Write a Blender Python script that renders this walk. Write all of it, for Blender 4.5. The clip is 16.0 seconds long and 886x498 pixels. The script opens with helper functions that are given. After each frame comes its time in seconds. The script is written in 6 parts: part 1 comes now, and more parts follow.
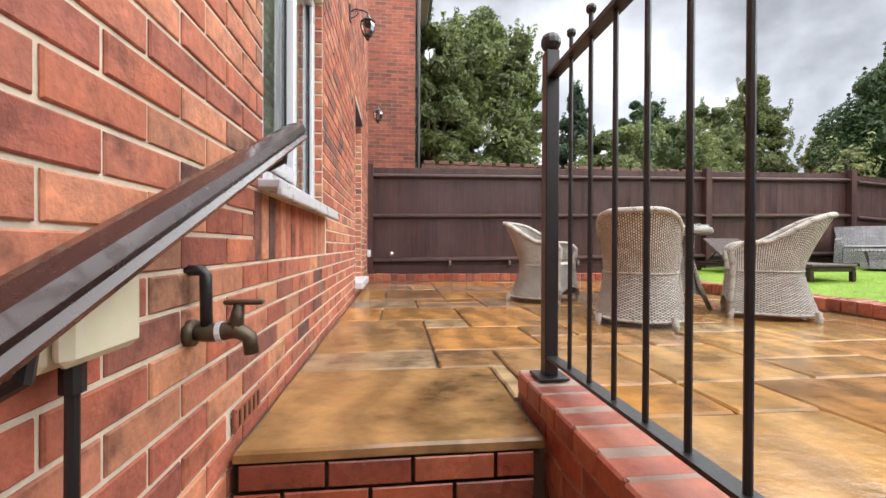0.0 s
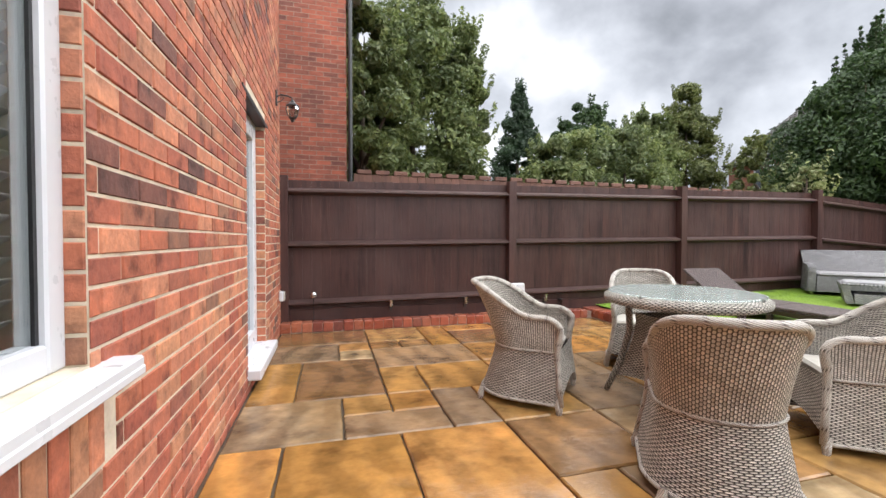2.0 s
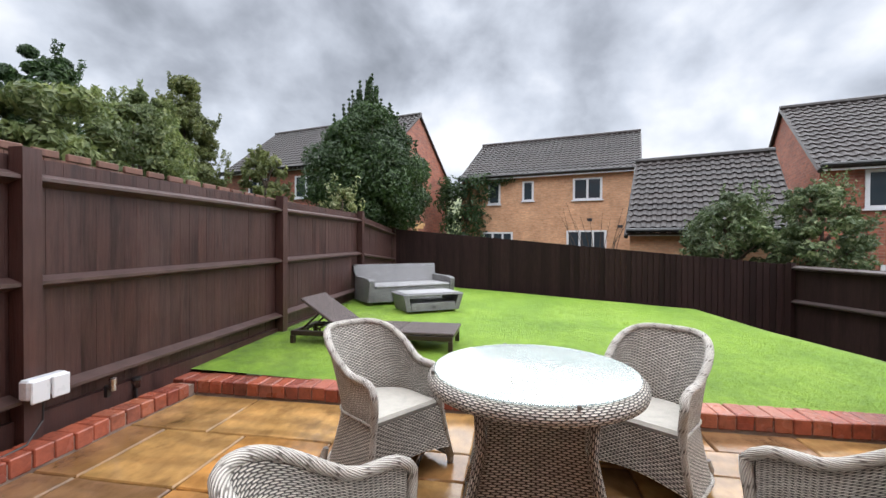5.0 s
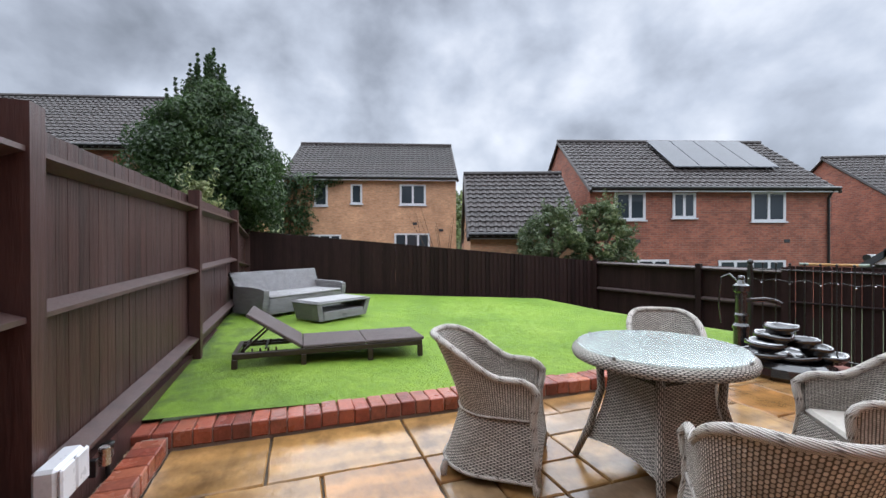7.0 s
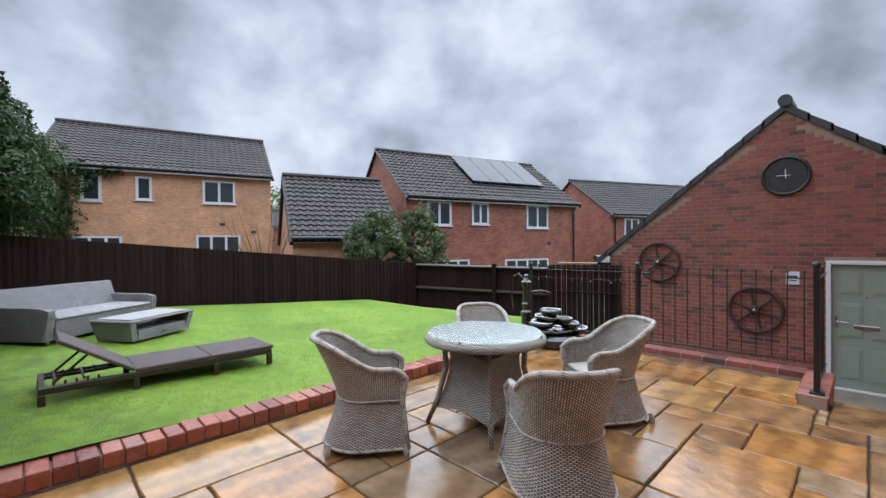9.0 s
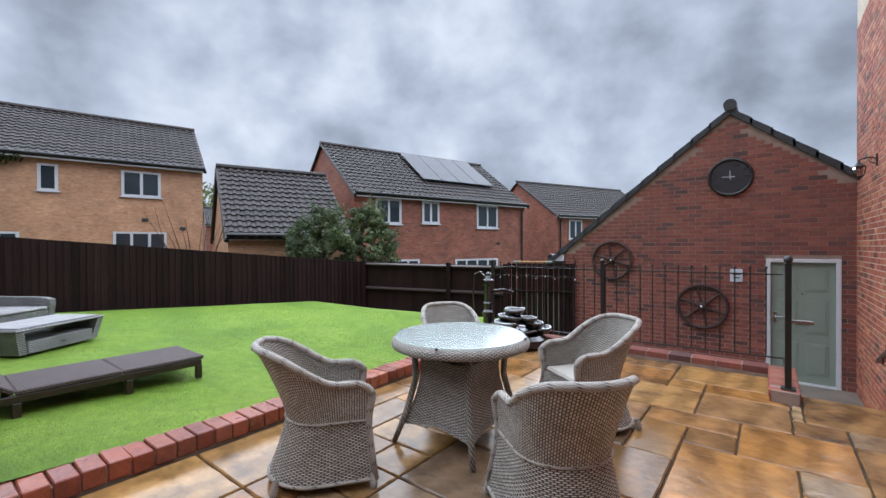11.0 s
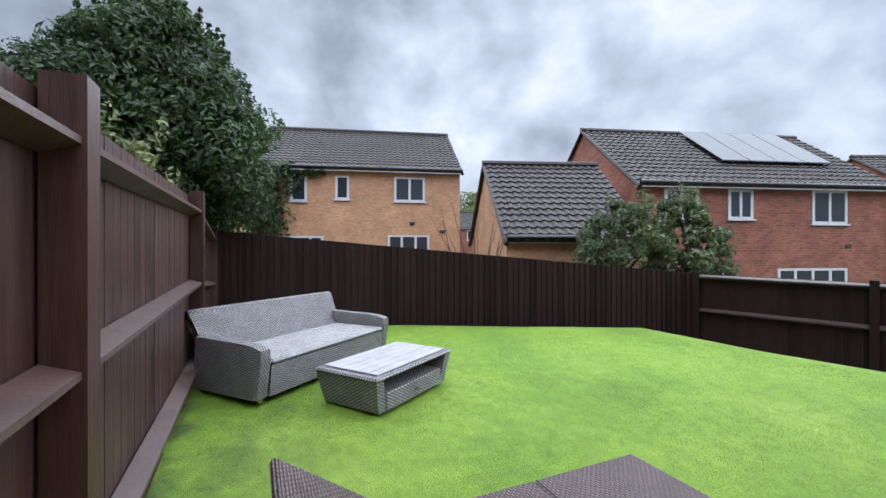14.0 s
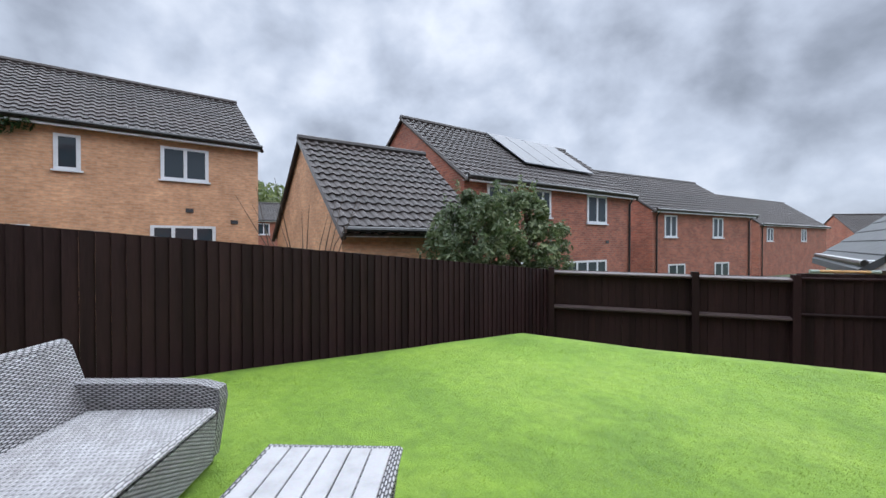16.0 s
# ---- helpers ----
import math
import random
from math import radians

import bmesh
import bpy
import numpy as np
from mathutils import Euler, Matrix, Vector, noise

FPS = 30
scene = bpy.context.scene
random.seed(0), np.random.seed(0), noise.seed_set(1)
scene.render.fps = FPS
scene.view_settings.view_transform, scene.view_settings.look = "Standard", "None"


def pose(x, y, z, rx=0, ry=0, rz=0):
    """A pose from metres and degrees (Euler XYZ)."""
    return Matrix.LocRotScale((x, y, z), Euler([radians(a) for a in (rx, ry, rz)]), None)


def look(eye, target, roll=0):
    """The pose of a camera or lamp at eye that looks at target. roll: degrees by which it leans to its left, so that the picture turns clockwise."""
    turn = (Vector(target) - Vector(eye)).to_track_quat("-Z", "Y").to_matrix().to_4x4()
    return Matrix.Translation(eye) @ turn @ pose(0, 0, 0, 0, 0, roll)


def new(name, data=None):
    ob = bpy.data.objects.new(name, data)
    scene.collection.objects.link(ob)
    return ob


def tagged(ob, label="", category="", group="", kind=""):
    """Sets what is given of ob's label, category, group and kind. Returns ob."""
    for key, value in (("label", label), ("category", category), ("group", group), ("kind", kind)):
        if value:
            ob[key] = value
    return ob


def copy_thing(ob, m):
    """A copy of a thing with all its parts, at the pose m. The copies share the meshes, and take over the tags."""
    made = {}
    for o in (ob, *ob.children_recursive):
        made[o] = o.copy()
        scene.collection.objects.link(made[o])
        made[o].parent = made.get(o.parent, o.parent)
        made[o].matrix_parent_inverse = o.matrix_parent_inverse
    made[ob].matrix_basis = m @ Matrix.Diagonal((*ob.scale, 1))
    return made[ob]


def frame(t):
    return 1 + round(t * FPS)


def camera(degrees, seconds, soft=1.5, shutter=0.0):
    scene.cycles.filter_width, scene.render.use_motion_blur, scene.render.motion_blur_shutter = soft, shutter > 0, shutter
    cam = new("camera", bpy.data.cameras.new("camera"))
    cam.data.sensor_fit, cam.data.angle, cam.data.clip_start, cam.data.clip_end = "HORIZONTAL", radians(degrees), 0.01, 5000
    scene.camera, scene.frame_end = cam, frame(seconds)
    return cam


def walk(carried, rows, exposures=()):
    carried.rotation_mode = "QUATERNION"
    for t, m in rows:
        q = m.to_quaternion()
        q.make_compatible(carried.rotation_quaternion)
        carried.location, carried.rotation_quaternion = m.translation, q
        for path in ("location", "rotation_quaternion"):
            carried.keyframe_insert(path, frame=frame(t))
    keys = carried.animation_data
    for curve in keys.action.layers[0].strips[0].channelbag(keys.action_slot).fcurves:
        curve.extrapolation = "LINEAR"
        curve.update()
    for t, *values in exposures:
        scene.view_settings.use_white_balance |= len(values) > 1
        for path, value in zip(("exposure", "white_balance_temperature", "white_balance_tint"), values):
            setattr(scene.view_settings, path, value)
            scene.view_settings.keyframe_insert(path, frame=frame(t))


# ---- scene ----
cam = camera(93.3, 16.0)
PATH = [
    (0, (0.431, 1.142, 0.527), (0.654, 3.129, 0.513), 0.2),
    (0.5, (0.462, 1.573, 0.639), (0.617, 3.567, 0.616), 0.2),
    (1, (0.47, 1.943, 0.78), (0.649, 3.935, 0.748), 0.1),
    (1.5, (0.485, 2.227, 0.896), (0.791, 4.202, 0.853), 0.1),
    (2, (0.556, 2.503, 1.042), (1.073, 4.434, 0.997), 0.1),
    (2.5, (0.588, 2.762, 1.15), (1.377, 4.599, 1.122), 0.0),
    (3, (0.694, 3.11, 1.186), (1.797, 4.779, 1.155), -0.0),
    (3.5, (0.757, 3.513, 1.197), (2.175, 4.923, 1.167), 0.1),
    (4, (0.78, 3.904, 1.232), (2.464, 4.982, 1.201), 0.1),
    (4.5, (0.856, 4.332, 1.254), (2.726, 5.038, 1.226), 0.3),
    (5, (0.841, 4.787, 1.254), (2.814, 5.113, 1.233), 0.3),
    (5.2, (0.857, 4.978, 1.246), (2.849, 5.161, 1.225), 0.3),
    (7.3, (0.894, 6.8, 1.286), (2.747, 6.048, 1.276), -0.2),
    (7.5, (0.842, 6.899, 1.303), (2.667, 6.082, 1.292), -0.2),
    (8, (0.696, 7.084, 1.358), (2.429, 6.086, 1.346), -0.3),
    (8.5, (0.631, 7.186, 1.386), (2.231, 5.987, 1.371), -0.5),
    (9, (0.625, 7.211, 1.38), (2.051, 5.808, 1.365), -0.5),
    (9.2, (0.621, 7.215, 1.381), (1.972, 5.74, 1.363), -0.5),
    (11.3, (1.312, 6.994, 1.278), (2.542, 5.417, 1.267), -0.2),
    (11.5, (1.537, 6.978, 1.254), (2.868, 5.485, 1.245), -0.2),
    (12, (2.068, 6.921, 1.214), (3.638, 5.682, 1.215), -0.1),
    (12.5, (2.512, 6.915, 1.233), (4.241, 5.91, 1.235), 0.0),
    (13, (3.019, 6.91, 1.241), (4.828, 6.056, 1.244), 0.0),
    (13.5, (3.617, 6.989, 1.27), (5.449, 6.187, 1.269), 0.1),
    (14, (4.139, 7.12, 1.378), (5.963, 6.3, 1.376), 0.0),
    (14.5, (4.735, 7.152, 1.364), (6.519, 6.247, 1.357), 0.0),
    (15, (5.259, 7.145, 1.39), (6.952, 6.08, 1.378), -0.1),
    (15.5, (5.781, 7.022, 1.376), (7.292, 5.711, 1.359), -0.0),
    (16, (6.239, 6.892, 1.372), (7.437, 5.291, 1.348), 0.0),
]
walk(cam, [(t, look(eye, target, roll)) for t, eye, target, roll in PATH], [(0.0, 0.98, 6550, 10), (2.0, 0.84, 6500, 10), (3.4, 0.9, 6400, 10), (5.0, 0.66, 6250, 10), (8.0, 0.42, 5850, 10), (11.5, 0.26, 5750, 10), (13.5, 0.55, 5750, 10), (16.0, 0.46, 5850, 10)])

# ---- world and light ----
world = bpy.data.worlds.new("world")
scene.world = world
world.use_nodes = True
wn, wl = world.node_tree.nodes, world.node_tree.links
wn.clear()
w_out = wn.new("ShaderNodeOutputWorld")
w_bg = wn.new("ShaderNodeBackground")
w_sky = wn.new("ShaderNodeTexSky")
w_sky.sky_type, w_sky.sun_disc = "NISHITA", False
w_sky.sun_elevation, w_sky.sun_rotation = radians(70), radians(153)
w_dim = wn.new("ShaderNodeVectorMath"); w_dim.operation = "SCALE"
w_dim.inputs["Scale"].default_value = 0.10
w_tc = wn.new("ShaderNodeTexCoord")
w_sep = wn.new("ShaderNodeSeparateXYZ")
w_flat = wn.new("ShaderNodeMath"); w_flat.operation = "MULTIPLY"; w_flat.inputs[1].default_value = 1.25
w_com = wn.new("ShaderNodeCombineXYZ")
w_n1 = wn.new("ShaderNodeTexNoise")
w_n1.inputs["Scale"].default_value, w_n1.inputs["Detail"].default_value, w_n1.inputs["Roughness"].default_value = 4.2, 9, 0.5
w_n1.inputs["Distortion"].default_value = 0.12
w_n2 = wn.new("ShaderNodeTexNoise")
w_n2.inputs["Scale"].default_value, w_n2.inputs["Detail"].default_value = 1.7, 4
w_mixn = wn.new("ShaderNodeMath"); w_mixn.operation = "MULTIPLY_ADD"; w_mixn.inputs[1].default_value = 0.55
w_half = wn.new("ShaderNodeMath"); w_half.operation = "MULTIPLY"; w_half.inputs[1].default_value = 0.45
w_ramp = wn.new("ShaderNodeValToRGB")
w_ramp.color_ramp.elements[0].position, w_ramp.color_ramp.elements[0].color = 0.36, (0.24, 0.255, 0.28, 1)
w_ramp.color_ramp.elements[1].position, w_ramp.color_ramp.elements[1].color = 0.64, (1.0, 1.0, 1.02, 1)
e = w_ramp.color_ramp.elements.new(0.44); e.color = (0.40, 0.42, 0.465, 1)
e = w_ramp.color_ramp.elements.new(0.53); e.color = (0.64, 0.67, 0.73, 1)
w_mix = wn.new("ShaderNodeMix"); w_mix.data_type = "RGBA"; w_mix.inputs["Factor"].default_value = 0.93
wl.new(w_tc.outputs["Generated"], w_sep.inputs[0])
wl.new(w_sep.outputs["Z"], w_flat.inputs[0])
wl.new(w_sep.outputs["X"], w_com.inputs[0]); wl.new(w_sep.outputs["Y"], w_com.inputs[1]); wl.new(w_flat.outputs[0], w_com.inputs[2])
wl.new(w_com.outputs[0], w_n1.inputs["Vector"]); wl.new(w_com.outputs[0], w_n2.inputs["Vector"])
wl.new(w_n2.outputs["Fac"], w_half.inputs[0])
wl.new(w_n1.outputs["Fac"], w_mixn.inputs[0]); wl.new(w_half.outputs[0], w_mixn.inputs[2])
wl.new(w_mixn.outputs[0], w_ramp.inputs[0])
wl.new(w_sky.outputs[0], w_dim.inputs[0])
wl.new(w_dim.outputs[0], w_mix.inputs[6]); wl.new(w_ramp.outputs[0], w_mix.inputs[7])
wl.new(w_mix.outputs[2], w_bg.inputs[0])
w_bg.inputs[1].default_value = 0.75
wl.new(w_bg.outputs[0], w_out.inputs[0])

sun_data = bpy.data.lights.new("sun", "SUN")
sun_data.energy, sun_data.angle, sun_data.color = 5.5, radians(140), (0.97, 0.985, 1.0)
sun_ob = new("sun", sun_data)
sun_ob.matrix_world = look((2, -4, 12), (0, 0, 0))


# ---- materials ----
def mat(name):
    m = bpy.data.materials.new(name)
    m.use_nodes = True
    nt = m.node_tree
    return m, nt.nodes, nt.links, nt.nodes["Principled BSDF"]


def ramp_node(nodes, stops):
    r = nodes.new("ShaderNodeValToRGB")
    els = r.color_ramp.elements
    els[0].position, els[0].color = stops[0][0], (*stops[0][1], 1)
    els[1].position, els[1].color = stops[-1][0], (*stops[-1][1], 1)
    for p, c in stops[1:-1]:
        x = els.new(p)
        x.color = (*c, 1)
    return r


def noise_node(nodes, links, coord, scale, detail=4.0, rough=0.55, stretch=None):
    n = nodes.new("ShaderNodeTexNoise")
    n.inputs["Scale"].default_value, n.inputs["Detail"].default_value, n.inputs["Roughness"].default_value = scale, detail, rough
    if stretch:
        mp = nodes.new("ShaderNodeMapping")
        mp.inputs["Scale"].default_value = stretch
        links.new(coord, mp.inputs[0])
        coord = mp.outputs[0]
    links.new(coord, n.inputs["Vector"])
    return n


def mixc(nodes, links, fac, a, b, blend="MIX"):
    m = nodes.new("ShaderNodeMix")
    m.data_type, m.blend_type = "RGBA", blend
    for sock, v in ((m.inputs[0], fac), (m.inputs[6], a), (m.inputs[7], b)):
        if isinstance(v, (int, float)):
            sock.default_value = v
        elif isinstance(v, tuple):
            sock.default_value = (*v, 1)
        else:
            links.new(v, sock)
    return m.outputs[2]


def bump(nodes, links, bsdf, height, strength=0.3, distance=0.01):
    b = nodes.new("ShaderNodeBump")
    b.inputs["Strength"].default_value, b.inputs["Distance"].default_value = strength, distance
    links.new(height, b.inputs["Height"])
    links.new(b.outputs[0], bsdf.inputs["Normal"])


def simple(name, color, rough=0.5, metal=0.0, vary=0.25, scale=6.0, relief=0.1, coat=0.0, grime=None):
    """Painted, plastic or metal surface with two scales of variation."""
    m, nd, ln, b = mat(name)
    tc = nd.new("ShaderNodeTexCoord").outputs["Object"]
    n1, n2 = noise_node(nd, ln, tc, scale), noise_node(nd, ln, tc, scale * 9)
    dark = grime or tuple(c * (1 - vary) for c in color)
    lite = tuple(min(1, c * (1 + vary * 0.5)) for c in color)
    r = ramp_node(nd, [(0.3, dark), (0.5, color), (0.72, lite)])
    ln.new(n1.outputs["Fac"], r.inputs[0])
    ln.new(mixc(nd, ln, 0.12 if vary > 0.07 else 0.03, r.outputs[0], n2.outputs["Color"], "OVERLAY"), b.inputs["Base Color"])
    rr = nd.new("ShaderNodeMapRange")
    rr.inputs[3].default_value, rr.inputs[4].default_value = max(0.03, rough - 0.12), min(1, rough + 0.12)
    ln.new(n2.outputs["Fac"], rr.inputs[0])
    ln.new(rr.outputs[0], b.inputs["Roughness"])
    b.inputs["Metallic"].default_value = metal
    b.inputs["Coat Weight"].default_value = coat
    if relief:
        bump(nd, ln, b, n2.outputs["Fac"], relief, 0.004)
    return m


def piece_material(name, stops, rough=0.75, grain=30.0, relief=0.5, distance=0.004, mottling=0.5, stretch=None, spread=True, wet=0.0, stain=None, veins=0.0):
    """A surface whose colour changes from piece to piece, with grain and blotches on each."""
    m, nd, ln, b = mat(name)
    tc = nd.new("ShaderNodeTexCoord").outputs["Object"]
    geo = nd.new("ShaderNodeNewGeometry")
    info = nd.new("ShaderNodeObjectInfo")
    add = nd.new("ShaderNodeMath"); add.operation = "ADD"
    ln.new(geo.outputs["Random Per Island"], add.inputs[0]); ln.new(info.outputs["Random"], add.inputs[1])
    fr = nd.new("ShaderNodeMath"); fr.operation = "FRACT"
    ln.new(add.outputs[0], fr.inputs[0])
    r = ramp_node(nd, stops)
    ln.new(fr.outputs[0], r.inputs[0])
    if spread:
        world_pos = geo.outputs["Position"]
    else:
        world_pos = tc
    off = nd.new("ShaderNodeVectorMath"); off.operation = "ADD"
    sc = nd.new("ShaderNodeVectorMath"); sc.operation = "SCALE"; sc.inputs[0].default_value = (37, 91, 53)
    ln.new(fr.outputs[0], sc.inputs["Scale"])
    ln.new(world_pos, off.inputs[0]); ln.new(sc.outputs[0], off.inputs[1])
    g = noise_node(nd, ln, off.outputs[0], grain, 6, 0.65, stretch)
    bl = noise_node(nd, ln, off.outputs[0], grain * 0.22, 4, 0.6, stretch)
    shade = ramp_node(nd, [(0.28, (0.32, 0.29, 0.30)), (0.46, (0.95, 0.95, 0.95)), (0.56, (1.05, 1.03, 1.0)), (0.72, (1.4, 1.32, 1.22))])
    ln.new(bl.outputs["Fac"], shade.inputs[0])
    col = mixc(nd, ln, mottling, r.outputs[0], shade.outputs[0], "MULTIPLY")
    shade2 = ramp_node(nd, [(0.3, (0.6, 0.6, 0.6)), (0.7, (1.25, 1.25, 1.25))])
    ln.new(g.outputs["Fac"], shade2.inputs[0])
    col = mixc(nd, ln, 0.6, col, shade2.outputs[0], "MULTIPLY")
    if veins:
        wv = nd.new("ShaderNodeTexWave")
        wv.inputs["Scale"].default_value, wv.inputs["Distortion"].default_value, wv.inputs["Detail"].default_value, wv.inputs["Detail Scale"].default_value = 1.3, 9.0, 4.0, 0.9
        ln.new(off.outputs[0], wv.inputs["Vector"])
        wr = ramp_node(nd, [(0.15, (0.78, 0.74, 0.66)), (0.5, (1.08, 1.08, 1.05)), (0.9, (1.35, 1.3, 1.18))])
        ln.new(wv.outputs["Fac"], wr.inputs[0])
        col = mixc(nd, ln, veins, col, wr.outputs[0], "MULTIPLY")
    if stain:
        s = noise_node(nd, ln, world_pos, 1.1, 5, 0.6)
        sr = ramp_node(nd, [(0.45, (0, 0, 0)), (0.7, (1, 1, 1))])
        ln.new(s.outputs["Fac"], sr.inputs[0])
        half = nd.new("ShaderNodeMath"); half.operation = "MULTIPLY"; half.inputs[1].default_value = 0.55
        ln.new(sr.outputs[0], half.inputs[0])
        col = mixc(nd, ln, half.outputs[0], col, stain)
    ln.new(col, b.inputs["Base Color"])
    if wet:
        wnz = noise_node(nd, ln, world_pos, 1.6, 4, 0.6)
        rr = nd.new("ShaderNodeMapRange")
        rr.inputs[1].default_value, rr.inputs[2].default_value = 0.44, 0.72
        rr.inputs[3].default_value, rr.inputs[4].default_value = wet, rough
        ln.new(wnz.outputs["Fac"], rr.inputs[0])
        ln.new(rr.outputs[0], b.inputs["Roughness"])
    else:
        b.inputs["Roughness"].default_value = rough
    hgt = nd.new("ShaderNodeMath"); hgt.operation = "MULTIPLY_ADD"; hgt.inputs[1].default_value = 1.6
    ln.new(bl.outputs["Fac"], hgt.inputs[0]); ln.new(g.outputs["Fac"], hgt.inputs[2])
    bump(nd, ln, b, hgt.outputs[0], relief, distance)
    return m


def wicker(name, base, dark, row=0.011, stake=0.026, turn=0, gap=0.55, tint=0.22):
    """Woven resin: round strands that pass over and under upright stakes, every second course set over."""
    m, nd, ln, b = mat(name)
    tc = nd.new("ShaderNodeTexCoord").outputs["UV"]
    if turn:
        mp = nd.new("ShaderNodeMapping")
        mp.inputs["Rotation"].default_value = (0, 0, radians(turn))
        ln.new(tc, mp.inputs[0])
        tc = mp.outputs[0]
    wob = noise_node(nd, ln, tc, 14, 2)
    wv = nd.new("ShaderNodeVectorMath"); wv.operation = "MULTIPLY_ADD"
    wv.inputs[1].default_value = (0.006, 0.004, 0)
    ln.new(wob.outputs["Color"], wv.inputs[0]); ln.new(tc, wv.inputs[2])
    sp = nd.new("ShaderNodeSeparateXYZ")
    ln.new(wv.outputs[0], sp.inputs[0])

    def op(kind, a, c=None):
        x = nd.new("ShaderNodeMath")
        x.operation = kind
        for sock, v in zip(x.inputs, (a, c)):
            if v is None:
                continue
            if isinstance(v, (int, float)):
                sock.default_value = v
            else:
                ln.new(v, sock)
        return x.outputs[0]
    a = op("DIVIDE", sp.outputs["Y"], row)
    course = op("FLOOR", a)
    u = op("ADD", op("DIVIDE", sp.outputs["X"], stake), op("MULTIPLY", course, 0.5))
    hu = op("POWER", op("SINE", op("MULTIPLY", op("FRACT", u), math.pi)), 0.55)
    hv = op("POWER", op("SINE", op("MULTIPLY", op("FRACT", a), math.pi)), 0.7)
    h = op("MULTIPLY", hu, hv)
    cell = nd.new("ShaderNodeCombineXYZ")
    ln.new(op("FLOOR", u), cell.inputs[0]); ln.new(course, cell.inputs[1])
    wn_ = nd.new("ShaderNodeTexWhiteNoise")
    wn_.noise_dimensions = "2D"
    ln.new(cell.outputs[0], wn_.inputs["Vector"])
    tone = ramp_node(nd, [(0.0, tuple(c * (1 - tint) for c in base)), (0.5, base), (1.0, tuple(min(1, c * (1 + tint)) for c in base))])
    ln.new(wn_.outputs["Value"], tone.inputs[0])
    n = noise_node(nd, ln, tc, 5, 4)
    sh = ramp_node(nd, [(0.3, (0.80, 0.78, 0.75)), (0.7, (1.1, 1.1, 1.1))])
    ln.new(n.outputs["Fac"], sh.inputs[0])
    # dark tone where strands dip: shade between them painted into the colour
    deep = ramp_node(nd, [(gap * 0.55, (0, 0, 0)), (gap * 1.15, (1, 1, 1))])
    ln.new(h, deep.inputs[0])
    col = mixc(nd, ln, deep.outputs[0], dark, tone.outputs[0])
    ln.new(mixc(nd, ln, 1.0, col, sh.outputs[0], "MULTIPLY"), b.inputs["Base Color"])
    b.inputs["Roughness"].default_value = 0.5
    bump(nd, ln, b, h, 0.9, 0.005)
    return m


BRICK_STOPS = [(0.0, (0.36, 0.10, 0.055)), (0.18, (0.46, 0.15, 0.08)), (0.34, (0.32, 0.085, 0.055)), (0.5, (0.54, 0.23, 0.13)), (0.62, (0.40, 0.12, 0.07)),
               (0.72, (0.26, 0.075, 0.05)), (0.82, (0.52, 0.24, 0.13)), (0.90, (0.10, 0.048, 0.042)), (0.95, (0.30, 0.10, 0.065)), (1.0, (0.46, 0.16, 0.09))]
M_BRICK = piece_material("house_brick", BRICK_STOPS, 0.75, 40, 0.9, 0.005, 1.0)
M_MORTAR = simple("mortar", (0.62, 0.53, 0.41), 0.9, vary=0.3, scale=8, relief=0.5)
M_GBRICK = piece_material("garage_brick", [(0.0, (0.20, 0.06, 0.045)), (0.3, (0.26, 0.085, 0.06)), (0.55, (0.17, 0.055, 0.045)), (0.75, (0.29, 0.10, 0.07)), (0.9, (0.075, 0.04, 0.04)), (1.0, (0.22, 0.07, 0.05))], 0.75, 34, 0.5, 0.004, 0.5)
M_GMORTAR = simple("garage_mortar", (0.30, 0.22, 0.18), 0.9, vary=0.3, scale=8, relief=0.5)
M_EDGE = piece_material("edging_brick", [(0.0, (0.26, 0.06, 0.035)), (0.3, (0.34, 0.09, 0.05)), (0.55, (0.20, 0.05, 0.035)), (0.8, (0.40, 0.13, 0.07)), (1.0, (0.16, 0.045, 0.035))], 0.6, 30, 0.6, 0.005, 0.6, wet=0.25)
M_SLAB = piece_material("sandstone", [(0.0, (0.30, 0.155, 0.045)), (0.2, (0.37, 0.22, 0.085)), (0.38, (0.17, 0.095, 0.05)), (0.55, (0.41, 0.20, 0.055)), (0.72, (0.23, 0.16, 0.105)), (0.86, (0.37, 0.27, 0.155)), (1.0, (0.165, 0.115, 0.08))],
                        0.26, 11.0, 0.5, 0.006, 0.95, stretch=(1.0, 1.35, 1.0), wet=0.04, stain=(0.20, 0.105, 0.03), veins=0.65)
M_JOINT = simple("paving_joint", (0.075, 0.055, 0.035), 0.8, vary=0.4, scale=12, relief=0.4)
M_FENCE = piece_material("fence_stain", [(0.0, (0.048, 0.0215, 0.019)), (0.35, (0.058, 0.027, 0.024)), (0.7, (0.042, 0.0185, 0.017)), (1.0, (0.066, 0.033, 0.030))], 0.45, 16, 0.8, 0.004, 1.0, stretch=(3.2, 3.2, 0.3), stain=(0.088, 0.054, 0.051))
M_FENCE.node_tree.nodes["Principled BSDF"].inputs["Specular IOR Level"].default_value = 0.3
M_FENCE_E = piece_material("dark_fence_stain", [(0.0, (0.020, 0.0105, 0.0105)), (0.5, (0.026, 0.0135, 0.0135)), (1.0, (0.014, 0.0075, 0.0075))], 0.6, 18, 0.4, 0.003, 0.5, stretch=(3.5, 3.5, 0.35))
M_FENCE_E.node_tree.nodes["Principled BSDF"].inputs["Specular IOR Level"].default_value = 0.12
M_FENCE_B = piece_material("reddish_fence", [(0.0, (0.12, 0.055, 0.038)), (1.0, (0.17, 0.08, 0.055))], 0.7, 18, 0.4, 0.003, 0.5, stretch=(3.5, 3.5, 0.35))
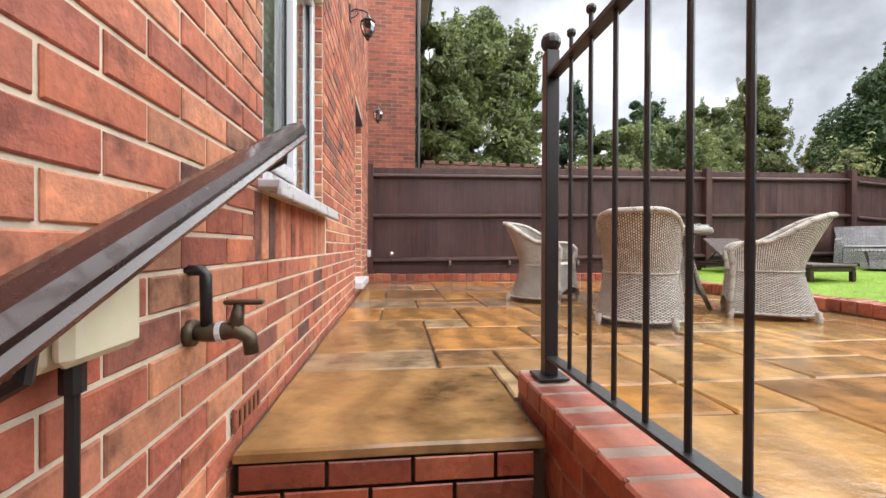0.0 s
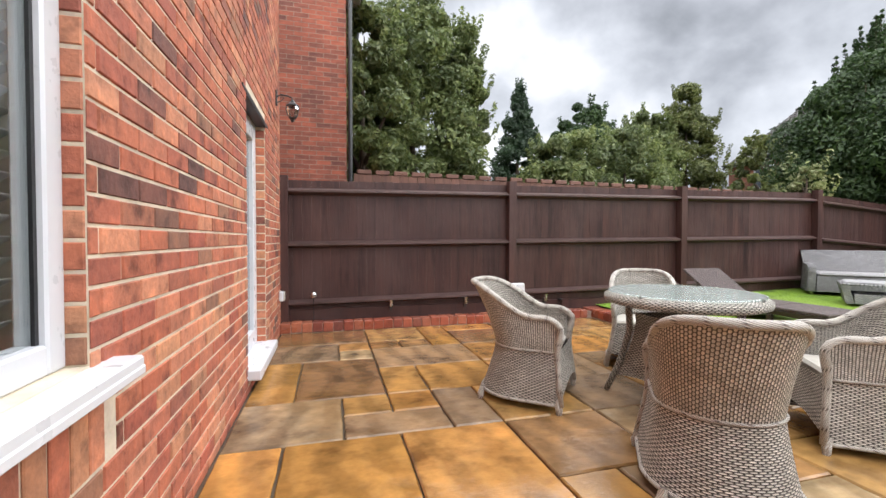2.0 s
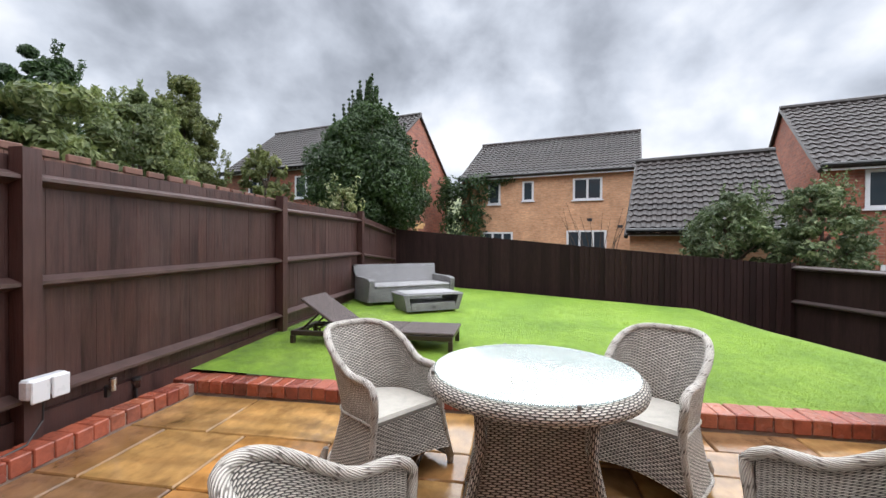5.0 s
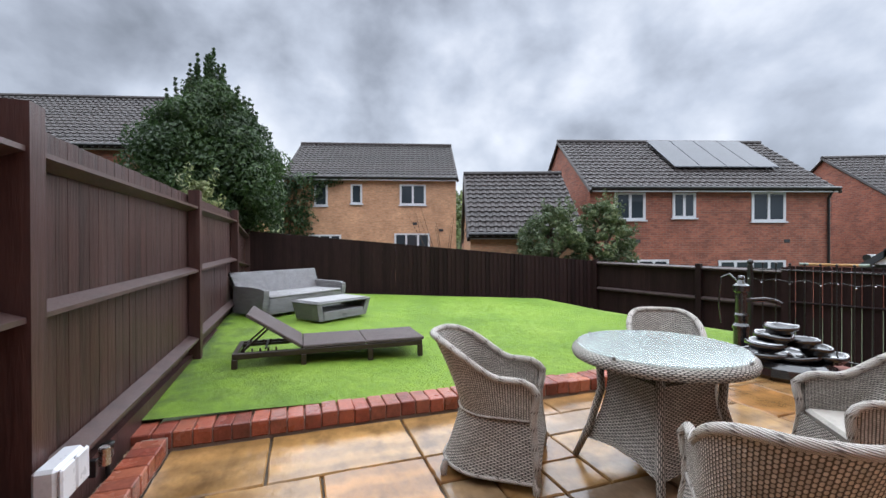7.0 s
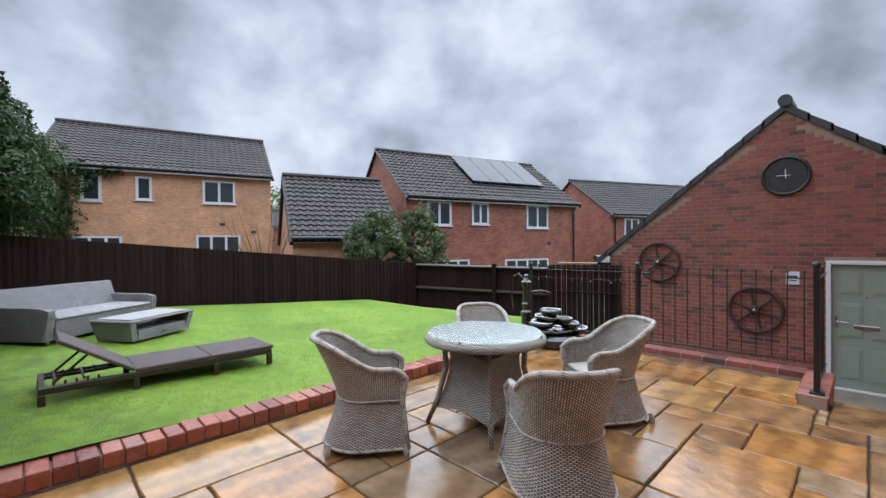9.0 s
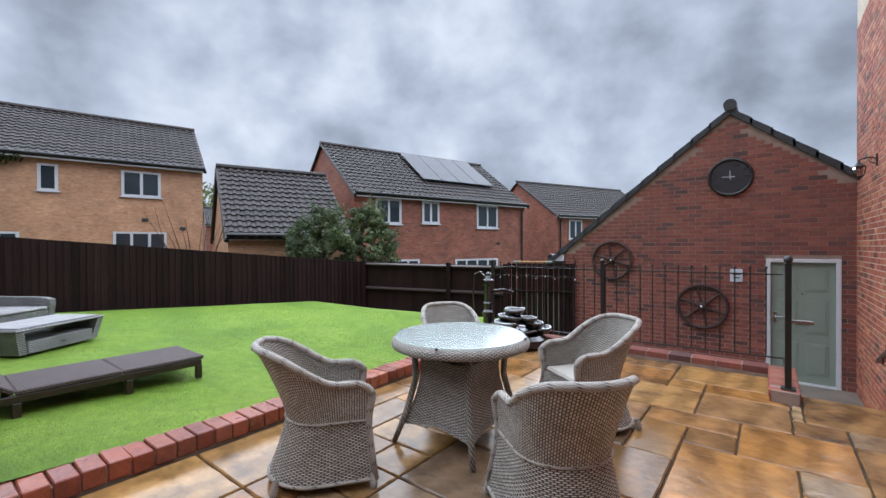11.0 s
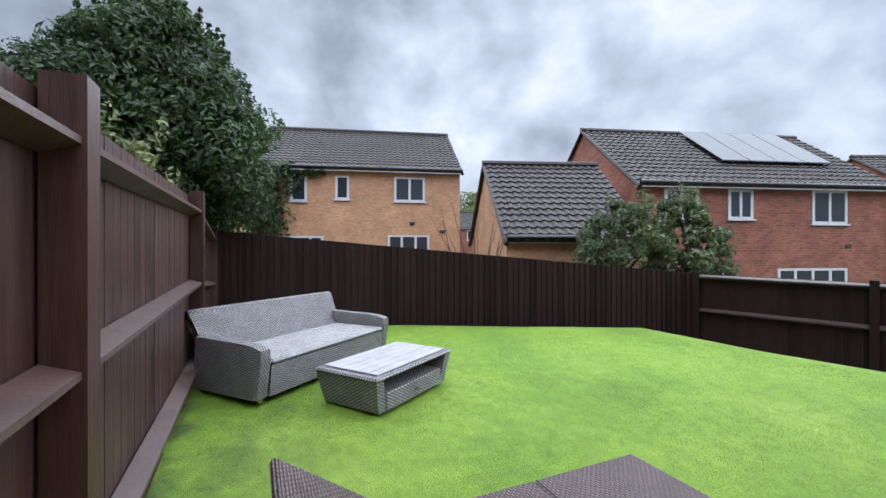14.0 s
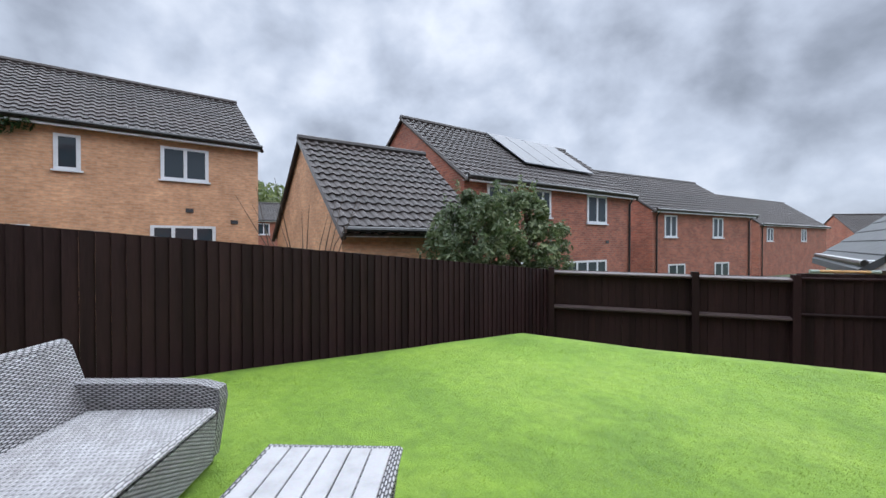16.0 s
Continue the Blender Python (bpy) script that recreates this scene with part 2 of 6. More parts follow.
M_WHITE = simple("white_upvc", (0.61, 0.62, 0.65), 0.3, vary=0.03, scale=1.5, relief=0.0, coat=0.2)
M_BLACK = simple("black_metal", (0.011, 0.011, 0.012), 0.42, 0.0, vary=0.4, scale=14, relief=0.15, coat=0.15)
M_BROWNRAIL = simple("brown_handrail", (0.030, 0.012, 0.010), 0.24, 0.0, vary=0.3, scale=9, relief=0.05, coat=0.2)
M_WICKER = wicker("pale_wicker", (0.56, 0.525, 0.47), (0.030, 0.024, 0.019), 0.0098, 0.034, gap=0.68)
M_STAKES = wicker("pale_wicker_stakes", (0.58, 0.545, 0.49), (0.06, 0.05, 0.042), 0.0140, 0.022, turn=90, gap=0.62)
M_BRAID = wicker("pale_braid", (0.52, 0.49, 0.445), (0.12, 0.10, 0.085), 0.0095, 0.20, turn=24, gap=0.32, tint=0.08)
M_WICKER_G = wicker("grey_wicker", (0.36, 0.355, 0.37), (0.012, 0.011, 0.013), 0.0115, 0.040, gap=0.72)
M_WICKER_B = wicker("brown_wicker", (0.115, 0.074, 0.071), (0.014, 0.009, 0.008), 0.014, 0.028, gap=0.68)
M_BROWNFRAME = simple("dark_brown_frame", (0.030, 0.016, 0.014), 0.4, vary=0.3, scale=10, relief=0.1)
M_CUSHION = simple("pale_seat", (0.48, 0.45, 0.40), 0.9, vary=0.12, scale=18, relief=0.5)
M_WOODTOP = simple("grey_wash_slat", (0.30, 0.295, 0.30), 0.5, vary=0.2, scale=9, relief=0.15)
M_SAGE = simple("sage_paint", (0.24, 0.29, 0.245), 0.4, vary=0.06, scale=3, relief=0.03)
M_LEAD = simple("dark_lintel", (0.03, 0.03, 0.035), 0.5, vary=0.3, scale=9)
M_CLIP = simple("smoky_plastic", (0.16, 0.16, 0.15), 0.4, vary=0.15, scale=12)
M_CREAM = simple("cream_plastic", (0.62, 0.58, 0.42), 0.4, vary=0.08, scale=6)
M_BRASS = simple("weathered_brass", (0.10, 0.075, 0.05), 0.45, 0.6, vary=0.4, scale=25)
M_STEEL = simple("steel", (0.5, 0.5, 0.5), 0.25, 1.0, vary=0.2, scale=20)
M_GREY_PAVE = simple("lower_path_concrete", (0.20, 0.17, 0.14), 0.55, vary=0.3, scale=3, relief=0.3)
M_SOIL = simple("soil_and_grass", (0.06, 0.075, 0.03), 0.9, vary=0.4, scale=0.7, relief=0.6)
M_BARK = simple("bark", (0.07, 0.05, 0.035), 0.9, vary=0.5, scale=16, relief=0.9)
M_RAIL = simple("weathered_brown_rail", (0.074, 0.043, 0.039), 0.42, vary=0.35, scale=8, relief=0.3)
M_GREYRAIL = simple("damp_rail_top", (0.06, 0.042, 0.040), 0.5, vary=0.3, scale=10)
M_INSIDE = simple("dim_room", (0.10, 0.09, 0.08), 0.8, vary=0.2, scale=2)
M_BLIND = simple("slatted_blind", (0.55, 0.53, 0.48), 0.6, vary=0.1, scale=5)
M_PANEL = simple("solar_glass", (0.045, 0.05, 0.062), 0.42, 0.0, vary=0.15, scale=2, relief=0.0, coat=0.0)
M_PLAQUE = simple("pale_blue_plate", (0.55, 0.62, 0.70), 0.4, vary=0.05, scale=6)
M_PEBBLE = piece_material("pebble", [(0.0, (0.30, 0.20, 0.11)), (0.3, (0.45, 0.34, 0.22)), (0.6, (0.22, 0.14, 0.08)), (0.85, (0.6, 0.55, 0.46)), (1.0, (0.35, 0.22, 0.12))], 0.5, 60, 0.2, 0.002, 0.3)
M_TIMBER = simple("fresh_timber", (0.42, 0.24, 0.09), 0.7, vary=0.3, scale=10)


def glass(name, tint=(1, 1, 1), rough=0.02, alpha=0.35):
    m, nd, ln, b = mat(name)
    b.inputs["Base Color"].default_value = (*tint, 1)
    b.inputs["Roughness"].default_value = rough
    b.inputs["IOR"].default_value = 1.5
    b.inputs["Transmission Weight"].default_value = 1.0 - alpha
    n = noise_node(nd, ln, nd.new("ShaderNodeTexCoord").outputs["Object"], 2.5, 2)
    bump(nd, ln, b, n.outputs["Fac"], 0.02, 0.01)
    return m


M_GLASS = glass("window_glass", (0.80, 0.85, 0.85), 0.02, 0.0)
M_TGLASS = glass("table_glass", (0.80, 0.88, 0.86), 0.12, 0.12)
M_CLEAR = glass("lantern_glass", (0.55, 0.58, 0.60), 0.04, 0.0)
m, nd, ln, b = mat("far_window_glass")
b.inputs["Base Color"].default_value, b.inputs["Roughness"].default_value = (0.03, 0.04, 0.05, 1), 0.05
nz = noise_node(nd, ln, nd.new("ShaderNodeTexCoord").outputs["Object"], 1.2, 2)
bump(nd, ln, b, nz.outputs["Fac"], 0.05, 0.02)
M_FARGLASS = m


def far_brick(name, stops, mortar):
    """Brickwork of the far houses, courses by texture in wall coordinates."""
    m, nd, ln, b = mat(name)
    tc = nd.new("ShaderNodeTexCoord").outputs["UV"]
    br = nd.new("ShaderNodeTexBrick")
    br.inputs["Scale"].default_value = 1.0
    br.inputs["Brick Width"].default_value, br.inputs["Row Height"].default_value = 0.225, 0.075
    br.inputs["Mortar Size"].default_value = 0.006
    br.inputs["Color1"].default_value, br.inputs["Color2"].default_value = (*stops[0], 1), (*stops[1], 1)
    br.inputs["Mortar"].default_value = (*mortar, 1)
    br.inputs["Bias"].default_value = -0.1
    ln.new(tc, br.inputs["Vector"])
    n = noise_node(nd, ln, tc, 1.3, 6)
    sh = ramp_node(nd, [(0.3, (0.75, 0.72, 0.70)), (0.7, (1.15, 1.13, 1.1))])
    ln.new(n.outputs["Fac"], sh.inputs[0])
    n2 = noise_node(nd, ln, tc, 7, 3, 0.6, (1, 3, 1))
    sh2 = ramp_node(nd, [(0.35, (0.65, 0.62, 0.62)), (0.6, (1.1, 1.1, 1.1))])
    ln.new(n2.outputs["Fac"], sh2.inputs[0])
    c = mixc(nd, ln, 1.0, br.outputs["Color"], sh.outputs[0], "MULTIPLY")
    ln.new(mixc(nd, ln, 0.6, c, sh2.outputs[0], "MULTIPLY"), b.inputs["Base Color"])
    b.inputs["Roughness"].default_value = 0.8
    bump(nd, ln, b, br.outputs["Fac"], -0.6, 0.006)
    return m


M_FB_RED = far_brick("far_red_brick", ((0.34, 0.115, 0.07), (0.20, 0.07, 0.05)), (0.26, 0.17, 0.13))
M_FB_BUFF = far_brick("far_buff_brick", ((0.60, 0.34, 0.20), (0.50, 0.27, 0.15)), (0.48, 0.34, 0.23))
M_FB_NEIGH = far_brick("neighbour_brick", ((0.34, 0.09, 0.05), (0.13, 0.045, 0.035)), (0.25, 0.15, 0.11))
M_TILE = piece_material("roof_tile", [(0.0, (0.028, 0.021, 0.020)), (0.5, (0.036, 0.027, 0.025)), (1.0, (0.020, 0.0155, 0.015))], 0.5, 12, 0.3, 0.004, 0.5, spread=True, stain=(0.046, 0.037, 0.035))
M_TILE.node_tree.nodes["Principled BSDF"].inputs["Specular IOR Level"].default_value = 0.4


def leaf_material(name, stops):
    m, nd, ln, b = mat(name)
    geo = nd.new("ShaderNodeNewGeometry")
    r = ramp_node(nd, stops)
    ln.new(geo.outputs["Random Per Island"], r.inputs[0])
    n = noise_node(nd, ln, geo.outputs["Position"], 0.9, 3)
    sh = ramp_node(nd, [(0.35, (0.6, 0.62, 0.6)), (0.65, (1.3, 1.25, 1.0))])
    ln.new(n.outputs["Fac"], sh.inputs[0])
    ln.new(mixc(nd, ln, 0.8, r.outputs[0], sh.outputs[0], "MULTIPLY"), b.inputs["Base Color"])
    b.inputs["Roughness"].default_value = 0.5
    tr = nd.new("ShaderNodeBsdfTranslucent")
    ln.new(b.inputs["Base Color"].links[0].from_socket, tr.inputs[0])
    ms = nd.new("ShaderNodeMixShader")
    ms.inputs[0].default_value = 0.4
    ln.new(b.outputs[0], ms.inputs[1]); ln.new(tr.outputs[0], ms.inputs[2])
    ln.new(ms.outputs[0], nd["Material Output"].inputs[0])
    return m


M_LEAF_MID = leaf_material("mid_green_leaf", [(0.0, (0.075, 0.105, 0.038)), (0.5, (0.130, 0.170, 0.062)), (1.0, (0.21, 0.245, 0.10))])
M_LEAF_DARK = leaf_material("dark_green_leaf", [(0.0, (0.020, 0.044, 0.015)), (0.5, (0.036, 0.070, 0.024)), (1.0, (0.060, 0.105, 0.035))])
M_LEAF_OLIVE = leaf_material("olive_leaf", [(0.0, (0.075, 0.095, 0.03)), (0.5, (0.12, 0.145, 0.05)), (1.0, (0.17, 0.185, 0.07))])
M_LEAF_CON = leaf_material("conifer_leaf", [(0.0, (0.02, 0.045, 0.025)), (1.0, (0.05, 0.085, 0.045))])
M_LEAF_VAR = leaf_material("variegated_leaf", [(0.0, (0.12, 0.16, 0.05)), (0.5, (0.28, 0.32, 0.14)), (1.0, (0.45, 0.45, 0.28))])
M_LEAF_LAUREL = leaf_material("laurel_leaf", [(0.0, (0.055, 0.090, 0.036)), (0.5, (0.095, 0.135, 0.060)), (1.0, (0.20, 0.235, 0.135))])
M_GRASS = leaf_material("artificial_grass_blade", [(0.0, (0.185, 0.32, 0.02)), (0.5, (0.25, 0.40, 0.033)), (1.0, (0.305, 0.45, 0.055))])
m, nd, ln, b = mat("artificial_turf")
tc = nd.new("ShaderNodeTexCoord").outputs["Object"]
n1, n2, n3 = noise_node(nd, ln, tc, 0.8, 5, 0.6), noise_node(nd, ln, tc, 9, 6, 0.7), noise_node(nd, ln, tc, 160, 3, 0.7)
r1 = ramp_node(nd, [(0.3, (0.145, 0.27, 0.016)), (0.5, (0.205, 0.35, 0.022)), (0.7, (0.265, 0.41, 0.04))])
ln.new(n1.outputs["Fac"], r1.inputs[0])
r2 = ramp_node(nd, [(0.3, (0.68, 0.72, 0.68)), (0.7, (1.25, 1.2, 1.2))])
ln.new(n2.outputs["Fac"], r2.inputs[0])
r3 = ramp_node(nd, [(0.3, (0.72, 0.75, 0.7)), (0.7, (1.25, 1.22, 1.22))])
ln.new(n3.outputs["Fac"], r3.inputs[0])
c = mixc(nd, ln, 0.8, r1.outputs[0], r2.outputs[0], "MULTIPLY")
c = mixc(nd, ln, 0.9, c, r3.outputs[0], "MULTIPLY")
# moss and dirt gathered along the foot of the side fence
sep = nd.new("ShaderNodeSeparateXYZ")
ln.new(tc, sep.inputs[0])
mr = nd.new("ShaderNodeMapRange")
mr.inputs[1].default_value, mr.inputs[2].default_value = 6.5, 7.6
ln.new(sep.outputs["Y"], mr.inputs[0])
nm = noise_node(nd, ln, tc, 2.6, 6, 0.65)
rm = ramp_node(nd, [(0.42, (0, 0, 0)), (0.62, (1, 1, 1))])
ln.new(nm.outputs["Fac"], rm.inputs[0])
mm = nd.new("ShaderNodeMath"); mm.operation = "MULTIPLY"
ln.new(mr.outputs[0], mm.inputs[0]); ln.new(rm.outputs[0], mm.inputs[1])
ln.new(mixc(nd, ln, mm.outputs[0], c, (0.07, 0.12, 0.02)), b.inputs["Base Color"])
b.inputs["Roughness"].default_value = 0.75
bump(nd, ln, b, n3.outputs["Fac"], 1.0, 0.02)
M_TURF = m


# ---- building helpers ----
def part(name, bm, material, parent=None, label="", smooth=False):
    me = bpy.data.meshes.new(name)
    bm.normal_update()
    bm.to_mesh(me)
    bm.free()
    me.materials.append(material)
    if smooth:
        for p in me.polygons:
            p.use_smooth = True
    ob = new(name, me)
    ob.parent = parent
    if label:
        ob["label"] = label
    return ob


def thing(name, label, category, m=None, group="", kind=""):
    ob = new(name)
    ob.empty_display_size = 0.1
    if m is not None:
        ob.matrix_basis = m
    return tagged(ob, label, category, group, kind)


def box(bm, x0, x1, y0, y1, z0, z1, bev=0.0):
    """A box, with its edges cut off by bev."""
    if bev <= 0:
        vs = [bm.verts.new((x, y, z)) for z in (z0, z1) for y in (y0, y1) for x in (x0, x1)]
        for f in ((0, 2, 3, 1), (4, 5, 7, 6), (0, 1, 5, 4), (2, 6, 7, 3), (0, 4, 6, 2), (1, 3, 7, 5)):
            bm.faces.new([vs[i] for i in f])
        return bm
    c, h = ((x0 + x1) / 2, (y0 + y1) / 2, (z0 + z1) / 2), (abs(x1 - x0) / 2, abs(y1 - y0) / 2, abs(z1 - z0) / 2)
    bev = min(bev, min(h) * 0.9)
    v = {}
    for sx in (-1, 1):
        for sy in (-1, 1):
            for sz in (-1, 1):
                for ax in range(3):
                    s = (sx, sy, sz)
                    v[s, ax] = bm.verts.new([c[i] + s[i] * (h[i] - (0 if i == ax else bev)) for i in range(3)])
    for ax in range(3):
        o = [i for i in range(3) if i != ax]
        for s in (-1, 1):
            loop = []
            for a, b_ in ((-1, -1), (1, -1), (1, 1), (-1, 1)):
                t = [0, 0, 0]; t[ax] = s; t[o[0]] = a; t[o[1]] = b_
                loop.append(v[tuple(t), ax])
            if (s > 0) == (ax == 1):
                loop.reverse()
            bm.faces.new(loop)
    for ax in range(3):
        o = [i for i in range(3) if i != ax]
        for a in (-1, 1):
            for b_ in (-1, 1):
                t0 = [0, 0, 0]; t0[o[0]] = a; t0[o[1]] = b_
                t1 = list(t0); t0[ax] = -1; t1[ax] = 1
                t0, t1 = tuple(t0), tuple(t1)
                bm.faces.new([v[t0, o[0]], v[t1, o[0]], v[t1, o[1]], v[t0, o[1]]])
    for k in {k[0] for k in v}:
        bm.faces.new([v[k, 0], v[k, 1], v[k, 2]])
    bmesh.ops.recalc_face_normals(bm, faces=bm.faces)
    return bm


def cbox(*a, bev=0.004):
    return box(bmesh.new(), *a, bev=bev)


def tube(bm, pts, r, sides=8, caps=True, uv=False):
    """A round bar along points; r a number or one for each point."""
    pts = [Vector(p) for p in pts]
    rs = r if isinstance(r, (list, tuple)) else [r] * len(pts)
    rings, n = [], len(pts)
    lay = bm.loops.layers.uv.verify() if uv else None
    ref = Vector((0, 0, 1))
    dist = [0.0]
    for i in range(1, n):
        dist.append(dist[-1] + (pts[i] - pts[i - 1]).length)
    side = None
    for i, p in enumerate(pts):
        d = (pts[min(i + 1, n - 1)] - pts[max(i - 1, 0)]).normalized()
        if side is None:
            side = d.cross(ref if abs(d.z) < 0.95 else Vector((1, 0, 0))).normalized()
        else:
            side = (side - d * side.dot(d)).normalized()
        up = side.cross(d)
        rings.append([bm.verts.new(p + (side * math.cos(a) + up * math.sin(a)) * rs[i]) for a in [2 * math.pi * k / sides for k in range(sides)]])
    for i in range(n - 1):
        for k in range(sides):
            k2 = (k + 1) % sides
            f = bm.faces.new([rings[i][k], rings[i][k2], rings[i + 1][k2], rings[i + 1][k]])
            if uv:
                w = 2 * math.pi * rs[i]
                for lp, (uu, vv) in zip(f.loops, ((k / sides * w, dist[i]), ((k + 1) / sides * w, dist[i]), ((k + 1) / sides * w, dist[i + 1]), (k / sides * w, dist[i + 1]))):
                    lp[lay].uv = (vv + uu * 0.6, uu)
    if caps:
        bm.faces.new(rings[0][::-1])
        bm.faces.new(rings[-1])
    return bm


def lathe(bm, prof, sides=16, at=(0, 0, 0)):
    """Turned shape from (radius, z) pairs."""
    rings = []
    for r, z in prof:
        rings.append([bm.verts.new((at[0] + r * math.cos(2 * math.pi * k / sides), at[1] + r * math.sin(2 * math.pi * k / sides), at[2] + z)) for k in range(sides)])
    for a, b_ in zip(rings, rings[1:]):
        for k in range(sides):
            k2 = (k + 1) % sides
            bm.faces.new([a[k], a[k2], b_[k2], b_[k]])
    bm.faces.new(rings[0][::-1])
    bm.faces.new(rings[-1])
    return bm


def ball(bm, c, r, sides=10):
    return lathe(bm, [(r * math.sin(math.pi * i / 7) + 1e-4, -r * math.cos(math.pi * i / 7)) for i in range(8)], sides, c)


def box_uv(bm):
    """Wall coordinates in metres on every face, by its direction."""
    lay = bm.loops.layers.uv.verify()
    bm.normal_update()
    for f in bm.faces:
        n = f.normal
        for lp in f.loops:
            c = lp.vert.co
            if abs(n.z) > 0.7:
                lp[lay].uv = (c.x, c.y)
            elif abs(n.x) > abs(n.y):
                lp[lay].uv = (c.y, c.z)
            else:
                lp[lay].uv = (c.x, c.z)
    return bm


def grid_uv(bm, rows, closed=False):
    """A sheet from rows of points, with metres as its coordinates."""
    lay = bm.loops.layers.uv.verify()
    vs = [[bm.verts.new(p) for p in row] for row in rows]
    us = []
    for row in rows:
        d = [0.0]
        for a, b_ in zip(row, row[1:]):
            d.append(d[-1] + (Vector(b_) - Vector(a)).length)
        us.append(d)
    mid = us[len(us) // 2]
    v = 0.0
    for i in range(len(rows) - 1):
        dv = (Vector(rows[i + 1][len(rows[0]) // 2]) - Vector(rows[i][len(rows[0]) // 2])).length
        for k in range(len(rows[0]) - 1):
            f = bm.faces.new([vs[i][k], vs[i][k + 1], vs[i + 1][k + 1], vs[i + 1][k]])
            for lp, uvv in zip(f.loops, ((mid[k], v), (mid[k + 1], v), (mid[k + 1], v + dv), (mid[k], v + dv))):
                lp[lay].uv = uvv
        v += dv
    return vs


# ---- ground ----
LOW = -0.95


def lawn_z(x, y):
    return max(0.085, 0.12 + 0.030 * (x - 5.15) + 0.024 * (y - 5.36))


gz = bmesh.new()
gx = [-600, -120, -40, -12, 0, 12, 40, 120, 600]
gv = [[gz.verts.new((x, y, -1.25 + (0 if abs(x) < 50 and abs(y) < 50 else -1.0))) for x in gx] for y in gx]
for i in range(8):
    for k in range(8):
        gz.faces.new([gv[i][k], gv[i][k + 1], gv[i + 1][k + 1], gv[i + 1][k]])
tagged(part("ground", gz, M_SOIL), "rough grass and soil beyond the gardens", "ground", kind="structure")
tagged(part("lower_path", cbox(0.0, 9.6, -1.9, 2.0, LOW - 0.3, LOW), M_GREY_PAVE), "damp concrete path below the patio beside the garage", "path", kind="structure")

# ---- patio base ----
PATIO = thing("patio", "wet riven sandstone patio in random slab sizes", "patio", kind="structure")
bm = bmesh.new()
box(bm, 0.0, 4.0, 2.30, 7.62, LOW - 0.2, -0.022)
part("bed", bm, M_JOINT, PATIO)
part("bed", cbox(1.035, 4.3, 1.77, 2.298, LOW - 0.2, -0.022, bev=0), M_JOINT, PATIO)

# ---- lawn ----
bm = bmesh.new()
NX, NY = 40, 40
W_EDGE, E0, E1 = 4.12, (8.83, 1.6), (10.72, 7.62)
rows = []
for j in range(NY + 1):
    row = []
    for i in range(NX + 1):
        s, t = i / NX, j / NY
        sx0, sy0 = 4.12, 0.72 + t * (7.62 - 0.72)
        ex, ey = E0[0] + t * (E1[0] - E0[0]), E0[1] + t * (E1[1] - E0[1])
        x, y = sx0 + s * (ex - sx0), sy0 + s * (ey - sy0)
        row.append((x, y, lawn_z(x, y) + 0.006 * noise.noise((x * 1.3, y * 1.3, 0))))
    rows.append(row)
vs = grid_uv(bm, rows)
edge = [vs[0][i] for i in range(NX + 1)] + [vs[j][NX] for j in range(1, NY + 1)]
low = [bm.verts.new((v.co.x, v.co.y, LOW - 0.2)) for v in edge]
for a in range(len(edge) - 1):
    bm.faces.new([edge[a], low[a], low[a + 1], edge[a + 1]])
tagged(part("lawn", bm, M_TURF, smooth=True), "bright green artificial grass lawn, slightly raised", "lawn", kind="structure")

# ---- our house ----
HOUSE_W = thing("wall_house", "red multi-coloured brick house wall with pale mortar", "wall", kind="structure")
WIN = (2.545, 3.675, 0.74, 1.95)
DOOR = (5.60, 6.46, 0.12, 2.03)
bm = bmesh.new()


def wall_span(y0, y1, z0, z1):
    box(bm, -0.28, 0.0, y0, y1, z0, z1)


TOP = 5.4
wall_span(-1.9, WIN[0], LOW - 0.3, TOP)
wall_span(WIN[0], WIN[1], LOW - 0.3, WIN[2])
wall_span(WIN[0], WIN[1], WIN[3], TOP)
wall_span(WIN[1], DOOR[0], LOW - 0.3, TOP)
wall_span(DOOR[0], DOOR[1], LOW - 0.3, DOOR[2] - 0.05)
wall_span(DOOR[0], DOOR[1], DOOR[3], TOP)
wall_span(DOOR[1], 7.53, LOW - 0.3, TOP)
part("masonry", bm, M_MORTAR, HOUSE_W)
bm = bmesh.new()
box(bm, -7.0, -0.285, -1.9, -1.6, LOW, TOP)
box(bm, -7.0, -0.285, 7.2, 7.53, LOW, TOP)
box(bm, -7.2, -7.0, -1.9, 7.53, LOW, TOP)
box(bm, -7.0, -0.285, -1.6, 7.2, -0.2, 0.0)
box(bm, -7.0, -0.285, -1.6, 7.2, 2.45, 2.6)
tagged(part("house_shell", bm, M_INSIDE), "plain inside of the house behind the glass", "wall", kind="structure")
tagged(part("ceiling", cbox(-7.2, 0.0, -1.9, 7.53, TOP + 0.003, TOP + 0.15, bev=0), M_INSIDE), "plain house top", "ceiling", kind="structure")

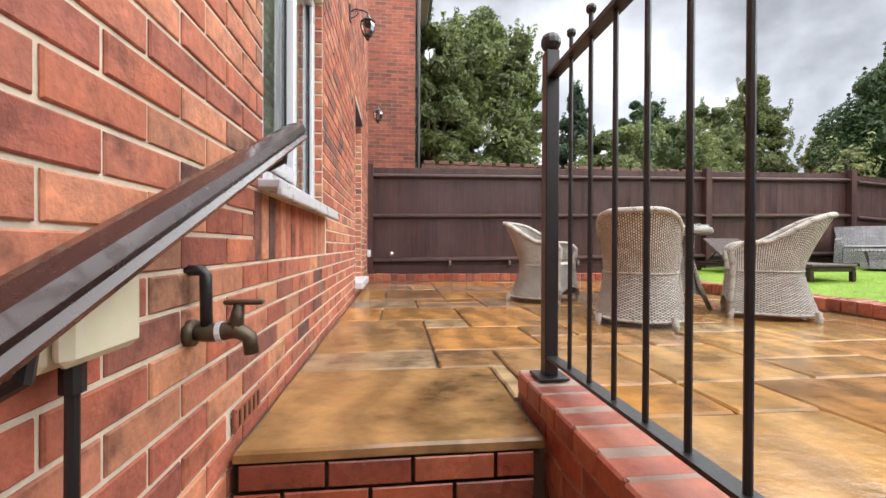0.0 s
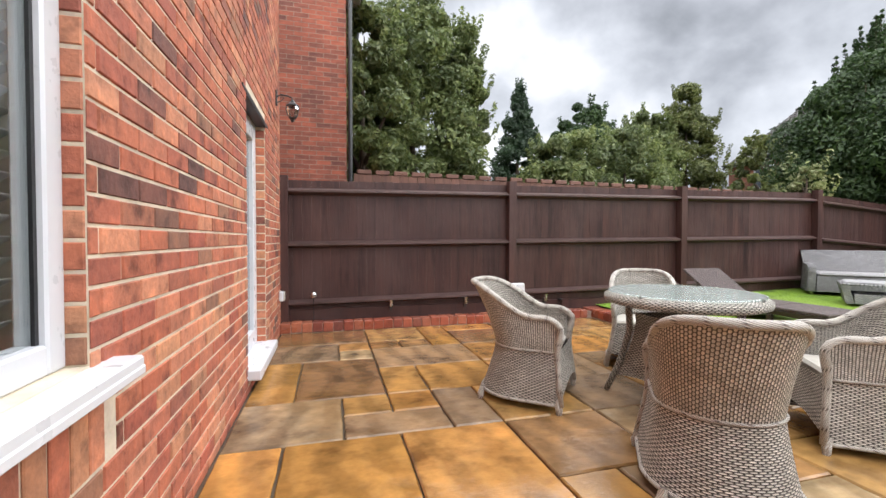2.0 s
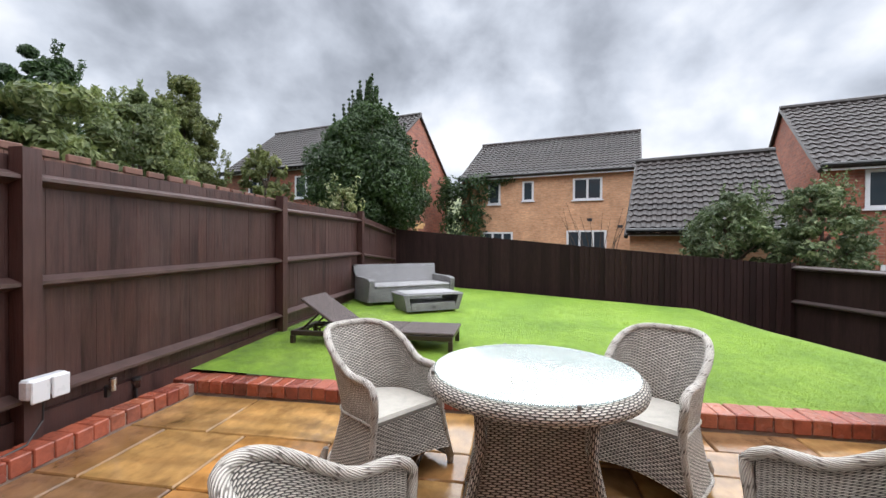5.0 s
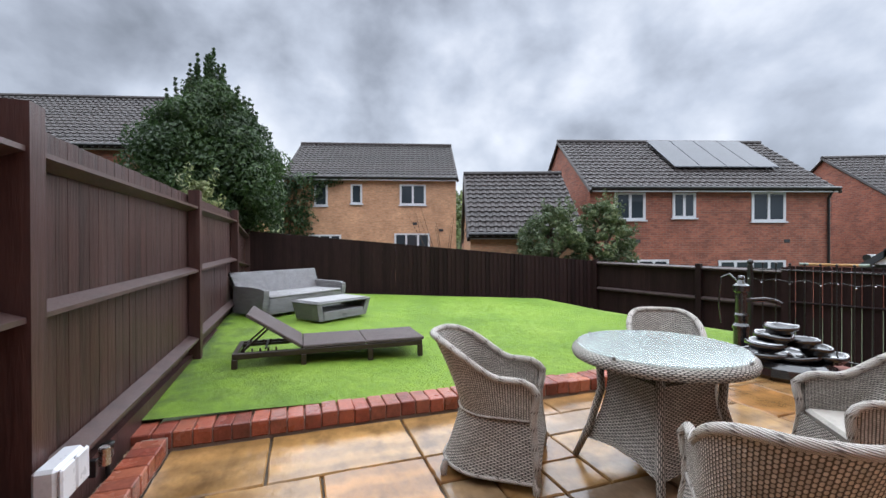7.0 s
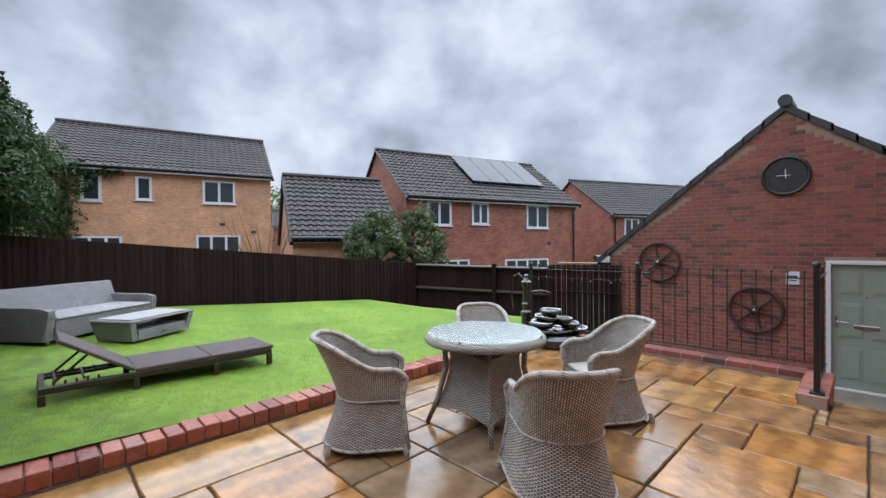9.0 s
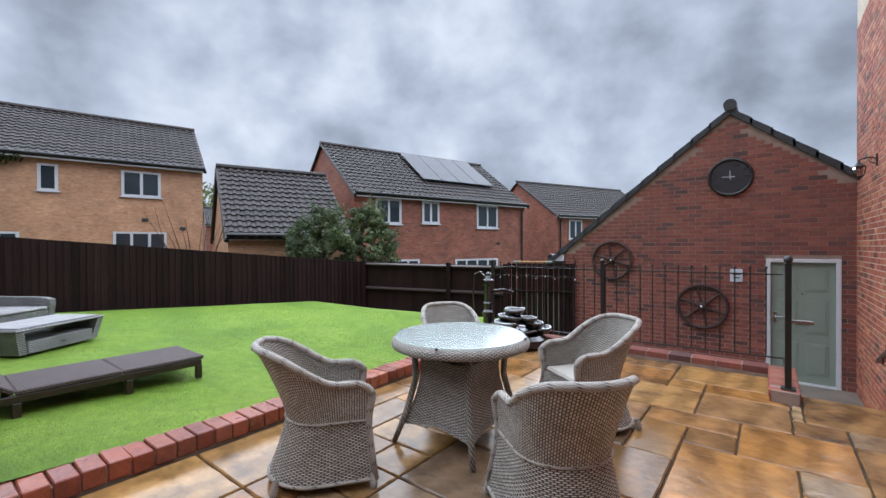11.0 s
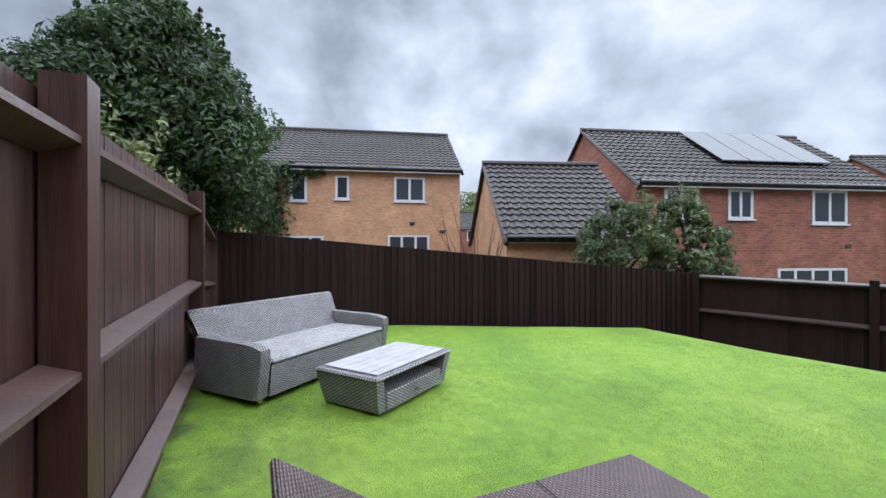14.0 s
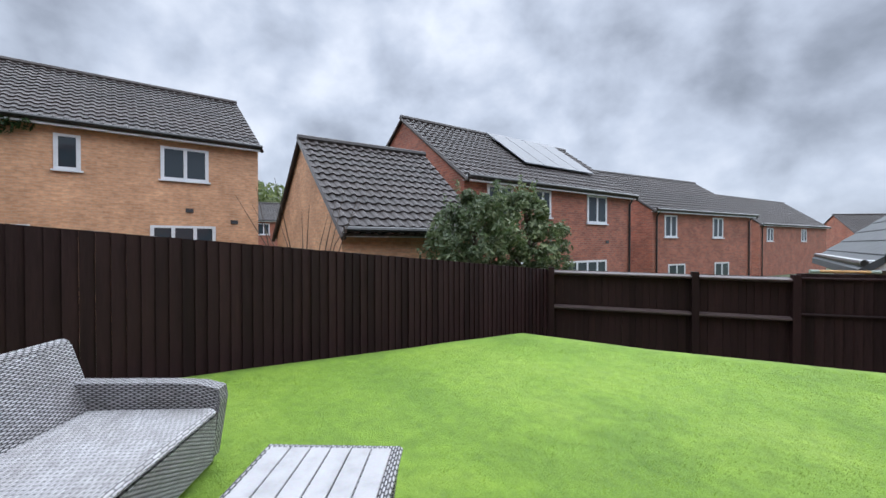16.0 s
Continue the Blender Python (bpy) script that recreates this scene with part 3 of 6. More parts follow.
# window
window_1 = thing("window_1", "white plastic casement window with a slatted blind behind the glass", "window", kind="structure")
y0, y1, z0, z1 = WIN
bm = bmesh.new()
for a in ((y0, y0 + 0.065, z0, z1), (y1 - 0.065, y1, z0, z1), (y0 + 0.065, y1 - 0.065, z0, z0 + 0.07), (y0 + 0.065, y1 - 0.065, z1 - 0.06, z1), (3.155, 3.225, z0 + 0.07, z1 - 0.06)):
    box(bm, -0.115, -0.045, *a, bev=0.006)
part("window_frame", bm, M_WHITE, window_1)
ym = 3.205
bm = bmesh.new()
for a in ((y0 + 0.068, y0 + 0.118, z0 + 0.075, z1 - 0.065), (ym - 0.1, ym - 0.053, z0 + 0.075, z1 - 0.065), (y0 + 0.118, ym - 0.1, z0 + 0.075, z0 + 0.13), (y0 + 0.118, ym - 0.1, z1 - 0.115, z1 - 0.065)):
    box(bm, -0.098, -0.028, *a, bev=0.006)
part("opening_sash", bm, M_WHITE, window_1)
for k, (a, b_) in enumerate(((y0 + 0.118, ym - 0.1), (ym + 0.02, y1 - 0.065))):
    p = part("pane", cbox(-0.078, -0.072, a, b_, z0 + 0.07, z1 - 0.06, bev=0), M_GLASS, window_1)
    p.visible_shadow = False
    bm = bmesh.new()
    for q in ((a, a + 0.012, z0 + 0.07, z1 - 0.06), (b_ - 0.012, b_, z0 + 0.07, z1 - 0.06)):
        box(bm, -0.07, -0.062, *q)
    part("gasket", bm, M_BLACK, window_1)
bm = bmesh.new()
box(bm, -0.045, 0.075, y0 - 0.05, y1 + 0.105, z0 - 0.035, z0 - 0.004, bev=0.006)
box(bm, 0.06, 0.078, y0 - 0.05, y1 + 0.105, z0 - 0.055, z0 - 0.03, bev=0.004)
part("window_sill", bm, M_WHITE, window_1)
blind = thing("window_blind", "pale horizontal slatted blind hanging behind the window", "blind")
for k in range(24):
    zc = z0 + 0.1 + k * 0.046
    bm = bmesh.new()
    vsl = [bm.verts.new(p) for p in ((-0.16, y0 + 0.03, zc), (-0.16, y1 - 0.03, zc), (-0.125, y1 - 0.03, zc + 0.022), (-0.125, y0 + 0.03, zc + 0.022))]
    bm.faces.new(vsl)
    r_ = bmesh.ops.extrude_face_region(bm, geom=bm.faces[:])
    bmesh.ops.translate(bm, verts=[g for g in r_["geom"] if isinstance(g, bmesh.types.BMVert)], vec=(0, 0, 0.003))
    part("slat", bm, M_BLIND, blind)
for yy in (y0 + 0.2, y1 - 0.3):
    part("ladder_cord", tube(bmesh.new(), [(-0.12, yy, z0 + 0.05), (-0.12, yy, z1)], 0.002, 5), M_BLIND, blind)

# door
door_1 = thing("door_1", "white plastic glazed patio door, shut, with a white threshold", "door", kind="structure")
y0, y1, z0, z1 = DOOR
bm = bmesh.new()
for a in ((y0, y0 + 0.06, z0, z1), (y1 - 0.06, y1, z0, z1), (y0 + 0.06, y1 - 0.06, z1 - 0.06, z1)):
    box(bm, -0.16, -0.075, *a, bev=0.006)
part("door_frame", bm, M_WHITE, door_1)
bm = bmesh.new()
for a in ((y0 + 0.063, y0 + 0.16, z0 + 0.03, z1 - 0.065), (y1 - 0.16, y1 - 0.063, z0 + 0.03, z1 - 0.065), (y0 + 0.16, y1 - 0.16, z0 + 0.03, z0 + 0.16), (y0 + 0.16, y1 - 0.16, z1 - 0.16, z1 - 0.065)):
    box(bm, -0.14, -0.07, *a, bev=0.006)
part("door_leaf", bm, M_WHITE, door_1)
pd = part("pane", cbox(-0.11, -0.104, y0 + 0.16, y1 - 0.16, z0 + 0.16, z1 - 0.16, bev=0), M_GLASS, door_1)
pd.visible_shadow = False
part("threshold", cbox(-0.16, 0.09, y0 - 0.03, y1 + 0.03, z0 - 0.045, z0 + 0.025, bev=0.006), M_WHITE, door_1)
hd = part("door_handle", cbox(-0.07, -0.055, y0 + 0.09, y0 + 0.125, 1.0, 1.2, bev=0.004), M_WHITE, door_1)
part("lever", tube(bmesh.new(), [(-0.055, y0 + 0.107, 1.12), (-0.02, y0 + 0.107, 1.12), (-0.018, y0 + 0.22, 1.12)], 0.009, 8), M_WHITE, hd)
tagged(part("lintel", cbox(-0.27, 0.008, y0 - 0.12, y1 + 0.12, z1 + 0.004, z1 + 0.03, bev=0), M_LEAD), "thin dark steel lintel above the patio door", "lintel", kind="structure")
part("soffit_plate", cbox(-0.0735, 0.010, y0 + 0.002, y1 - 0.002, z1 - 0.012, z1 - 0.002, bev=0), M_LEAD, door_1, "dark steel plate")

# ---- steps ----
STEPS = thing("steps", "brick steps with sandstone treads up to the patio", "steps", kind="structure")
SX0, SX1, SY = 0.02, 0.81, 2.262
for k in range(1, 5):
    ztop = -0.19 * k
    part("tread", cbox(SX0, SX1, SY - 0.27 * k, SY - 0.27 * (k - 1) - 0.004, ztop - 0.035, ztop, bev=0.006), M_SLAB, STEPS)
    part("riser", cbox(SX0, SX1, SY - 0.27 * k + 0.02, SY - 0.27 * (k - 1) - 0.004, LOW, ztop - 0.037, bev=0), M_GMORTAR, STEPS)

# ---- garden railing with its brick plinth ----
PLINTH = thing("plinth_wall", "low red brick wall under the railing, damp", "wall", kind="structure")
PX0, PX1, PY1, PY0 = 0.855, 1.055, 2.57, 1.62
RX1, RY1 = 4.25, 1.80
part("core", cbox(PX0 + 0.006, PX1 - 0.006, PY0, PY1 - 0.006, LOW, 0.094, bev=0), M_GMORTAR, PLINTH)
part("core", cbox(PX1, RX1, PY0 - 0.05, PY0 + 0.14, LOW, 0.09, bev=0), M_GMORTAR, PLINTH)


def railing(name, x0, y0, x1, y1, base, top, n, label, posts, lead=1.0):
    r = thing(name, label, "railing", group="patio railing")
    d = Vector((x1 - x0, y1 - y0, 0))
    ln_ = d.length
    d.normalize()
    s = d.cross(Vector((0, 0, 1)))

    def flat(z, w, h, nm):
        bm_ = bmesh.new()
        a, b_ = Vector((x0, y0, z)), Vector((x1, y1, z))
        v_ = [bm_.verts.new(p + s * sw + Vector((0, 0, sh))) for p in (a, b_) for sw, sh in ((-w, -h), (w, -h), (w, h), (-w, h))]
        for f in ((3, 2, 1, 0), (4, 5, 6, 7), (0, 1, 5, 4), (1, 2, 6, 5), (2, 3, 7, 6), (3, 0, 4, 7)):
            bm_.faces.new([v_[i] for i in f])
        part(nm, bm_, M_BLACK, r)
    flat(base + 0.07, 0.018, 0.005, "bottom_rail")
    flat(top, 0.019, 0.006, "top_rail")
    for k in range(n):
        t = (k + lead) / (n + lead)
        p = Vector((x0, y0, 0)) + d * (ln_ * t)
        bar = part("bar", tube(bmesh.new(), [(p.x, p.y, base + 0.07), (p.x, p.y, top + 0.055)], 0.0065, 8), M_BLACK, r)
        part("ball_finial", ball(bmesh.new(), (p.x, p.y, top + 0.066), 0.014, 8), M_BLACK, bar)
    for t, h in posts:
        p = Vector((x0, y0, 0)) + d * (ln_ * t)
        po = part("post", cbox(p.x - 0.022, p.x + 0.022, p.y - 0.022, p.y + 0.022, base, h, bev=0.003), M_BLACK, r)
        part("base_plate", cbox(p.x - 0.05, p.x + 0.05, p.y - 0.05, p.y + 0.05, base, base + 0.01, bev=0.002), M_BLACK, po)
        part("ball_finial", ball(bmesh.new(), (p.x, p.y, h + 0.03), 0.033, 12), M_BLACK, po)
    return r


RAIL_TOP, RAIL_BASE = 1.075, 0.10
railing("step_railing", 0.93, PY1 - 0.11, 0.93, PY0 - 0.06, RAIL_BASE, RAIL_TOP, 6, "black metal railing with ball finials beside the steps", [(0.0, 1.16)], 1.3)
railing("patio_railing", 0.95, PY0 - 0.03, RX1, RY1 - 0.05, RAIL_BASE, RAIL_TOP - 0.06, 24, "black metal railing with ball finials along the patio end", [(0.53, 1.09), (1.0, 1.06)])


# ---- fences ----
FEATHER = {"fence_north": 0.002, "fence_north_end": 0.002, "fence_east": 0.016, "fence_south": 0.008}


def fence_line(name, a, b_, tops, bottom, posts, rails, mat_, label, board=0.105, boards_front=False, gravel=0.0, rail_mat=None):
    """A closeboard fence from a to b_. tops: height at a and b_; posts: fractions; rails: fractions of height."""
    f = thing(name, label, "fence", kind="structure")
    a, b_ = Vector((*a, 0)), Vector((*b_, 0))
    d = b_ - a
    ln_ = d.length
    d.normalize()
    nrm = d.cross(Vector((0, 0, 1)))
    top = lambda s: tops[0] + (tops[1] - tops[0]) * s / ln_  # noqa: E731
    rng = random.Random(len(name) * 7 + 3)
    n = int(ln_ / board)
    w = ln_ / n
    off = -0.004 if boards_front else 0.03

    def slab(s0, s1, n0, n1, zb0, zb1, zt0, zt1, bm_):
        v_ = [bm_.verts.new(a + d * s + nrm * q + Vector((0, 0, z))) for s, q, z in
              ((s0, n0, zb0), (s1, n0, zb1), (s1, n1, zb1), (s0, n1, zb0), (s0, n0, zt0), (s1, n0, zt1), (s1, n1, zt1), (s0, n1, zt0))]
        for fc in ((3, 2, 1, 0), (4, 5, 6, 7), (0, 1, 5, 4), (1, 2, 6, 5), (2, 3, 7, 6), (3, 0, 4, 7)):
            bm_.faces.new([v_[i] for i in fc])
        bmesh.ops.recalc_face_normals(bm_, faces=bm_.faces)
        return bm_
    for k in range(n):
        s0, s1 = k * w, (k + 1) * w
        j = rng.uniform(-0.004, 0.004) * (0.2 if "north" in name else 1.0)
        bm_ = bmesh.new()
        # feathered: one edge thick and proud, the other thin
        q0, q1 = -off + j, -off + j
        v_ = []
        for z in (bottom + gravel, None):
            for s, q in ((s0, q0 + FEATHER[name]), (s1 - 0.0008, q1 + 0.001), (s1 - 0.0008, q1 - 0.012), (s0, q0 - 0.012)):
                zz = z if z is not None else top(s) - 0.03 + rng.uniform(-0.003, 0.003)
                v_.append(bm_.verts.new(a + d * s + nrm * q + Vector((0, 0, zz))))
        for fc in ((3, 2, 1, 0), (4, 5, 6, 7), (0, 1, 5, 4), (1, 2, 6, 5), (2, 3, 7, 6), (3, 0, 4, 7)):
            bm_.faces.new([v_[i] for i in fc])
        bmesh.ops.recalc_face_normals(bm_, faces=bm_.faces)
        part("board", bm_, mat_, f)
    for s in posts:
        bm_ = bmesh.new()
        slab(s * ln_ - 0.05, s * ln_ + 0.05, -0.02, 0.08, bottom - 0.1, bottom - 0.1, top(s * ln_) + 0.01, top(s * ln_) + 0.01, bm_)
        part("post", bm_, mat_, f)
    ends = sorted(set([0.0, *posts, 1.0]))
    for lo, hi in zip(ends, ends[1:]):
        s0, s1 = lo * ln_ + 0.05, hi * ln_ - 0.05
        for rl in rails:
            bm_ = bmesh.new()
            z0_, z1_ = rl(top(s0)), rl(top(s1))
            prof = ((-0.02, -0.045), (0.068, -0.016), (0.068, 0.004), (-0.02, 0.034))
            v_ = [bm_.verts.new(a + d * s + nrm * q + Vector((0, 0, z + h))) for s, z in ((s0, z0_), (s1, z1_)) for q, h in prof]
            for k in range(4):
                bm_.faces.new([v_[k], v_[(k + 1) % 4], v_[4 + (k + 1) % 4], v_[4 + k]])
            bm_.faces.new(v_[3::-1]); bm_.faces.new(v_[4:])
            bmesh.ops.recalc_face_normals(bm_, faces=bm_.faces)
            part("rail", bm_, rail_mat or mat_, f)
        if gravel:
            bm_ = bmesh.new()
            slab(s0, s1, -0.03, 0.012, bottom - 0.05, bottom - 0.05, bottom + gravel - 0.003, bottom + gravel - 0.003, bm_)
            part("gravel_board", bm_, mat_, f)
    return f


north_rails = [lambda t: t - 0.155, lambda t: t - 0.77, lambda t: 0.30 + (t - 1.75) * 1.2]
N_Y = 7.60
fence_line("fence_north", (0.02, N_Y), (8.29, N_Y), (1.755, 1.855), 0.02, [0.002, 2.82 / 8.27, 5.55 / 8.27, 0.999], north_rails, M_FENCE, "dark brown stained closeboard fence, worn and damp", gravel=0.21, rail_mat=M_RAIL)
fence_line("fence_north_end", (8.34, N_Y), (10.83, 7.68), (1.83, 1.66), 0.15, [0.999], [lambda t: t - 0.155, lambda t: t - 0.77, lambda t: 0.42], M_FENCE, "dark brown stained closeboard fence panel, stepping down", gravel=0.15, rail_mat=M_RAIL)
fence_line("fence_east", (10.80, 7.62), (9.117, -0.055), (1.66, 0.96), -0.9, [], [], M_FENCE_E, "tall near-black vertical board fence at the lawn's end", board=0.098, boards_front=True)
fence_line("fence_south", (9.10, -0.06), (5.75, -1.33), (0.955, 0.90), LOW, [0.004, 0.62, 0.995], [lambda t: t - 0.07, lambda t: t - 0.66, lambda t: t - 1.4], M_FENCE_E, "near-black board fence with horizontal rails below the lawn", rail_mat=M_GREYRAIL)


# ---- garage ----
G_Y = -1.90
GARAGE = thing("garage", "red brick garage, tiled gable roof, sage green door", "garage")
bm = bmesh.new()
GD = (0.17, 1.10, -0.97, 1.09)
GL, GA, GAX, GE = 4.60, 3.62, 1.60, 1.20


def gable_prism(bm, xs, z0, y0, y1):
    """A wall with a sloping top: xs holds (x, top) pairs."""
    for (xa, ta), (xb, tb) in zip(xs, xs[1:]):
        v_ = [bm.verts.new(p) for p in ((xa, y0, z0), (xb, y0, z0), (xb, y1, z0), (xa, y1, z0), (xa, y0, ta), (xb, y0, tb), (xb, y1, tb), (xa, y1, ta))]
        for f in ((3, 2, 1, 0), (4, 5, 6, 7), (0, 1, 5, 4), (2, 3, 7, 6), (1, 2, 6, 5), (3, 0, 4, 7)):
            bm.faces.new([v_[i] for i in f])


def gtop(x):
    return GA - (x - GAX) * (GA - GE) / (GL - GAX) if x > GAX else GA - (GAX - x) * (GA - GE) / (GL - GAX)


M_VERGE = simple("verge_slate", (0.042, 0.046, 0.050), 0.8, vary=0.25, scale=6, relief=0.2)
gable_prism(bm, [(GD[1], gtop(GD[1])), (GAX, GA), (GL, GE)], LOW - 0.2, G_Y - 0.25, G_Y)
part("gable_wall", bm, M_GMORTAR, GARAGE)
bm = bmesh.new()
gable_prism(bm, [(GD[0], gtop(GD[0])), (GD[1], gtop(GD[1]))], GD[3], G_Y - 0.25, G_Y)
part("gable_wall", bm, M_GMORTAR, GARAGE)
bm = bmesh.new()
gable_prism(bm, [(-1.4, gtop(-1.4)), (GD[0], gtop(GD[0]))], LOW - 0.2, G_Y - 0.25, G_Y)
part("gable_wall", bm, M_GMORTAR, GARAGE)
part("side_wall", box(bmesh.new(), GL - 0.25, GL, G_Y - 6, G_Y - 0.26, LOW - 0.2, GE), M_GMORTAR, GARAGE)
part("side_wall", box(bmesh.new(), -1.4, -1.15, G_Y - 6, G_Y - 0.26, LOW - 0.2, GE), M_GMORTAR, GARAGE)
part("back_wall", box(bmesh.new(), -1.4, GL, G_Y - 6.25, G_Y - 6.0, LOW - 0.2, GE), M_GMORTAR, GARAGE)
for sgn in (1, -1):
    xe = GAX + sgn * (GL - GAX + 0.38)
    ze = GA - (GL - GAX + 0.38) * (GA - GE) / (GL - GAX)
    n_c = 12
    for k in range(n_c):
        bm = bmesh.new()
        t0, t1 = k / n_c, (k + 1) / n_c
        xa, xb = GAX + (xe - GAX) * t0, GAX + (xe - GAX) * (t1 + 0.01)
        za, zb = GA + (ze - GA) * t0 + 0.10, GA + (ze - GA) * (t1 + 0.01) + 0.125
        v_ = [bm.verts.new(p) for p in ((xa, G_Y + 0.06, za), (xb, G_Y + 0.06, zb), (xb, G_Y - 6.3, zb), (xa, G_Y - 6.3, za), (xa, G_Y + 0.06, za - 0.11), (xb, G_Y + 0.06, zb - 0.13), (xb, G_Y - 6.3, zb - 0.13), (xa, G_Y - 6.3, za - 0.11))]
        for f in ((0, 1, 2, 3), (7, 6, 5, 4), (0, 4, 5, 1), (1, 5, 6, 2), (2, 6, 7, 3), (3, 7, 4, 0)):
            bm.faces.new([v_[i] for i in f])
        bmesh.ops.recalc_face_normals(bm, faces=bm.faces)
        part("tile_course", bm, M_VERGE, GARAGE)
bm = bmesh.new()
tube(bm, [(GAX, G_Y + 0.09, GA + 0.15), (GAX, G_Y - 6.3, GA + 0.12)], 0.10, 12)
part("ridge_tile", bm, M_VERGE, GARAGE)
part("fascia", cbox(GL + 0.02, GL + 0.30, G_Y - 0.1, G_Y + 0.03, 0.98, 1.13, bev=0.004), M_WHITE, GARAGE)
part("gutter", tube(bmesh.new(), [(GL + 0.34, G_Y + 0.05, 1.08), (GL + 0.34, G_Y - 6.2, 1.08)], 0.055, 8), M_BLACK, GARAGE)
part("downpipe", tube(bmesh.new(), [(GL + 0.34, G_Y - 0.05, 1.05), (GL + 0.34, G_Y - 0.05, 0.95), (GL + 0.06, G_Y - 0.05, 0.8), (GL + 0.06, G_Y - 0.05, LOW)], 0.034, 8), M_BLACK, GARAGE)
gd = part("door", cbox(GD[0] + 0.06, GD[1] - 0.06, G_Y - 0.10, G_Y - 0.05, GD[2] + 0.05, GD[3] - 0.06, bev=0.004), M_SAGE, GARAGE, "sage green six-panel door")
bm = bmesh.new()
for a in ((GD[0], GD[0] + 0.06, GD[2], GD[3]), (GD[1] - 0.06, GD[1], GD[2], GD[3]), (GD[0] + 0.06, GD[1] - 0.06, GD[3] - 0.06, GD[3]), (GD[0] + 0.06, GD[1] - 0.06, GD[2], GD[2] + 0.045)):
    box(bm, a[0], a[1], G_Y - 0.12, G_Y + 0.012, a[2], a[3], bev=0.005)
part("door_frame", bm, M_WHITE, GARAGE)
xm = (GD[0] + GD[1]) / 2
for xa, xb in ((GD[0] + 0.15, xm - 0.05), (xm + 0.05, GD[1] - 0.15)):
    for za, zb in ((-0.78, -0.28), (-0.12, 0.42), (0.56, 0.92)):
        bm = bmesh.new()
        box(bm, xa, xb, G_Y - 0.052, G_Y - 0.042, za, zb, bev=0.004)
        box(bm, xa + 0.03, xb - 0.03, G_Y - 0.044, G_Y - 0.034, za + 0.03, zb - 0.03, bev=0.006)
        part("panel", bm, M_SAGE, gd)
part("letter_plate", cbox(xm - 0.15, xm + 0.15, G_Y - 0.05, G_Y - 0.03, 0.02, 0.085, bev=0.005), M_STEEL, gd)
part("handle", tube(bmesh.new(), [(GD[1] - 0.12, G_Y - 0.05, 0.12), (GD[1] - 0.12, G_Y - 0.01, 0.12), (GD[1] - 0.26, G_Y - 0.01, 0.12)], 0.009, 8), M_STEEL, gd)
part("lock_plate", cbox(GD[1] - 0.14, GD[1] - 0.10, G_Y - 0.05, G_Y - 0.045, 0.02, 0.2, bev=0.002), M_STEEL, gd)
part("peephole", tube(bmesh.new(), [(xm, G_Y - 0.05, 0.52), (xm, G_Y - 0.038, 0.52)], 0.012, 8), M_BLACK, gd)
part("gable_filler", cbox(-1.1, GL - 0.3, G_Y - 0.6, G_Y - 0.55, LOW, 1.0, bev=0), M_INSIDE, GARAGE)


def wheel(name, x, z, r, spokes, label):
    w = thing(name, label, "wheel", group="old cart wheels on the garage wall")
    yb = G_Y + 0.05
    ring = [(x + r * math.cos(a), yb, z + r * math.sin(a)) for a in [2 * math.pi * k / 36 for k in range(37)]]
    part("rim", tube(bmesh.new(), ring, 0.028, 8, caps=False), M_WHEEL, w)
    hub = part("hub", tube(bmesh.new(), [(x, yb - 0.045, z), (x, yb - 0.02, z), (x, yb + 0.03, z), (x, yb + 0.06, z)], [0.075, 0.085, 0.075, 0.05], 14), M_WHEEL, w)
    part("hub_cap", ball(bmesh.new(), (x, yb + 0.065, z), 0.03), M_STEEL, hub)
    for k in range(spokes):
        a = 2 * math.pi * (k + 0.3) / spokes
        part("spoke", tube(bmesh.new(), [(x + 0.06 * math.cos(a), yb, z + 0.06 * math.sin(a)), (x + r * 0.5 * math.cos(a), yb, z + r * 0.5 * math.sin(a)), (x + (r - 0.01) * math.cos(a), yb, z + (r - 0.01) * math.sin(a))], [0.024, 0.02, 0.016], 8), M_WHEEL, w)


M_WHEEL = simple("old_cart_wood", (0.045, 0.022, 0.018), 0.6, vary=0.4, scale=12, relief=0.4)
wheel("cart_wheel", 3.60, 1.02, 0.375, 6, "dark brown wooden cart wheel hung on the brick wall")
wheel("cart_wheel", 2.02, 0.21, 0.385, 6, "dark brown wooden cart wheel hung low on the brick wall")
clock = thing("wall_clock", "large round dark metal wall clock with pale pointers", "clock")
cx, cz = 1.60, 2.515
part("face", tube(bmesh.new(), [(cx, G_Y + 0.004, cz), (cx, G_Y + 0.03, cz)], 0.30, 40), simple("clock_face_dark", (0.028, 0.026, 0.032), 0.5, vary=0.3, scale=8), clock)
part("rim", tube(bmesh.new(), [(cx + 0.31 * math.cos(a), G_Y + 0.03, cz + 0.31 * math.sin(a)) for a in [2 * math.pi * k / 40 for k in range(41)]], 0.026, 8, caps=False), M_BLACK, clock)
for k in range(12):
    a = 2 * math.pi * k / 12
    part("numeral_bar", tube(bmesh.new(), [(cx + 0.21 * math.cos(a), G_Y + 0.036, cz + 0.21 * math.sin(a)), (cx + 0.27 * math.cos(a), G_Y + 0.036, cz + 0.27 * math.sin(a))], 0.008, 5), M_WHEEL, clock)
for a, l in ((math.pi * 0.5, 0.11), (0.05, 0.12), (math.pi * 1.45, 0.05), (math.pi, 0.07)):
    part("pointer", tube(bmesh.new(), [(cx, G_Y + 0.042, cz), (cx + l * math.cos(a), G_Y + 0.042, cz + l * math.sin(a))], 0.007, 5), M_WHITE, clock)
plq = thing("wall_plaque", "small pale blue plaque fixed to the brick wall", "plaque")
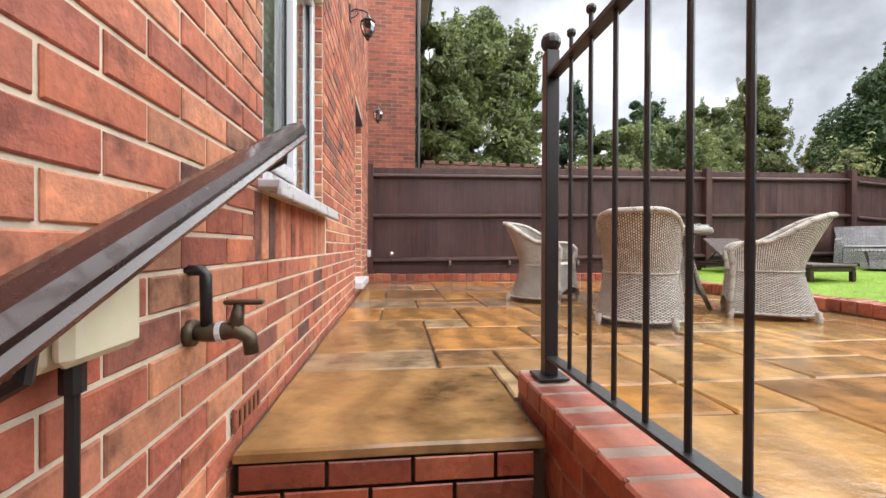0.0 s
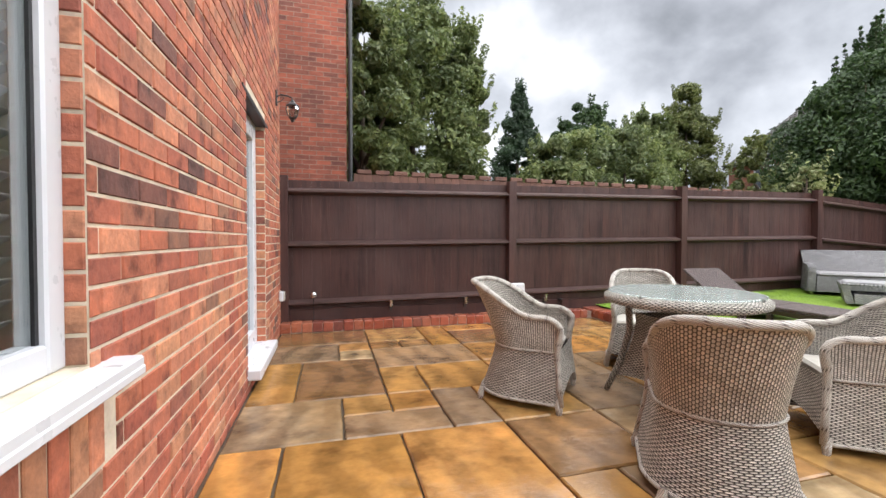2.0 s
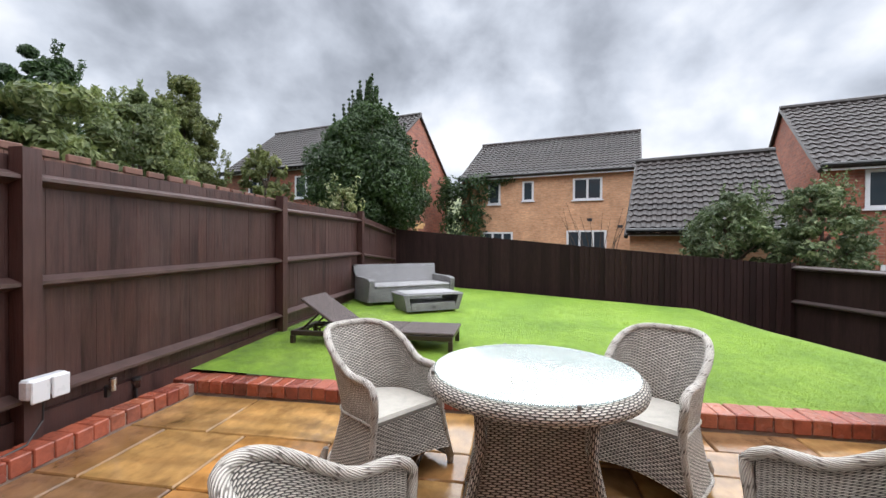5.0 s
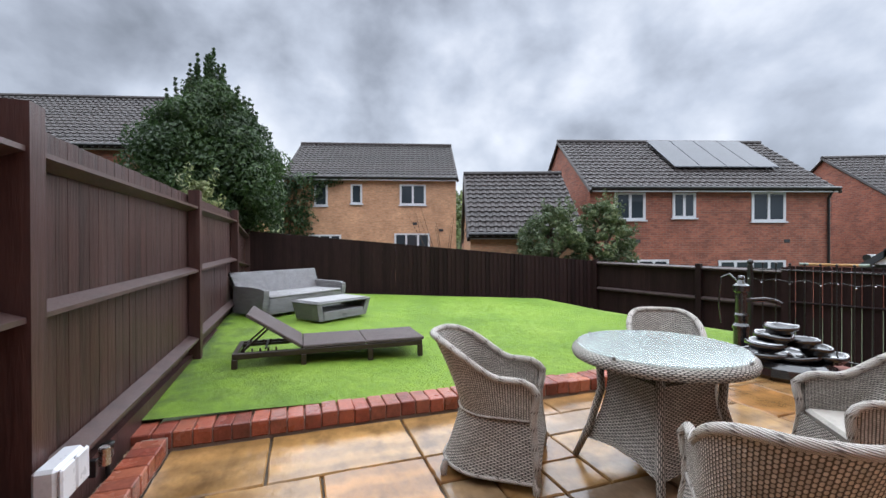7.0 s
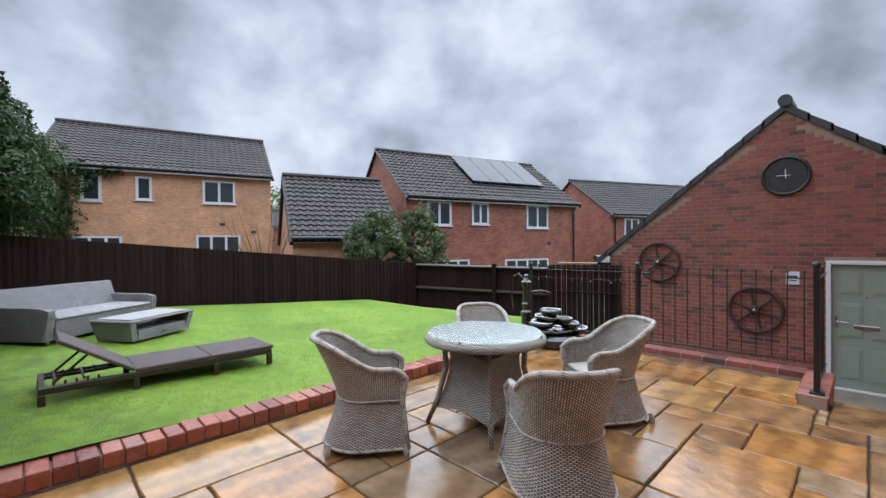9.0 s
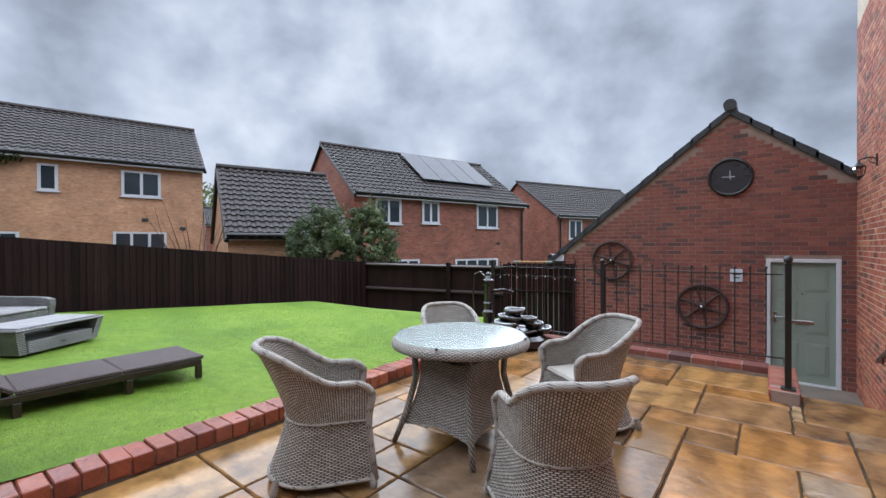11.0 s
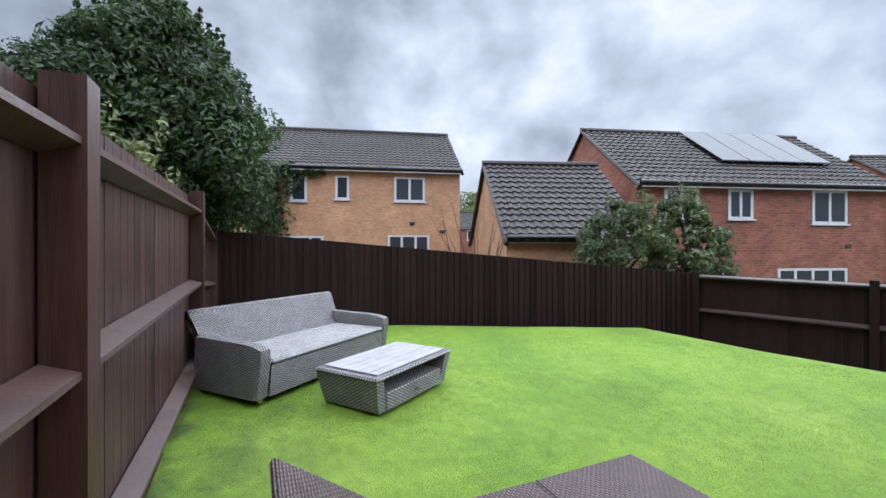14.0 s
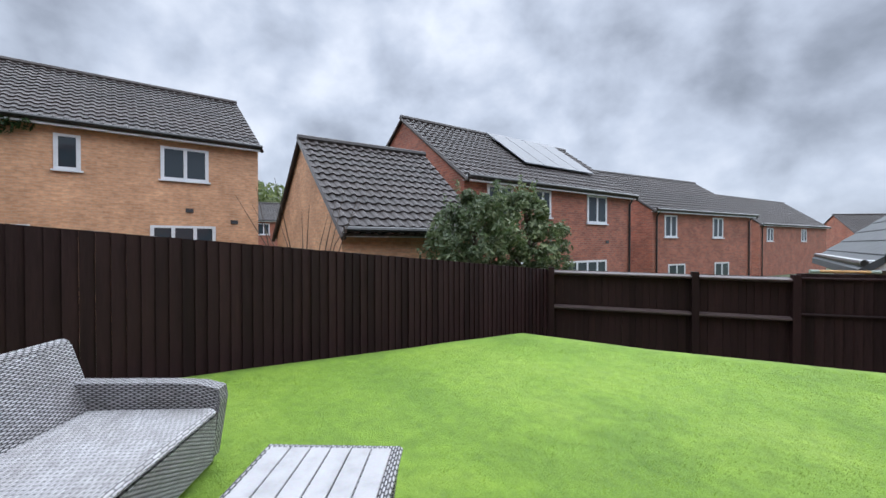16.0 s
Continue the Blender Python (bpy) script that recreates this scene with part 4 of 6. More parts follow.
part("plate", cbox(1.42, 1.60, G_Y + 0.003, G_Y + 0.03, 0.68, 0.90, bev=0.004), M_PLAQUE, plq)
part("writing_bar", cbox(1.45, 1.57, G_Y + 0.031, G_Y + 0.034, 0.80, 0.83, bev=0), M_BLACK, plq)
part("writing_bar", cbox(1.46, 1.55, G_Y + 0.031, G_Y + 0.034, 0.74, 0.76, bev=0), M_BLACK, plq)
hk = thing("wall_hook", "small black iron bracket on the garage wall", "bracket")
part("stem", tube(bmesh.new(), [(4.35, G_Y + 0.0, 1.0), (4.35, G_Y + 0.12, 1.02), (4.35, G_Y + 0.2, 1.1)], 0.008, 6), M_BLACK, hk)
part("brace", tube(bmesh.new(), [(4.35, G_Y + 0.0, 0.85), (4.35, G_Y + 0.12, 1.01)], 0.008, 6), M_BLACK, hk)

# gate and iron screen at the end of the lower path
gate = thing("metal_gate", "black boarded gate closing the lower path", "gate")
for k in range(13):
    xa, ya = 4.345 + k * 0.108, -1.80 + k * 0.038
    part("board", cbox(xa, xa + 0.109, ya - 0.012, ya + 0.012 + 0.004 * (k % 2), LOW, 0.93, bev=0.003), M_FENCE_E, gate)
for z in (0.86, 0.32):
    part("gate_rail", tube(bmesh.new(), [(4.36, -1.76, z), (5.73, -1.28, z)], 0.022, 6), M_FENCE_E, gate)
tube_bag = thing("cane_bundle", "tan tube with green end caps lying along the gate top", "tube", pose(5.2, -1.52, 0.965, 0, 0, 18))
part("tube", tube(bmesh.new(), [(-0.42, 0, 0), (0.42, 0, 0)], 0.022, 10), M_TIMBER, tube_bag)
for sx in (-1, 1):
    part("end_cap", tube(bmesh.new(), [(sx * 0.42, 0, 0), (sx * 0.30, 0, 0)], 0.026, 10), M_SAGE, tube_bag, "dull green end cap")


# ---- table and chairs ----
def hoop(y_back, y_front, half, n=26):
    """Plan of a tub chair: from one arm's front round the back to the other."""
    pts = []
    m_ = 6
    for k in range(m_):
        pts.append((-half, y_front + (y_back - y_front) * k / m_ * 0.55))
    cy = y_front + (y_back - y_front) * 0.55
    for k in range(n + 1):
        a = math.pi - math.pi * k / n
        pts.append((half * math.cos(a), cy + (y_back - cy) * math.sin(a)))
    for k in range(m_ - 1, -1, -1):
        pts.append((half, y_front + (y_back - y_front) * k / m_ * 0.55))
    return pts


def wicker_chair(m_):
    ch = thing("wicker_armchair", "pale grey-beige woven wicker tub armchair with a flat pale seat", "chair", m_, "chairs round the table")
    plan = hoop(0.19, -0.27, 0.238, 34)
    n = len(plan)
    belt_z = 0.40

    def point(k, z, push=0.0):
        x, y = plan[k]
        back = max(0.0, min(1.0, (y + 0.16) / 0.34))
        if z < belt_z:
            t = ((belt_z - z) / belt_z) ** 1.25
            s = 1.0 + 0.26 * t
            lean = 0.11 * t * back - 0.035 * t * (1 - back)
        else:
            t = (z - belt_z) / 0.46
            s = 1.0 + (0.09 + 0.17 * back) * t ** 1.1
            lean = back * 0.17 * t ** 1.3
        return Vector((x * s * (1 + push), y * (1 + push) + lean, z))

    def height(k):
        x, y = plan[k]
        t = max(0.0, min(1.0, (y + 0.11) / 0.29))
        front = max(0.0, min(1.0, (-0.19 - y) / 0.08))
        return 0.635 + 0.225 * (t * t * (3 - 2 * t)) - 0.03 * front * front
    bm_ = bmesh.new()
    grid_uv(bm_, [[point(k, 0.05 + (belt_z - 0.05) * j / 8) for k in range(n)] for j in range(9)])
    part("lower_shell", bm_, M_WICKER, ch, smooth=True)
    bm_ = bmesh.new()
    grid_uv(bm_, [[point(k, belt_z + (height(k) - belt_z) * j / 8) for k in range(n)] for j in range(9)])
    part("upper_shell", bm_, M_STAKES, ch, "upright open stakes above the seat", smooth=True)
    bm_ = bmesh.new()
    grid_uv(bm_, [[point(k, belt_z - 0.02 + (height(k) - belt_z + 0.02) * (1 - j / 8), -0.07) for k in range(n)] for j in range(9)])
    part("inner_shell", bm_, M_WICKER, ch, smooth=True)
    part("belt", tube(bmesh.new(), [point(k, belt_z, 0.012) for k in range(n)], 0.008, 6, uv=True), M_BRAID, ch, smooth=True)
    part("foot_band", tube(bmesh.new(), [point(k, 0.055, 0.0) for k in range(n)], 0.012, 6, uv=True), M_BRAID, ch, smooth=True)
    rim = [point(k, height(k), -0.035) for k in range(n)]
    a0 = plan[0]
    fr0 = [Vector((a0[0] * s, a0[1] - o, z)) for s, o, z in ((1.22, 0.03, 0.05), (1.10, 0.014, 0.20), (1.0, 0.0, 0.36), (0.985, 0.0, 0.44), (1.02, 0.014, 0.52), (1.045, 0.018, 0.57))]
    fr1 = [Vector((-p.x, p.y, p.z)) for p in fr0]
    part("braided_rim", tube(bmesh.new(), fr0 + rim + fr1[::-1], [0.018] * 3 + [0.022] * (n + 6) + [0.018] * 3, 10, uv=True), M_BRAID, ch, smooth=True)
    bm_ = bmesh.new()
    fw = 0.235
    rows_ = [[Vector((x, -0.275 - 0.035 * (1 - j / 6) ** 1.5, 0.12 + 0.045 * math.cos(x / fw * 1.4) * (1 - j / 6) + (0.40 - 0.12) * j / 6)) for x in [fw * (1 + 0.20 * (1 - j / 6)) * (q / 6 - 1) for q in range(13)]] for j in range(7)]
    grid_uv(bm_, rows_)
    part("front_apron", bm_, M_WICKER, ch, smooth=True)
    bm_ = bmesh.new()
    ringz = []
    for z_, s_ in ((0.36, 0.88), (0.405, 0.92), (0.425, 0.87)):
        ringz.append([bm_.verts.new((px * s_, py * s_ - 0.005, z_)) for px, py in plan])
    for ra, rb in zip(ringz, ringz[1:]):
        for k in range(n):
            bm_.faces.new([ra[k], ra[(k + 1) % n], rb[(k + 1) % n], rb[k]])
    bm_.faces.new(ringz[0][::-1]); bm_.faces.new(ringz[-1])
    bmesh.ops.recalc_face_normals(bm_, faces=bm_.faces)
    part("seat", bm_, M_CUSHION, ch, "flat pale woven seat")
    for sx in (-1, 1):
        for yy, xx in ((-0.29, 0.295), (0.235, 0.235)):
            part("leg", tube(bmesh.new(), [(sx * xx * 0.96, yy * 0.96, 0.09), (sx * xx, yy, 0.035), (sx * xx, yy, 0.0)], [0.016, 0.022, 0.017], 8, uv=True), M_BRAID, ch)
    return ch


def table():
    tb = thing("garden_table", "round pale wicker garden table with a glass top", "table", pose(TX, TY, 0) @ Matrix.Diagonal((1, 1, 0.95, 1)))
    R = TR
    bm_ = bmesh.new()
    lathe(bm_, [(R - 0.02, 0.741), (R - 0.012, 0.744), (R - 0.012, 0.748), (R - 0.016, 0.75)], 56)
    g_ = part("glass_top", bm_, M_TGLASS, tb, "clear glass sheet, wet")
    g_.visible_shadow = False
    bm_ = bmesh.new()
    grid_uv(bm_, [[(r_ * math.cos(a), r_ * math.sin(a), 0.735) for a in [2 * math.pi * k / 48 for k in range(49)]] for r_ in (0.02, R * 0.4, R * 0.75, R - 0.03)])
    part("woven_top", bm_, M_WICKER, tb)
    bm_ = bmesh.new()
    grid_uv(bm_, [[(r_ * math.cos(a), r_ * math.sin(a), z) for a in [2 * math.pi * k / 56 for k in range(57)]] for r_, z in ((R - 0.035, 0.738), (R - 0.012, 0.736), (R + 0.012, 0.722), (R + 0.018, 0.70), (R + 0.012, 0.678), (R - 0.015, 0.668), (R - 0.06, 0.672))])
    part("braided_edge", bm_, M_WICKER, tb, smooth=True)
    bm_ = bmesh.new()
    sq = []
    for z, h_ in ((0.58, 0.195), (0.52, 0.19), (0.42, 0.198), (0.30, 0.222), (0.18, 0.255), (0.12, 0.272)):
        ring_ = []
        for cxn, cyn, nx, ny in ((-1, -1, 1, -1), (1, -1, 1, 1), (1, 1, -1, 1), (-1, 1, -1, -1)):
            for k in range(8):
                t = k / 8
                x_, y_ = cxn + (nx - cxn) * t, cyn + (ny - cyn) * t
                arch = 0.035 * math.sin(math.pi * t) if z < 0.15 else 0.0
                bow = 1 - 0.06 * math.sin(math.pi * t)
                ring_.append((x_ * h_ * bow, y_ * h_ * bow, z + arch))
        ring_.append(ring_[0])
        sq.append(ring_)
    grid_uv(bm_, sq[::-1])
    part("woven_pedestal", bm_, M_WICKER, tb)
    for sx in (-1, 1):
        for sy in (-1, 1):
            part("leg", tube(bmesh.new(), [(sx * 0.225, sy * 0.225, 0.68), (sx * 0.215, sy * 0.215, 0.45), (sx * 0.262, sy * 0.262, 0.2), (sx * 0.32, sy * 0.32, 0.0)], [0.023, 0.022, 0.022, 0.018], 8, uv=True), M_WICKER, tb, smooth=True)
    for a in (0.3, 1.87, 3.44, 5.0):
        part("glass_clip", cbox((R - 0.006) * math.cos(a) - 0.008, (R - 0.006) * math.cos(a) + 0.008, (R - 0.006) * math.sin(a) - 0.008, (R - 0.006) * math.sin(a) + 0.008, 0.735, 0.754, bev=0.003), M_CLIP, tb)
    return tb


TX, TY, TR = 2.73, 4.69, 0.452
table()
first = wicker_chair(pose(1.83, 5.11, 0, 0, 0, 50) @ Matrix.Diagonal((0.98, 0.98, 0.88, 1)))
# x, y, turn of the other chairs
for x_, y_, a_ in ((2.11, 3.88, 144), (3.15, 5.53, -36), (3.28, 4.03, -126)):
    copy_thing(first, pose(x_, y_, 0, 0, 0, a_))


# ---- lawn furniture ----
def lounger():
    L_ = thing("sun_lounger", "dark brown woven sun lounger with its head raised", "sun lounger", pose(5.395, 6.29, lawn_z(5.395, 6.29) + 0.004))
    # local y runs from foot (-) to head (+)
    w, zt = 0.272, 0.150
    for sx in (-1, 1):
        part("side_rail", cbox(sx * w - 0.022, sx * w + 0.022, -0.90, 0.90, zt - 0.055, zt - 0.003, bev=0.005), M_BROWNFRAME, L_)
        for yy in (-0.88, -0.36, 0.28, 0.88):
            part("leg", cbox(sx * w - 0.024, sx * w + 0.024, yy - 0.024, yy + 0.024, -0.02, zt - 0.055, bev=0.004), M_BROWNFRAME, L_)
        part("notched_rail", cbox(sx * 0.20 - 0.01, sx * 0.20 + 0.01, 0.42, 0.88, zt - 0.045, zt - 0.015, bev=0.003), M_BROWNFRAME, L_)
        for k in range(5):
            part("notch", cbox(sx * 0.20 - 0.008, sx * 0.20 + 0.008, 0.52 + k * 0.07, 0.535 + k * 0.07, zt - 0.014, zt + 0.018, bev=0.002), M_BROWNFRAME, L_)
        part("support_bar", tube(bmesh.new(), [(sx * 0.18, 0.60, zt + 0.19), (sx * 0.18, 0.80, zt + 0.01)], 0.011, 6), M_BROWNFRAME, L_)
    for yy in (-0.88, 0.88):
        part("end_rail", cbox(-w, w, yy - 0.02, yy + 0.02, zt - 0.055, zt - 0.004, bev=0.005), M_BROWNFRAME, L_)
    for yy in (0.62, 0.80):
        part("cross_bar", tube(bmesh.new(), [(-0.20, yy, zt + 0.01), (0.20, yy, zt + 0.01)], 0.011, 6), M_BROWNFRAME, L_)
    for ya, yb in ((-0.92, -0.318), (-0.313, 0.285)):
        part("woven_panel", box_uv(cbox(-w - 0.024, w + 0.024, ya, yb, zt, zt + 0.032, bev=0.008)), M_WICKER_B, L_)
    back = part("backrest", box_uv(cbox(-w - 0.024, w + 0.024, 0.0, 0.59, -0.016, 0.016, bev=0.008)), M_WICKER_B, L_, "raised woven head panel")
    back.matrix_basis = pose(0, 0.292, zt + 0.018, 34, 0, 0)
    return L_


def sofa():
    # local x along the seat, front towards -y
    s = thing("wicker_sofa", "grey woven wicker two-seat garden sofa with a pale seat pad", "sofa", SOFA_POSE @ Matrix.Diagonal((1, 1, 0.76, 1)))
    hw, d0, d1 = 0.82, -0.36, 0.34
    bm_ = bmesh.new()
    grid_uv(bm_, [[(x, d0 - 0.004 + 0.03 * (1 - z / 0.36), z) for x in [-hw + 0.10 + (2 * hw - 0.2) * k / 8 for k in range(9)]] for z in (0.05, 0.15, 0.25, 0.36)])
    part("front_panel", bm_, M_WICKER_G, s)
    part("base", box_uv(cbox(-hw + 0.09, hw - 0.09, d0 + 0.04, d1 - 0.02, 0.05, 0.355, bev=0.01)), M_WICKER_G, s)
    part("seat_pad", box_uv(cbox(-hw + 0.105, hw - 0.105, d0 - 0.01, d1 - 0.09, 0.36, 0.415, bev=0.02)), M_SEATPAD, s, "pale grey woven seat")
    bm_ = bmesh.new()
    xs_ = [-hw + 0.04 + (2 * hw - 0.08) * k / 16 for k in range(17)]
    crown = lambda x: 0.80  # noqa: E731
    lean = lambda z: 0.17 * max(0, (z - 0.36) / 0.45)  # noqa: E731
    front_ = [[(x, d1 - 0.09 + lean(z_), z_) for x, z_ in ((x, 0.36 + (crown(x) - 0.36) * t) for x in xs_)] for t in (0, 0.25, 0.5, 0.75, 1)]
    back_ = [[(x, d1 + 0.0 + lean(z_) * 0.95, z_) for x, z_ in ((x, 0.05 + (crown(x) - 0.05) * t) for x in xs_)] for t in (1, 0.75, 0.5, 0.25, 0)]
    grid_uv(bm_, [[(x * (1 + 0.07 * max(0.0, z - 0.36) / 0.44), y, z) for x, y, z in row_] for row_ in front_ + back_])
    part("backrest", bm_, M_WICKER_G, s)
    part("top_rim", tube(bmesh.new(), [(x * 1.07, d1 - 0.045 + lean(crown(x)), crown(x)) for x in xs_], 0.040, 10, uv=True), M_WICKER_G, s, smooth=True)
    for sx in (-1, 1):
        xo, xi = sx * hw, sx * (hw - 0.085)
        bm_ = bmesh.new()
        prof = [(d1 + 0.02, 0.575), (0.18, 0.57), (-0.12, 0.565), (-0.27, 0.555), (d0 - 0.005, 0.52), (d0 - 0.012, 0.44), (d0 + 0.01, 0.25), (d0 + 0.035, 0.05)]
        lower = [(d1 + 0.02, 0.05), (0.18, 0.05), (-0.12, 0.05), (-0.24, 0.05), (d0 + 0.06, 0.05), (d0 + 0.06, 0.05), (d0 + 0.06, 0.05), (d0 + 0.055, 0.05)]
        outer = [[(xo + sx * 0.02 * (1 - t), yl + (yp - yl) * t, zl + (zp - zl) * t) for (yp, zp), (yl, zl) in zip(prof, lower)] for t in (0, 0.33, 0.66, 1)]
        innr = [[(xi, yp, zp) for yp, zp in prof], [(xi, yl, zl) for yl, zl in lower]]
        grid_uv(bm_, outer + innr)
        bmesh.ops.recalc_face_normals(bm_, faces=bm_.faces)
        part("arm", bm_, M_WICKER_G, s)
        for yy in (d0 + 0.06, d1 - 0.04):
            part("foot", tube(bmesh.new(), [(sx * (hw - 0.05), yy, 0.06), (sx * (hw - 0.05), yy, 0.0)], [0.025, 0.018], 10), M_STEEL, s)
    return s


def coffee_table():
    c_ = thing("coffee_table", "grey woven coffee table with pale slatted top and open shelf", "coffee table", CT_POSE)
    hw, hd, h_ = 0.50, 0.29, 0.285
    for sx in (-1, 1):
        bm_ = bmesh.new()
        v_ = [bm_.verts.new(p) for p in ((sx * (hw - 0.06), -hd + 0.03, 0.02), (sx * (hw - 0.06), hd - 0.03, 0.02), (sx * hw, hd, h_ - 0.03), (sx * hw, -hd, h_ - 0.03),
                                         (sx * (hw - 0.14), -hd + 0.03, 0.02), (sx * (hw - 0.14), hd - 0.03, 0.02), (sx * (hw - 0.08), hd, h_ - 0.03), (sx * (hw - 0.08), -hd, h_ - 0.03))]
        for f in ((0, 1, 2, 3), (7, 6, 5, 4), (0, 4, 5, 1), (1, 5, 6, 2), (2, 6, 7, 3), (3, 7, 4, 0)):
            bm_.faces.new([v_[i] for i in f])
        bmesh.ops.recalc_face_normals(bm_, faces=bm_.faces)
        part("end_panel", box_uv(bm_), M_WICKER_G, c_)
    part("shelf", box_uv(cbox(-hw + 0.13, hw - 0.13, -hd + 0.015, hd - 0.015, 0.02, 0.15, bev=0.008)), M_WICKER_G, c_)
    bm_ = bmesh.new()
    box(bm_, -hw - 0.01, hw + 0.01, -hd - 0.01, hd + 0.01, h_ - 0.028, h_, bev=0.012)
    part("woven_rim", box_uv(bm_), M_WICKER_G, c_)
    for k in range(6):
        ya = -hd + 0.03 + k * (2 * hd - 0.06) / 6
        part("top_slat", cbox(-hw + 0.05, hw - 0.05, ya + 0.003, ya + (2 * hd - 0.06) / 6 - 0.003, h_ + 0.001, h_ + 0.014, bev=0.003), M_WOODTOP, c_)
    part("badge", cbox(-0.03, 0.03, -hd + 0.008, -hd + 0.014, 0.07, 0.09, bev=0.002), M_BLACK, c_)
    return c_


M_SEATPAD = wicker("pale_seat_weave", (0.36, 0.355, 0.365), (0.07, 0.068, 0.07), 0.011, 0.05, gap=0.4)
SOFA_POSE = pose(8.20, 6.69, lawn_z(8.2, 6.7) + 0.004, 0, 0, -50)
CT_POSE = pose(7.42, 6.13, lawn_z(7.4, 6.1) + 0.004, 0, 0, -55)
lounger()
sofa()
coffee_table()


# ---- houses beyond the fences ----
def roof_tiles(parent, x0, x1, y0, z0, y1, z1, col=0.24, row=0.28, name="roof", m_=None):
    """A tiled slope from the eave (y0, z0) up to the ridge (y1, z1): rolled columns and stepped courses."""
    bm_ = bmesh.new()
    L = math.hypot(y1 - y0, z1 - z0)
    nr, nc = max(2, round(L / row)), max(2, round((x1 - x0) / col))
    ny, nz = (z1 - z0) / L, -(y1 - y0) / L
    if nz < 0:
        ny, nz = -ny, -nz
    prof = ((0.0, 0.0), (0.40, 0.0), (0.52, 0.026), (0.70, 0.036), (0.88, 0.026))
    for r_ in range(nr):
        ta, tb = r_ / nr, (r_ + 1) / nr
        lines = []
        for t, lift in ((ta, 0.038), (tb, 0.004)):
            pts = []
            for c_ in range(nc):
                for u, h in prof:
                    pts.append((x0 + (c_ + u) * (x1 - x0) / nc, y0 + (y1 - y0) * t + ny * (lift + h), z0 + (z1 - z0) * t + nz * (lift + h)))
            pts.append((x1, y0 + (y1 - y0) * t + ny * lift, z0 + (z1 - z0) * t + nz * lift))
            lines.append(pts)
        low_ = [(p[0], y0 + (y1 - y0) * ta, z0 + (z1 - z0) * ta) for p in lines[0]]
        va, vb, vc = [bm_.verts.new(p) for p in low_], [bm_.verts.new(p) for p in lines[0]], [bm_.verts.new(p) for p in lines[1]]
        for k in range(len(va) - 1):
            bm_.faces.new([va[k], va[k + 1], vb[k + 1], vb[k]])
            bm_.faces.new([vb[k], vb[k + 1], vc[k + 1], vc[k]])
    return tagged(part(name, bm_, m_ or M_TILE, parent), kind="stuff")


def far_window(parent, x0, x1, z0, z1, y=0.0, lights=2, name="window"):
    """A white casement set into the wall's face, its outside towards -y."""
    w = part(name, box(box(box(box(bmesh.new(), x0, x0 + 0.09, y - 0.03, y + 0.06, z0, z1), x1 - 0.09, x1, y - 0.02, y + 0.06, z0, z1), x0 + 0.05, x1 - 0.05, y - 0.02, y + 0.06, z0, z0 + 0.07), x0 + 0.05, x1 - 0.05, y - 0.02, y + 0.06, z1 - 0.07, z1), M_WHITE, parent)
    for k in range(1, lights):
        xm_ = x0 + (x1 - x0) * k / lights
        part("mullion", box(bmesh.new(), xm_ - 0.045, xm_ + 0.045, y - 0.027, y + 0.05, z0 + 0.05, z1 - 0.05), M_WHITE, w)
    part("pane", box(bmesh.new(), x0 + 0.05, x1 - 0.05, y - 0.010, y - 0.004, z0 + 0.05, z1 - 0.05), M_FARGLASS, w)
    part("sill", box(bmesh.new(), x0 - 0.05, x1 + 0.05, y - 0.07, y + 0.02, z0 - 0.05, z0 - 0.004), M_WHITE, w)
    return w


